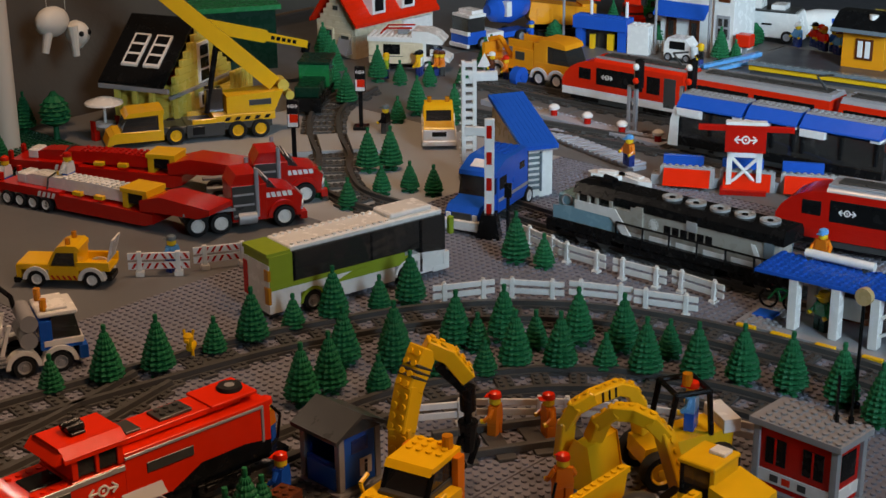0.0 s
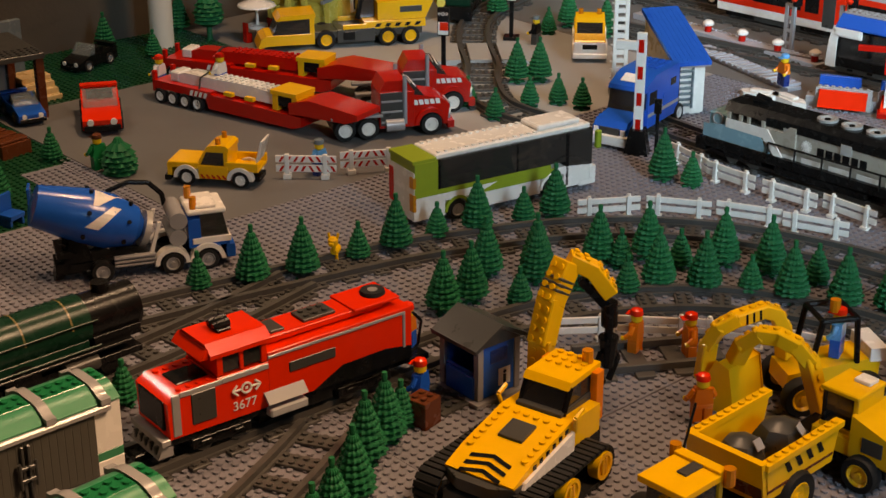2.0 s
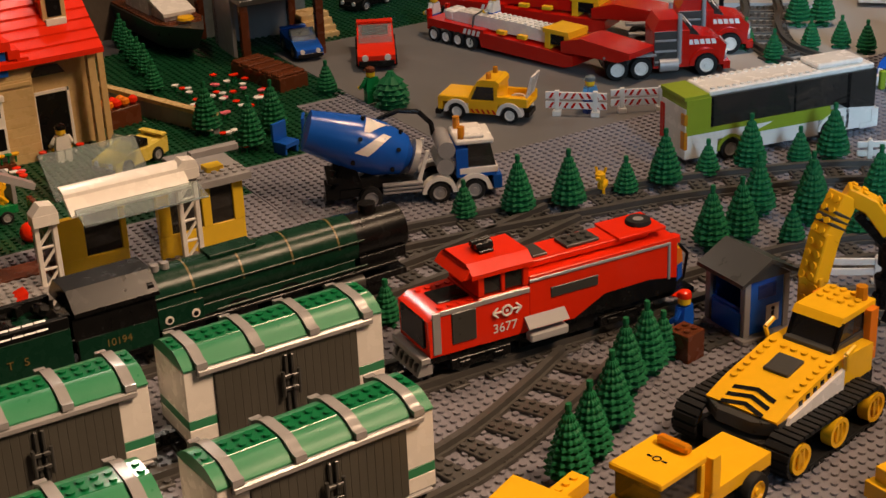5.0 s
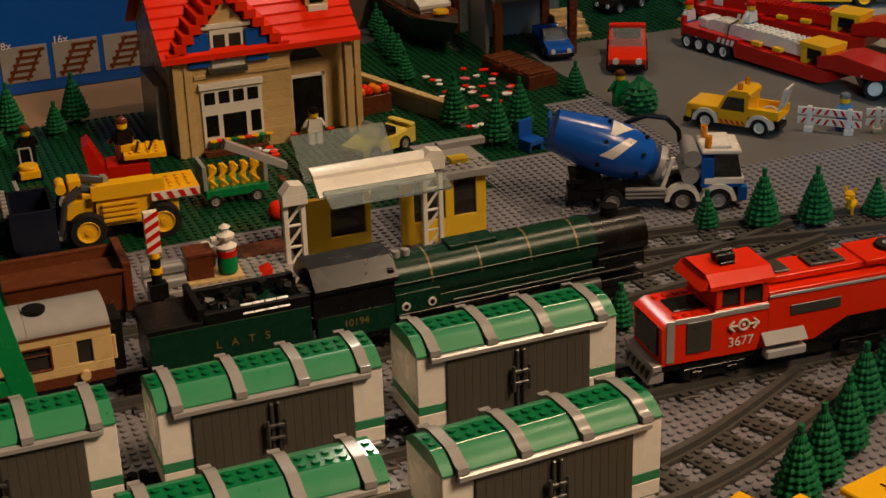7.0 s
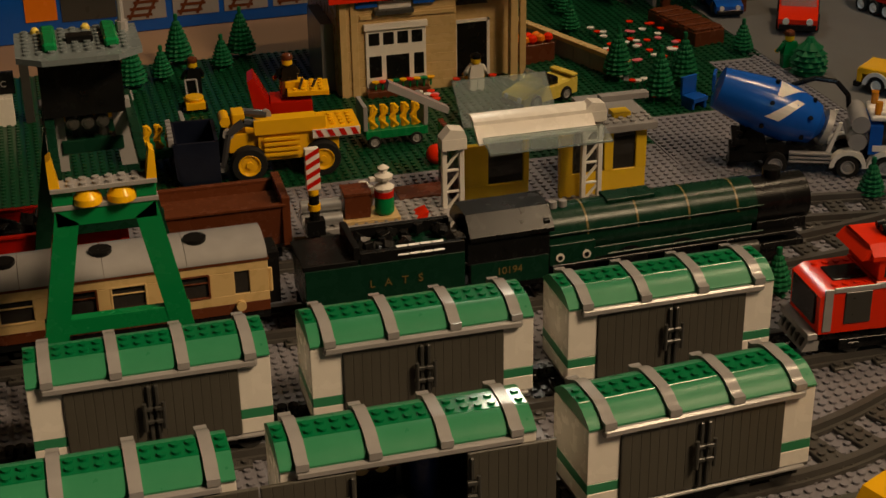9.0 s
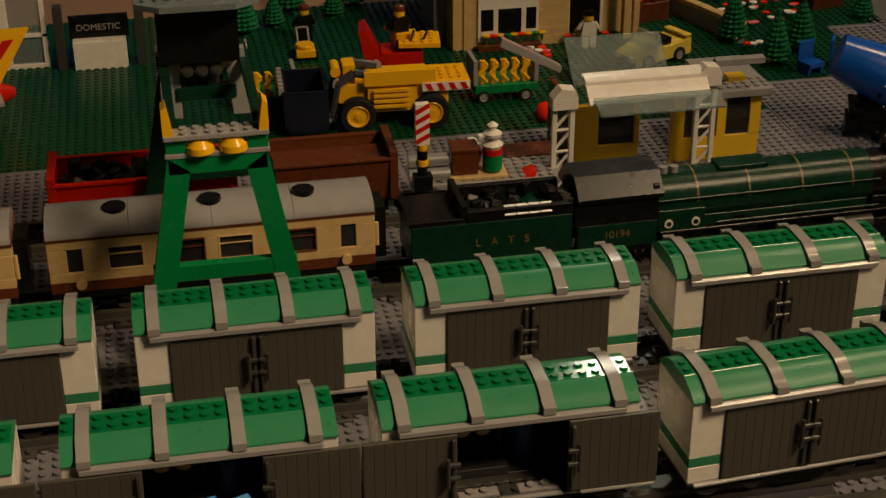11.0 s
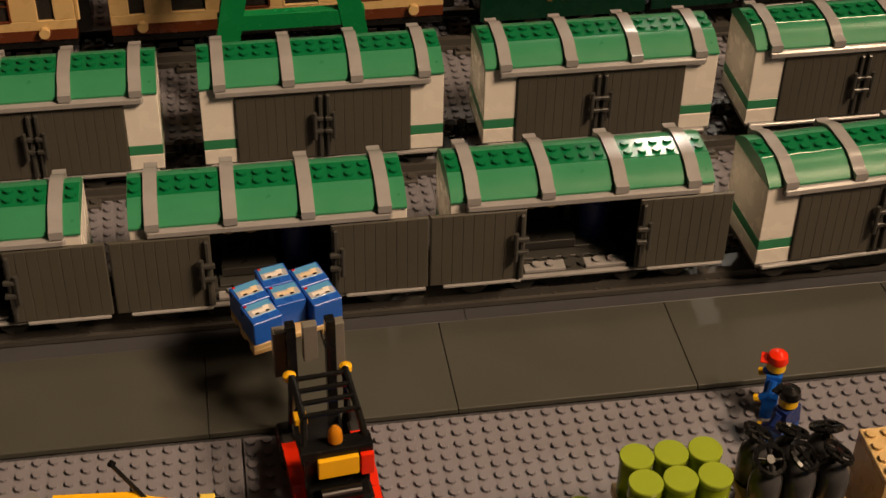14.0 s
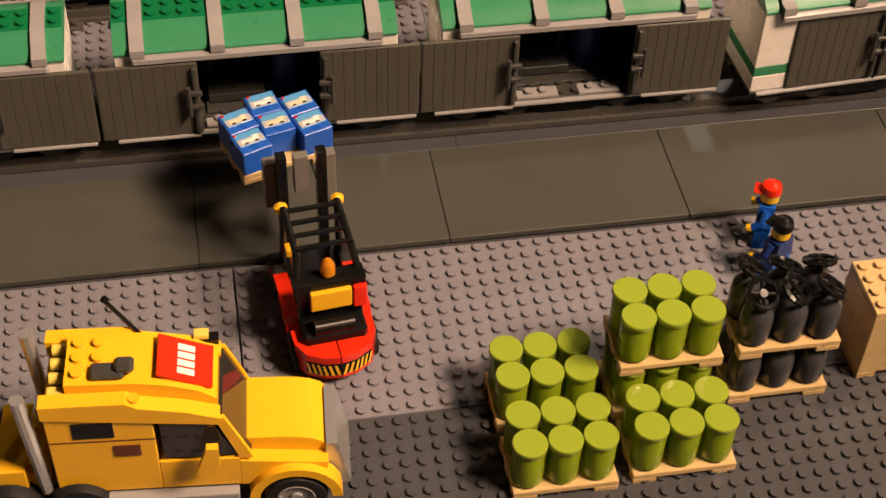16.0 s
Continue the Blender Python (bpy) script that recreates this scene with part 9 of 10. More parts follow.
carton()
pipe = thing("white_pipe", "thick white painted pipe rising from the table", "pipe", 122.8, 145)
part("pipe", Geo().cyl((0, 0, 0), (0, 0, 236), 2.0, 28), PAINT, pipe)
def hanging_toy():
    """A white plush animal hung on threads beside the wall, as one plain shape."""
    def ball(g, x, y, z, rx, ry, rz):
        ring = [(math.cos(a), math.sin(a)) for a in np.linspace(-math.pi / 2, math.pi / 2, 9)]
        n = 14
        v = [(x + rx * c * math.cos(2 * math.pi * j / n), y + ry * c * math.sin(2 * math.pi * j / n), z + rz * s) for c, s in ring for j in range(n)]
        f = [(i * n + j, i * n + (j + 1) % n, (i + 1) * n + (j + 1) % n, (i + 1) * n + j) for i in range(8) for j in range(n)]
        g.put(v, f)
    g = Geo()
    ball(g, -1.6, 0, 2.6, 3.4, 2.2, 2.6)
    ball(g, 2.4, -1.6, 0, 2.2, 2.0, 2.2)
    for x, y, z in ((-4.2, -.6, -.6), (-2.6, 1, -.8), (1, -2.4, -1.8), (4, -.4, -1)):
        g.cyl((x * .7, y, 1.8), (x, y, z - 1.6), .9, 10, .6)
    g.slot = 1
    for x in (1.7, 3.4):
        ball(g, x, -3.2, .3, .5, .5, .5)
    g.slot = 0
    for x in (-2.5, 1.6):
        g.cyl((x, 0, 4), (x * 1.5, 0, 210), .06, 5)
    solid("hanging_toy", g, [PAINT, BLACK], "white plush toy animal hanging on threads beside the wall", "plush toy", 134.8, 145, 17, 10)


hanging_toy()


def airport():
    p = thing("toy_aeroplane", "red and yellow toy aeroplane tail on the green plate", "toy aeroplane", -35, 92, 0, 14)
    part("fuselage", Geo().lathe([(.5, -14), (1.9, -10), (2.3, 0), (1.9, 5), (.6, 8)], 16, (0, 0, 3.2), "x"), RED, p)
    part("tail_fin", Geo().prism([(2, 4.6), (6.5, 4.4), (10.4, 10.4), (7, 10.6), (4, 6.6)], "y", -.3, .3), YELLOW, p)
    part("fin_stripe", Geo().prism([(4, 5.4), (5.4, 5.4), (8.6, 9.4), (7.4, 9.4)], "y", -.36, .36), RED, p)
    part("tailplane", Geo().prism([(3, -5), (6, -5), (6.4, 5), (3, 5)], "z", 3.6, 4.0), LGREY, p)
    part("undercarriage", Geo().cyl((-4, -1, .7), (-4, 1, .7), .7, 12).cyl((3, -1, .7), (3, 1, .7), .7, 12).box(-4.3, -3.7, -.3, .3, .6, 2).box(2.7, 3.3, -.3, .3, .6, 2), BLACK, p)
    w = thing("terminal_window", "white framed toy terminal window on the green plate", "toy window", -33, 109.5)
    part("frame", Geo().box(-1.4, 9, 0, .8, 0, .6).box(-1.4, -.8, 0, .8, .6, 9).box(8.4, 9, 0, .8, .6, 9).box(2.6, 4.6, 0, .8, .6, 9).box(-1.4, 9, 0, .8, 4, 4.5).box(-1.4, 9, 0, .8, 9, 9.6), WHITE, w)
    part("pane", Geo().box(-.8, 8.4, .3, .5, .6, 9), CLEAR, w)
    c = thing("check_in_desk", "white toy check-in desk with a dark sign board", "toy desk", -21, 107.6)
    part("desk", Geo().box(0, 6.4, 0, 2.2, 0, 3.6), WHITE, c)
    part("sign_board", Geo().box(-.3, 6.8, 1.6, 2.2, 3.6, 6.4), BLACK, c)
    lettering("DOMESTIC", 1.1, LGREY, c, front_text(3.2, 1.57, 4.9), "sign_text", "pale sign lettering")
    for q in (-2, 7.6):
        part("flanking_post", Geo().box(q, q + 1.1, .4, 2, 0, 8), DGREY, c)
    r = solid("white_machine", Geo().box(-2, 2, -2, 2, 0, 2.6, .3).lathe([(1.8, 2.6), (1.6, 3.6), (.8, 4.2)], 14), WHITE, "small white toy vehicle at the edge of the plate", "toy vehicle", -34.4, 71)


airport()


# ---------------------------------------------------------------- far end of the city
def far_town():
    h = thing("red_roof_house", "tan toy house with a steep red tiled roof in the distance", "toy house", 206, 153.2, 0, 2)
    for k in range(6):
        part("wall_course", Geo().box(0, 24, -5.6, -4.8, k * 1.2, k * 1.2 + 1.16, .05), CREAM, h)
        part("wall_course", Geo().box(0, 24, 4.8, 5.6, k * 1.2, k * 1.2 + 1.16, .05), CREAM, h)
    for k in range(11):
        half = 4.78 if k < 6 else 5.4 - (k - 5) * .92
        part("gable_course", Geo().box(0, .8, -half, half, k * 1.2, k * 1.2 + 1.16, .05), CREAM, h)
        part("gable_course", Geo().box(23.2, 24, -half, half, k * 1.2, k * 1.2 + 1.16, .05), CREAM, h)
    for q in (-1, 1):
        for k in range(9):
            a, b = 6.7 - k * .745, 7.0 + k * .93
            part("roof_course", Geo().prism([(q * a, b - .35), (q * (a - .9), b + .75), (q * (a - .9), b + 1.25), (q * a, b + .35)], "x", -1, 25), BRED, h)
    part("attic_vent", Geo().box(-.12, .05, -.7, .7, 9.6, 10.5), DGREY, h)
    for y0, y1, z1 in ((.6, 3.6, 5.8), (-4.2, -1.2, 5.0)):
        w = part("window", Geo().box(-.2, .05, y0, y1, 1.2, z1), CREAM, h)
        part("pane", Geo().box(-.26, -.18, y0 + .4, y1 - .4, 1.6, z1 - .4), DGREY, w)
    part("bay_window", Geo().prism([(-1.8, 1.0), (0, 1.0), (0, 4.4)], "y", -4.4, -1.0), LGREY, h)
    for x0 in (4.6, 13.6):
        d = part("dormer", Geo().box(x0, x0 + 4, -6.2, -2.4, 8.6, 12.4), WHITE, h)
        part("dormer_pane", Geo().box(x0 + .7, x0 + 3.3, -6.3, -6.15, 9.2, 12), BLACK, d)
        part("dormer_roof", Geo().prism([(x0 - .6, 12.4), (x0 + 4.6, 12.4), (x0 + 2, 14.4)], "y", -6.6, -1.4), BRED, d)
    part("conservatory", Geo().box(14, 23, -6.4, -5.62, 0, 6), WHITE, h)
    c = thing("camper_van", "cream toy camper van with a white studded roof", "toy van", 207.0, 133.2, 0, -58)
    for wx in (-4.6, 4.4):
        for q in (-1, 1):
            wheel(c, wx, q * 2.3, 1.3, .9)
    part("chassis", Geo().box(-7, 6.6, -2.2, 2.2, 1.0, 1.8), BLACK, c)
    body = part("body", Geo().box(-7.6, 3.4, -2.8, 2.8, 1.8, 6.2), CREAM, c)
    part("body_seam", Geo().box(-7.64, 3.44, -2.84, 2.84, 3.2, 3.34), DGREY, body)
    for q in (-1, 1):
        w = part("window", Geo().box(-4.6, -1.2, q * 2.78, q * 2.9, 3.7, 5.7), BLACK, body)
        part("door_panel", Geo().box(-.6, 1.8, q * 2.78, q * 2.9, 2.0, 5.8), CREAM, body)
        part("side_mirror", Geo().box(5.0, 5.6, q * 2.9, q * 3.9, 3.8, 5.0), WHITE, c)
    part("cab", Geo().box(3.4, 7.6, -2.7, 2.7, 1.4, 3.4).box(3.4, 4.0, -2.7, 2.7, 3.4, 6.2), WHITE, c)
    part("windscreen", Geo().prism([(4.0, 3.4), (6.8, 3.4), (5.0, 6.0), (4.0, 6.0)], "y", -2.6, 2.6), SMOKE, c)
    part("bonnet", Geo().prism([(6.0, 3.4), (8.6, 2.2), (8.6, 3.0), (6.4, 4.0)], "y", -2.4, 2.4), WHITE, c)
    roof = part("roof", Geo().box(-7.8, 1.2, -3, 3, 6.2, 7.2).studs(-7.8, 9, -3, 6, 7.2), WHITE, c)
    part("roof_hump", Geo().prism([(1.2, 6.2), (7.2, 5.8), (7.6, 6.4), (6.4, 7.6), (4.4, 8.4), (1.2, 8.4)], "y", -2.9, 2.9), WHITE, roof)
    part("roof_vent", Geo().box(-2, 0, -1.2, 1.2, 7.4, 8.4, .1), LGREY, roof)
    for q in (-1, 1):
        part("awning_bar", Geo().tube([(-5.4, q * 1.6, 7.4), (-4.4, q * 1.6, 8.6), (1, q * 1.6, 8.8)], .18), RED, roof)
    o = thing("orange_truck", "orange-yellow toy breakdown truck with white wheel arches", "toy truck", 216.6, 108.6, 0, -88)
    for wx in (-7, 3.2, 7.4):
        for q in (-1, 1):
            wheel(o, wx, q * 2.6, 1.45, 1.0, WHITE)
            part("fender", Geo().prism([(wx + r * math.cos(a), 1.45 + r * math.sin(a)) for r, a in [(2.15, k * math.pi / 8) for k in range(9)] + [(1.6, (8 - k) * math.pi / 8) for k in range(9)]], "y", q * 2.1, q * 3.2), WHITE, o)
    part("chassis", Geo().box(-10.6, 10.4, -1.8, 1.8, 1.2, 2.4), BLACK, o)
    bed = part("bed", Geo().box(-11, -1.0, -2.8, 2.8, 2.4, 4.2).box(-11, -10.2, -2.8, 2.8, 4.2, 6.4), OYELLOW, o)
    part("side_locker", Geo().box(-3.4, 1.6, -2.85, 2.85, 2.6, 6.6), OYELLOW, o)
    for q in (-1, 1):
        part("locker_vent", Geo().box(-2.6, -.4, q * 2.83, q * 2.95, 4.4, 6.0), DGREY, o)
    for q in (-1, 1):
        part("deck_rail", Geo().box(-4.6, 1.4, q * 2.2, q * 2.6, 6.6, 8.2), OYELLOW, o)
    cab = part("cab", Geo().box(1.8, 10.6, -2.9, 2.9, 2.4, 4.6).box(1.8, 5.0, -2.9, 2.9, 4.6, 8.2), OYELLOW, o)
    part("windscreen", Geo().prism([(5.0, 4.6), (10.2, 4.6), (8.8, 7.8), (5.0, 7.8)], "y", -2.7, 2.7), SMOKE, cab)
    part("cab_roof", Geo().prism([(3.0, 8.0), (9.4, 7.6), (9.0, 8.4), (7.6, 9.0), (3.0, 9.0)], "y", -2.9, 2.9), OYELLOW, cab)
    part("bumper", Geo().box(10.4, 11.2, -2.9, 2.9, 1.0, 2.2), WHITE, o)
    part("tow_arm", Geo().tube([(-6, 0, 4.2), (-8.6, 0, 7.4), (-11.4, 0, 6.6)], .5), OYELLOW, o)
    solid("blue_reel", Geo().cyl((0, -.8, 1.9), (0, .8, 1.9), 1.9, 18).cyl((0, -1, 1.9), (0, 1, 1.9), .6, 10), BLUE, "blue toy cable reel standing beside the truck", "cable reel", 211.0, 108.0, 0, 0)
    rb = thing("road_works_sign", "white triangular toy warning sign on a short post", "sign", 211.8, 117.4, 0, -60)
    part("post", Geo().box(-.2, .2, -.2, .2, 0, 2.4), LGREY, rb)
    part("sign_plate", Geo().prism([(-1.4, 2.2), (1.4, 2.2), (0, 5.0)], "y", -.35, -.15), WHITE, rb)
    a = thing("crane_truck", "yellow toy crane with a lowered telescopic boom", "toy crane", 163.6, 142.2, 0, -4)
    for wx in (-4, 4):
        for q in (-1, 1):
            wheel(a, wx, q * 2.4, 1.5, 1.0, YELLOW)
    part("carrier", Geo().box(-8, 7, -2.6, 2.6, 1.6, 3.4), DGREY, a)
    part("cab", Geo().box(-7.6, -4, -2.6, 2.6, 3.4, 7.4, .15), RED, a)
    part("turret", Geo().box(-3, 3.0, -2.0, 2.0, 3.4, 8.4, .15).box(-1, 1, -1.4, 1.4, 8.4, 14.6), YELLOW, a)
    boom = part("boom", Geo().prism([(-2, -1.2), (13, -1.2), (13.6, -.8), (23.4, -.7), (23.4, .7), (13.6, .8), (13, 1.2), (-2, 1.2)], "y", -1.0, 1.0), YELLOW, a)
    boom.matrix_local = pose(0, 0, 14.6 * U, 0, 17, 0)
    for k in range(5):
        part("boom_letter_bar", Geo().box(14.4 + k * 1.3, 15.3 + k * 1.3, -1.06, -.98, -.35, .35), BLACK, boom)
    part("boom_hook", Geo().box(23.2, 24.6, -.5, .5, -1.8, .3, .1), BLACK, boom)
    m = thing("cement_mixer", "blue and white toy cement mixer in the distance", "toy truck", 235.5, 136.2, 0, 172)
    for wx in (-6, 5):
        for s in (-1, 1):
            wheel(m, wx, s * 2.5, 1.4, 1.0)
    part("cab", Geo().box(4, 9, -2.8, 2.8, 1.4, 4), BLUE, m)
    part("cab_roof", Geo().box(4, 8.6, -2.8, 2.8, 7, 7.6).box(4.4, 7.4, -2.2, 2.2, 7.6, 8.4), WHITE, m)
    part("white_band", Geo().box(8.4, 9.2, -2.9, 2.9, 3.4, 4.2).box(8.6, 9.4, -2.9, 2.9, .8, 1.6).box(-1, 3.6, -2.7, 2.7, 1.6, 3.2), WHITE, m)
    part("cab_window", Geo().box(4.2, 8.8, -2.6, 2.6, 4, 7), SMOKE, m)
    part("chassis", Geo().box(-9, 5, -2, 2, 1.4, 2.6), BLUE, m)
    part("drum", Geo().lathe([(1.4, -9), (2.6, -7), (3.4, -3), (2.6, 1), (1.2, 2.4)], 20, (-1, 0, 7.4), "x"), BLUE, m)
    part("white_flash", Geo().box(-2.6, -1.2, -3.5, 3.5, 6.2, 9.4), WHITE, m)
    y = thing("orange_excavator", "yellow-orange toy tracked machine behind the mixer", "toy digger", 251.5, 131.6, 0, -35)
    part("body", Geo().prism([(-6, 3.4), (5, 2.6), (6, 6.4), (-6.4, 8.2), (-7, 5)], "y", -3, 3), OYELLOW, y)
    for k in range(4):
        part("body_rib", Geo().box(-5.2 + k * 2.9, -4.6 + k * 2.9, -3.2, 3.2, 3.6, 6.6), OYELLOW, y)
    part("cab", Geo().box(5.2, 8.4, -2.4, 2.4, 2, 7), OYELLOW, y)
    part("cab_glass", Geo().box(6.2, 8.6, -2.2, 2.2, 4.4, 6.4), SMOKE, y)
    for q in (-1, 1):
        part("crawler", Geo().box(-5.4, 5.4, q * 2, q * 3.6, 0, 2, .4), BLACK, y)
    b = thing("blue_bus_stop", "blue and white toy bus station with flags", "toy shelter", 246, 115, 0, -77)
    part("pillar", Geo().box(-6, -4.6, 0, 3, 0, 4.4), BLUE, b)
    part("pillar", Geo().box(3.6, 5.6, 0, 3, 0, 4.4), BLUE, b)
    part("back_wall", Geo().box(-4.6, 3.6, 2.2, 2.8, 0, 4.4), SMOKE, b)
    part("fascia", Geo().box(-6.4, 5.8, -.6, 3.4, 4.4, 7.0).studs(-6.4, 12, -.5, 3, 7.0), BLUE, b)
    part("counter", Geo().box(-3, -2, .6, 1.6, 0, 3), YELLOW, b)
    part("counter", Geo().box(1, 2.4, .6, 1.6, 0, 3.4), YELLOW, b)
    part("white_side", Geo().box(5.9, 10.6, -.2, 3.2, 0, 6).studs(6, 4, 0, 3, 6), WHITE, b)
    for k in range(2):
        pole = part("flag_pole", Geo().cyl((-3 + k * 8, 1.4, 7), (-3 + k * 8, 1.4, 10.4), .35, 8), WHITE, b)
        part("flag", Geo().box(-4.6 + k * 9, -1.0 + k * 9, 1.3, 1.5, 10.0, 11.4), BRED, pole)
    p = thing("police_station", "white and light blue toy station building with blue awning", "toy building", 258.6, 100.4, 0, -84)
    part("wall", Geo().box(-8, 4.6, 0, 9, 0, 18), WHITE, p)
    part("awning", Geo().prism([(-2.6, 7.0), (0, 9.4), (0, 9.8), (-2.6, 7.4)], "x", -8.6, 3.4), BLUE, p)
    for a in (-6.6, -1.2):
        d = part("shop_door", Geo().box(a, a + 2.4, -.25, .05, .6, 6.4), BROWN, p)
        part("door_pane", Geo().box(a + .6, a + 1.8, -.4, -.2, 2.6, 5.8), SMOKE, d)
    part("upper_window", Geo().box(-6, -1.5, -.25, .05, 11, 15.6), BROWN, p)
    part("corner_wall", Geo().box(4.6, 9.2, -.6, 9, 0, 18), WHITE, p)
    w = part("window", Geo().box(5.4, 8.4, -.85, -.55, 3.4, 8.2), LGREY, p)
    for r in range(2):
        for q in range(2):
            part("pane", Geo().box(5.8 + q * 1.3, 6.7 + q * 1.3, -.95, -.8, 3.9 + r * 2.1, 5.5 + r * 2.1), SMOKE, w)
    part("brown_window", Geo().box(5.6, 8.2, -.85, -.55, 11, 15), BROWN, p)
    f = thing("garden_fence", "short white toy fence in front of the shop", "fence", 253.8, 104.4, 0, -84)
    for k in range(5):
        part("paling", Geo().box(-3 + k * 1.2, -2.4 + k * 1.2, -.2, .2, 0, 2.2), WHITE, f)
    part("fence_rail", Geo().box(-3.2, 2.8, -.1, .1, 1.2, 1.6), WHITE, f)
    v = thing("white_vehicle", "white and blue toy ambulance boat on the far plates", "toy vehicle", 278.6, 95, 0, -74)
    for wx in (-5, 5):
        for s in (-1, 1):
            wheel(v, wx, s * 2.8, 1.3, .9)
    part("body", Geo().box(-8, 6.4, -3, 3, 1, 6.4).prism([(6.4, 1), (8.4, 1), (8.4, 3), (7.0, 6.4), (6.4, 6.4)], "y", -3, 3), WHITE, v)
    part("roof_line", Geo().box(-8.1, 6.6, -3.1, 3.1, 6.4, 6.8), DGREY, v)
    part("roof_box", Geo().box(-7, -1, -2, 2, 6.8, 8.6).box(1, 4, -2, 2, 6.8, 7.8), WHITE, v)
    part("side_window", Geo().box(-6.6, -3.4, -3.1, -2.9, 3.4, 5.8), BLUE, v)
    part("door_grip", Geo().box(-.6, 1.6, -3.1, -2.9, 3.6, 4.0), BLACK, v)
    a = thing("white_aircraft", "rounded white toy aircraft with blue windows", "toy aircraft", 286.4, 85.6, 0, -64)
    part("hull", Geo().lathe([(.6, -7), (2.2, -5.6), (3.0, -2), (3.0, 2), (2.0, 5.6), (.5, 7)], 20, (0, 0, 3.4), "x").box(-3, 3, -1, 1, 0, 1.2), WHITE, a)
    for s in (-1, 1):
        part("window", Geo().box(1.4, 3.6, s * 2.3, s * 2.9, 3.6, 5.0), BLUE, a)
        part("fin", Geo().box(-6.6, -4, s * 1.4, s * 4.4, 3.2, 3.6), WHITE, a)
    r = thing("light_blue_ramp", "light blue toy car ramp with two sloping rails", "ramp", 251, 85, 0, -22)
    for s in (-1, 1):
        part("ramp_rail", Geo().prism([(-7, .4), (7, 1.4), (7, 2.2), (-7, 1.0)], "y", s * 1.2, s * 2.4), LBLUE, r)
    part("ramp_foot", Geo().box(-6.6, -5.6, -2.4, 2.4, 0, .6).box(5.6, 6.6, -2.4, 2.4, 0, 1.4), LBLUE, r)
    wt = thing("white_van", "small white toy van with a high arch", "toy van", 249.4, 97.2, 0, -80)
    for wx in (-2, 2):
        for s in (-1, 1):
            wheel(wt, wx, s * 1.8, .9, .7)
    part("body", Geo().prism([(-3, .9), (3, .9), (2.8, 3.4), (1.6, 4.8), (-2.2, 4.8), (-3, 3.6)], "y", -2, 2), WHITE, wt)
    part("window", Geo().box(-1.8, 1.6, -2.1, 2.1, 2.6, 4.2), BLACK, wt)
    pb = thing("red_post_box", "red toy box on a grey post by the trees", "box", 259.4, 88.6, 0, -80)
    part("post", Geo().box(-.4, .4, -.4, .4, 0, 2.4), LGREY, pb)
    part("box", Geo().box(-1.6, 1.6, -1.4, 1.4, 2.4, 5.0, .2), BRED, pb)
    s = thing("yellow_station", "yellow toy station hall with a dark flat roof", "toy building", 254, 60, 0, -83)
    part("platform", Geo().box(-21, 40, -2.8, 13, 0, 2.4), DPLATE, s)
    part("ledge", Geo().box(-21, 40, -4, -2.6, 2.0, 2.7), SAND, s)
    part("edge", Geo().box(-21, 40, -3.4, -2.8, .9, 2.0), YELLOW, s)
    part("wall", Geo().box(-5, 3.4, 3.4, 11, 2.4, 9.4), OYELLOW, s)
    part("eaves_board", Geo().box(-6.9, 4.6, 1.5, 12.7, 9.4, 10.2), SAND, s)
    part("roof", Geo().prism([(1.6, 10.2), (12.6, 10.2), (9, 12.8), (5, 12.8)], "x", -6.8, 22), BLACK, s)
    part("chimney", Geo().cyl((.4, 4.6, 11.6), (.4, 4.6, 12.8), .9, 12), WHITE, s)
    w = part("window", Geo().box(-2.2, 1.2, 3.1, 3.5, 4.2, 8.2), BROWN, s)
    for q in range(2):
        part("pane", Geo().box(-1.8 + q * 1.5, -.8 + q * 1.5, 3.0, 3.2, 4.6, 7.8), WHITE, w)
    g = thing("green_hall", "green and dark toy hall on the far plates", "toy building", 186, 164, 0, -30)
    part("wall", Geo().box(-9, 9, -6, 6, 0, 12), DGREEN, g)
    part("roof", Geo().box(-10, 10, -7, 7, 12, 13), GREEN, g)
    e = thing("green_engine", "dark green toy engine with pale cab window", "toy locomotive", 176, 127.6, 0, 38)
    bogie(e, -3)
    bogie(e, 5)
    part("frame", Geo().box(-8, 9, -2.6, 2.6, 1.6, 3.0), BLACK, e)
    part("buffer_beam", Geo().box(-9, -8, -2.8, 2.8, .8, 3.2).cyl((-9.6, -1.8, 2.2), (-9, -1.8, 2.2), .6, 10).cyl((-9.6, 1.8, 2.2), (-9, 1.8, 2.2), .6, 10), BLACK, e)
    part("bonnet", Geo().box(-7.4, 1, -2.2, 2.2, 3.0, 5.0, .2), DGREEN, e)
    cab = part("cab", Geo().box(1, 8.4, -2.8, 2.8, 3.0, 5.4).box(1, 1.6, -2.8, 2.8, 5.4, 7.2).box(7.8, 8.4, -2.8, 2.8, 5.4, 7.2), GREEN, e)
    part("cab_window", Geo().box(1.4, 8, -2.6, 2.6, 5.4, 7.1), CLEAR, cab)
    part("cab_roof", Geo().box(.6, 8.8, -3, 3, 7.2, 7.7, .1), DGREEN, cab)
    for i, (x, yy) in enumerate(((253.6, 90.6), (254.8, 87.8), (262, 110), (204, 116), (226, 150), (226, 128), (262, 124))):
        copy_thing(pine[i % 2 == 0], spot(x, yy, 0, i * 40))
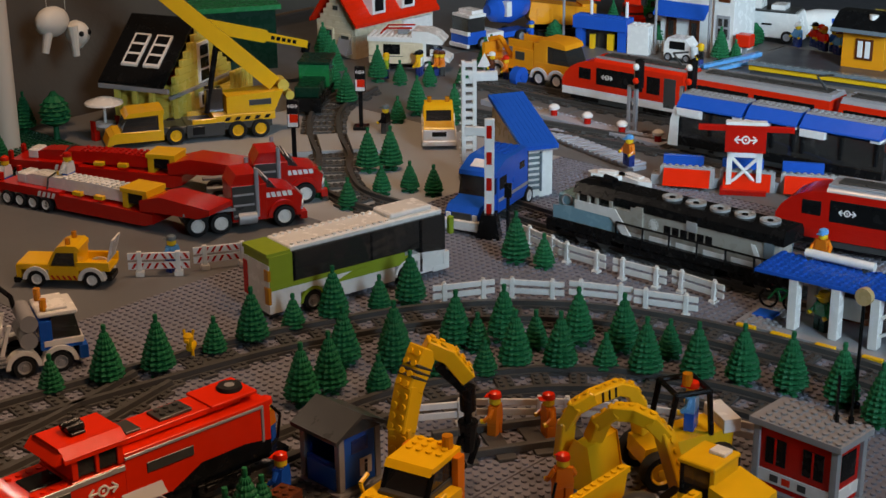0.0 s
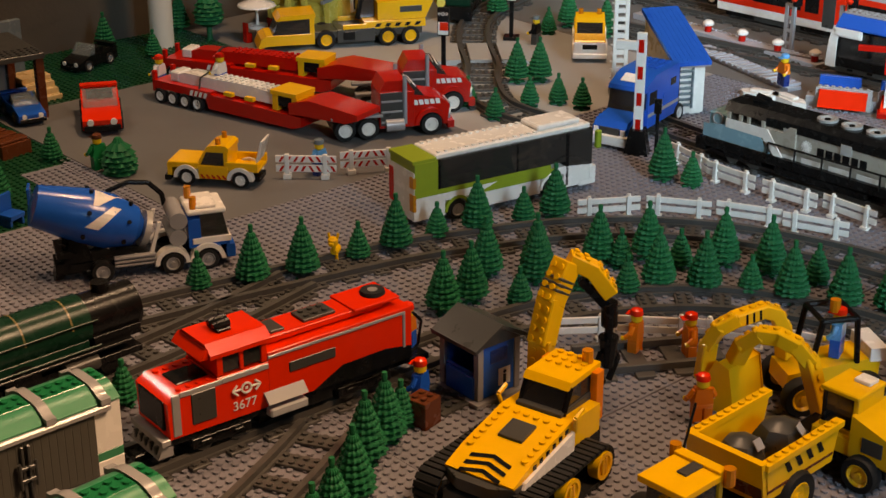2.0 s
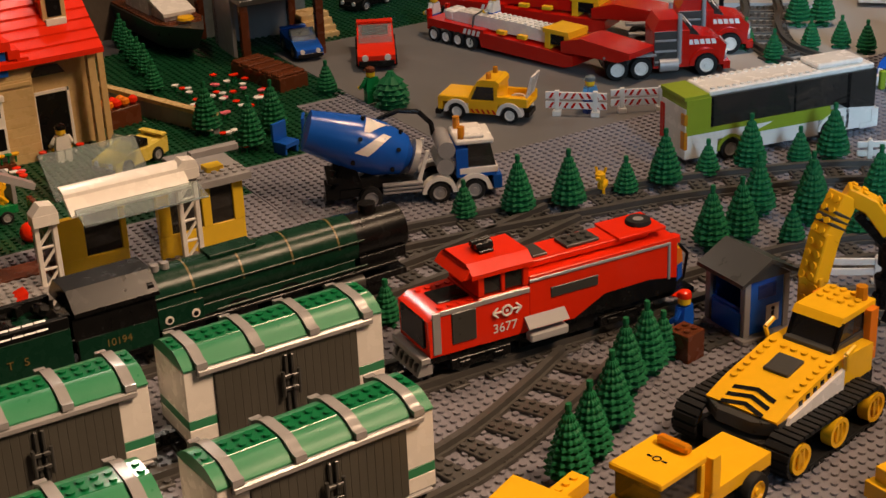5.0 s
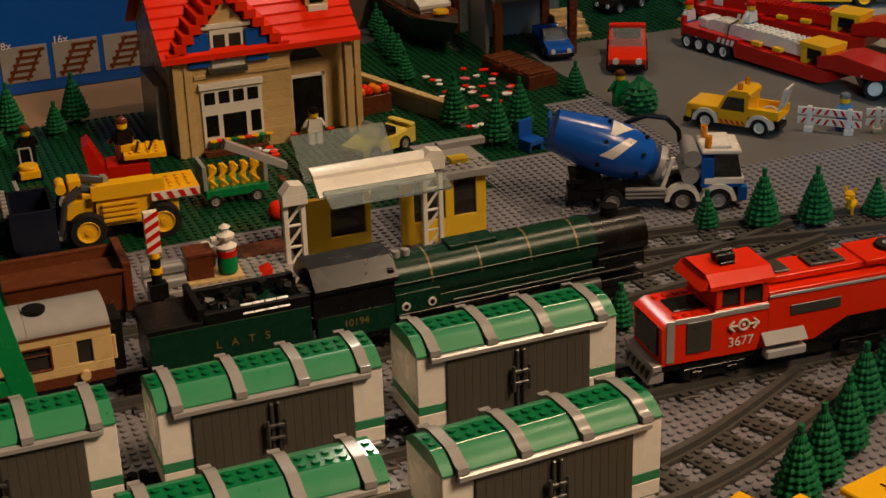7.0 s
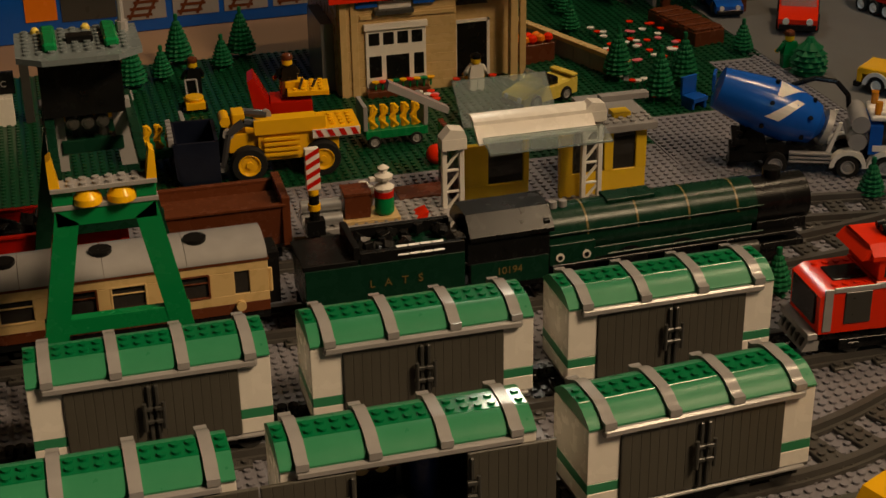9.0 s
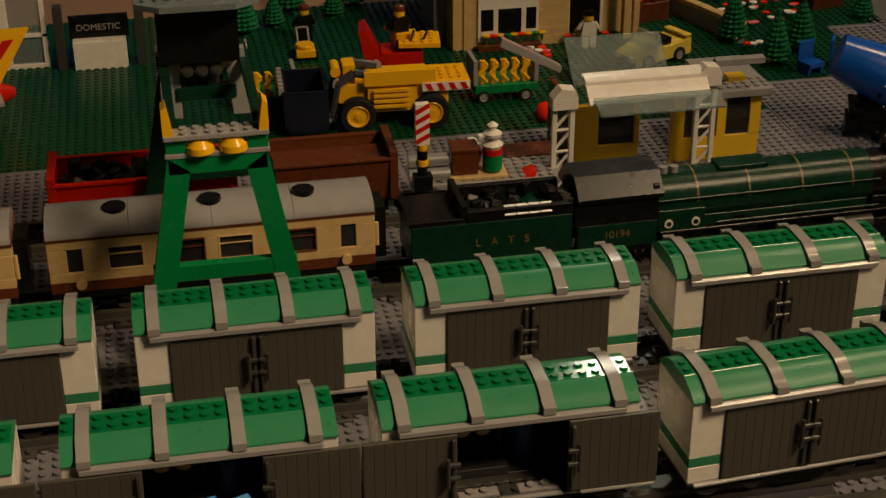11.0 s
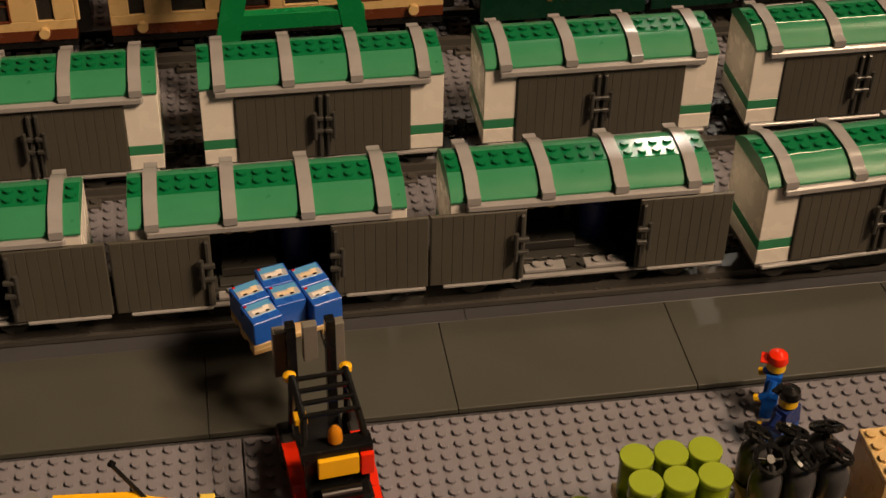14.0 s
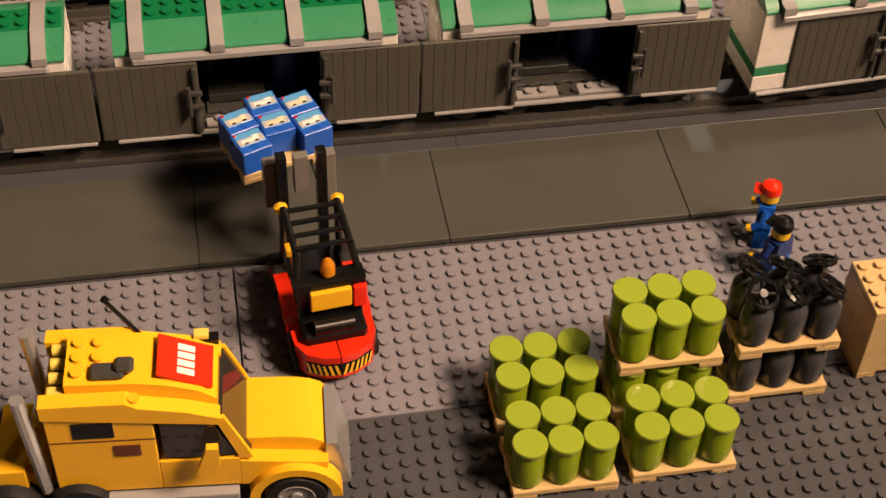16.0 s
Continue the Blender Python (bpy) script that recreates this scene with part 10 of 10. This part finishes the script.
    for x, yy in ((246.4, 125.4), (250.6, 104.6), (254.6, 94.2)):
        l = thing("street_lamp", "tall grey toy street lamp in the far town", "street lamp", x, yy, 0, 20, "far street lamps")
        part("pole", Geo().cyl((0, 0, 0), (0, 0, 14), .3, 8), LGREY, l)
        part("arm", Geo().tube([(0, 0, 14), (3, 0, 15)], .3), LGREY, l)


far_town()
figure(170.9, 103.9, 200, SAND, BLACK, DGREY, label="toy figure in black beside the crossing signal")
figure(205.4, 128.6, 210, BLACK, WHITE, DBLUE, label="toy figure with black hair beside the camper van")
figure(207.8, 125.0, 230, BROWN, ORANGE, DGREY, label="toy figure with brown hair beside the camper van")
for bx, by, turn in ((175.2, 59.4, -70), (176.0, 55.0, -100)):
    g = Geo().prism([(-3.4, -.2), (-2.6, -1.1), (1.8, -1.2), (3.6, 0), (1.8, 1.2), (-2.6, 1.1), (-3.4, .2)], "z", 0, .9)
    solid("small_boat", g.box(-1.8, 1.4, -.6, .6, .9, 1.3, .1), WHITE, "small white toy boat lying beside the far rails", "toy boat", bx, by, 0, turn, "small boats")
for fx, fy, hat, torso in ((266.4, 80.6, WHITE, LBLUE), (268.6, 78, BLACK, BRED), (267.6, 76, BRED, BRED), (266.4, 74.6, ORANGE, BRED), (266.6, 72.4, BLACK, BLUE), (265.2, 70.6, BROWN, LBLUE)):
    figure(fx, fy, 250, hat, torso, DBLUE, 2.4, label="toy passenger in the crowd on the far platform")
for bx, by in ((246, 127.4), (271, 93.4), (259, 109)):
    round_bush(bx, by, 2.2, .6, "round green toy bush in the far town")


def market_row():
    """Small coloured things that crowd the far plates."""
    random.seed(21)
    colours = (BRED, BLUE, WHITE, YELLOW, LBLUE, ORANGE, GREEN, WHITE)
    names = {id(BRED): "red", id(BLUE): "blue", id(WHITE): "white", id(YELLOW): "yellow", id(LBLUE): "light blue", id(ORANGE): "orange", id(GREEN): "green"}
    for i in range(12):
        mat = colours[i % 8]
        x, y = (268 + random.random() * 14, 108 + random.random() * 24) if i < 7 else (286 + random.random() * 10, 56 + random.random() * 20)
        c = thing("small_car", "small %s toy vehicle parked on the far plates" % names[id(mat)], "toy car", x, y, 0, random.random() * 360, "far parked vehicles")
        for wx in (-2.4, 2.4):
            for s in (-1, 1):
                wheel(c, wx, s * 1.8, .9, .7)
        part("body", Geo().box(-4, 4, -2, 2, .9, 2.6, .2).prism([(-3, 2.6), (2, 2.6), (1, 4.6 + (i % 3)), (-3, 4.8 + (i % 3))], "y", -1.9, 1.9), mat, c)
        part("window", Geo().prism([(-2.4, 2.9), (1.9, 2.9), (1.1, 4.2), (-2.4, 4.2)], "y", -1.96, 1.96), SMOKE, c)
    m = thing("yellow_digger", "pale yellow toy machine parked on the far plates", "toy digger", 298, 76, 0, -70, "")
    for wx in (-3, 3):
        for q in (-1, 1):
            wheel(m, wx, q * 2.4, 1.4, 1.0)
    part("body", Geo().box(-5, 4, -2.4, 2.4, 1.6, 4.2, .15).box(-4, 0, -2.2, 2.2, 4.2, 5.4), BYELLOW, m)
    part("cab", Geo().box(0, 3.4, -2, 2, 4.2, 7.6, .1), SMOKE, m)
    part("cab_roof", Geo().box(-.4, 3.8, -2.3, 2.3, 7.6, 8.2), BYELLOW, m)
    part("arm", Geo().tube([(4, 0, 3), (8, 0, 5.4), (11, 0, 3.4)], .7), BYELLOW, m)


market_row()
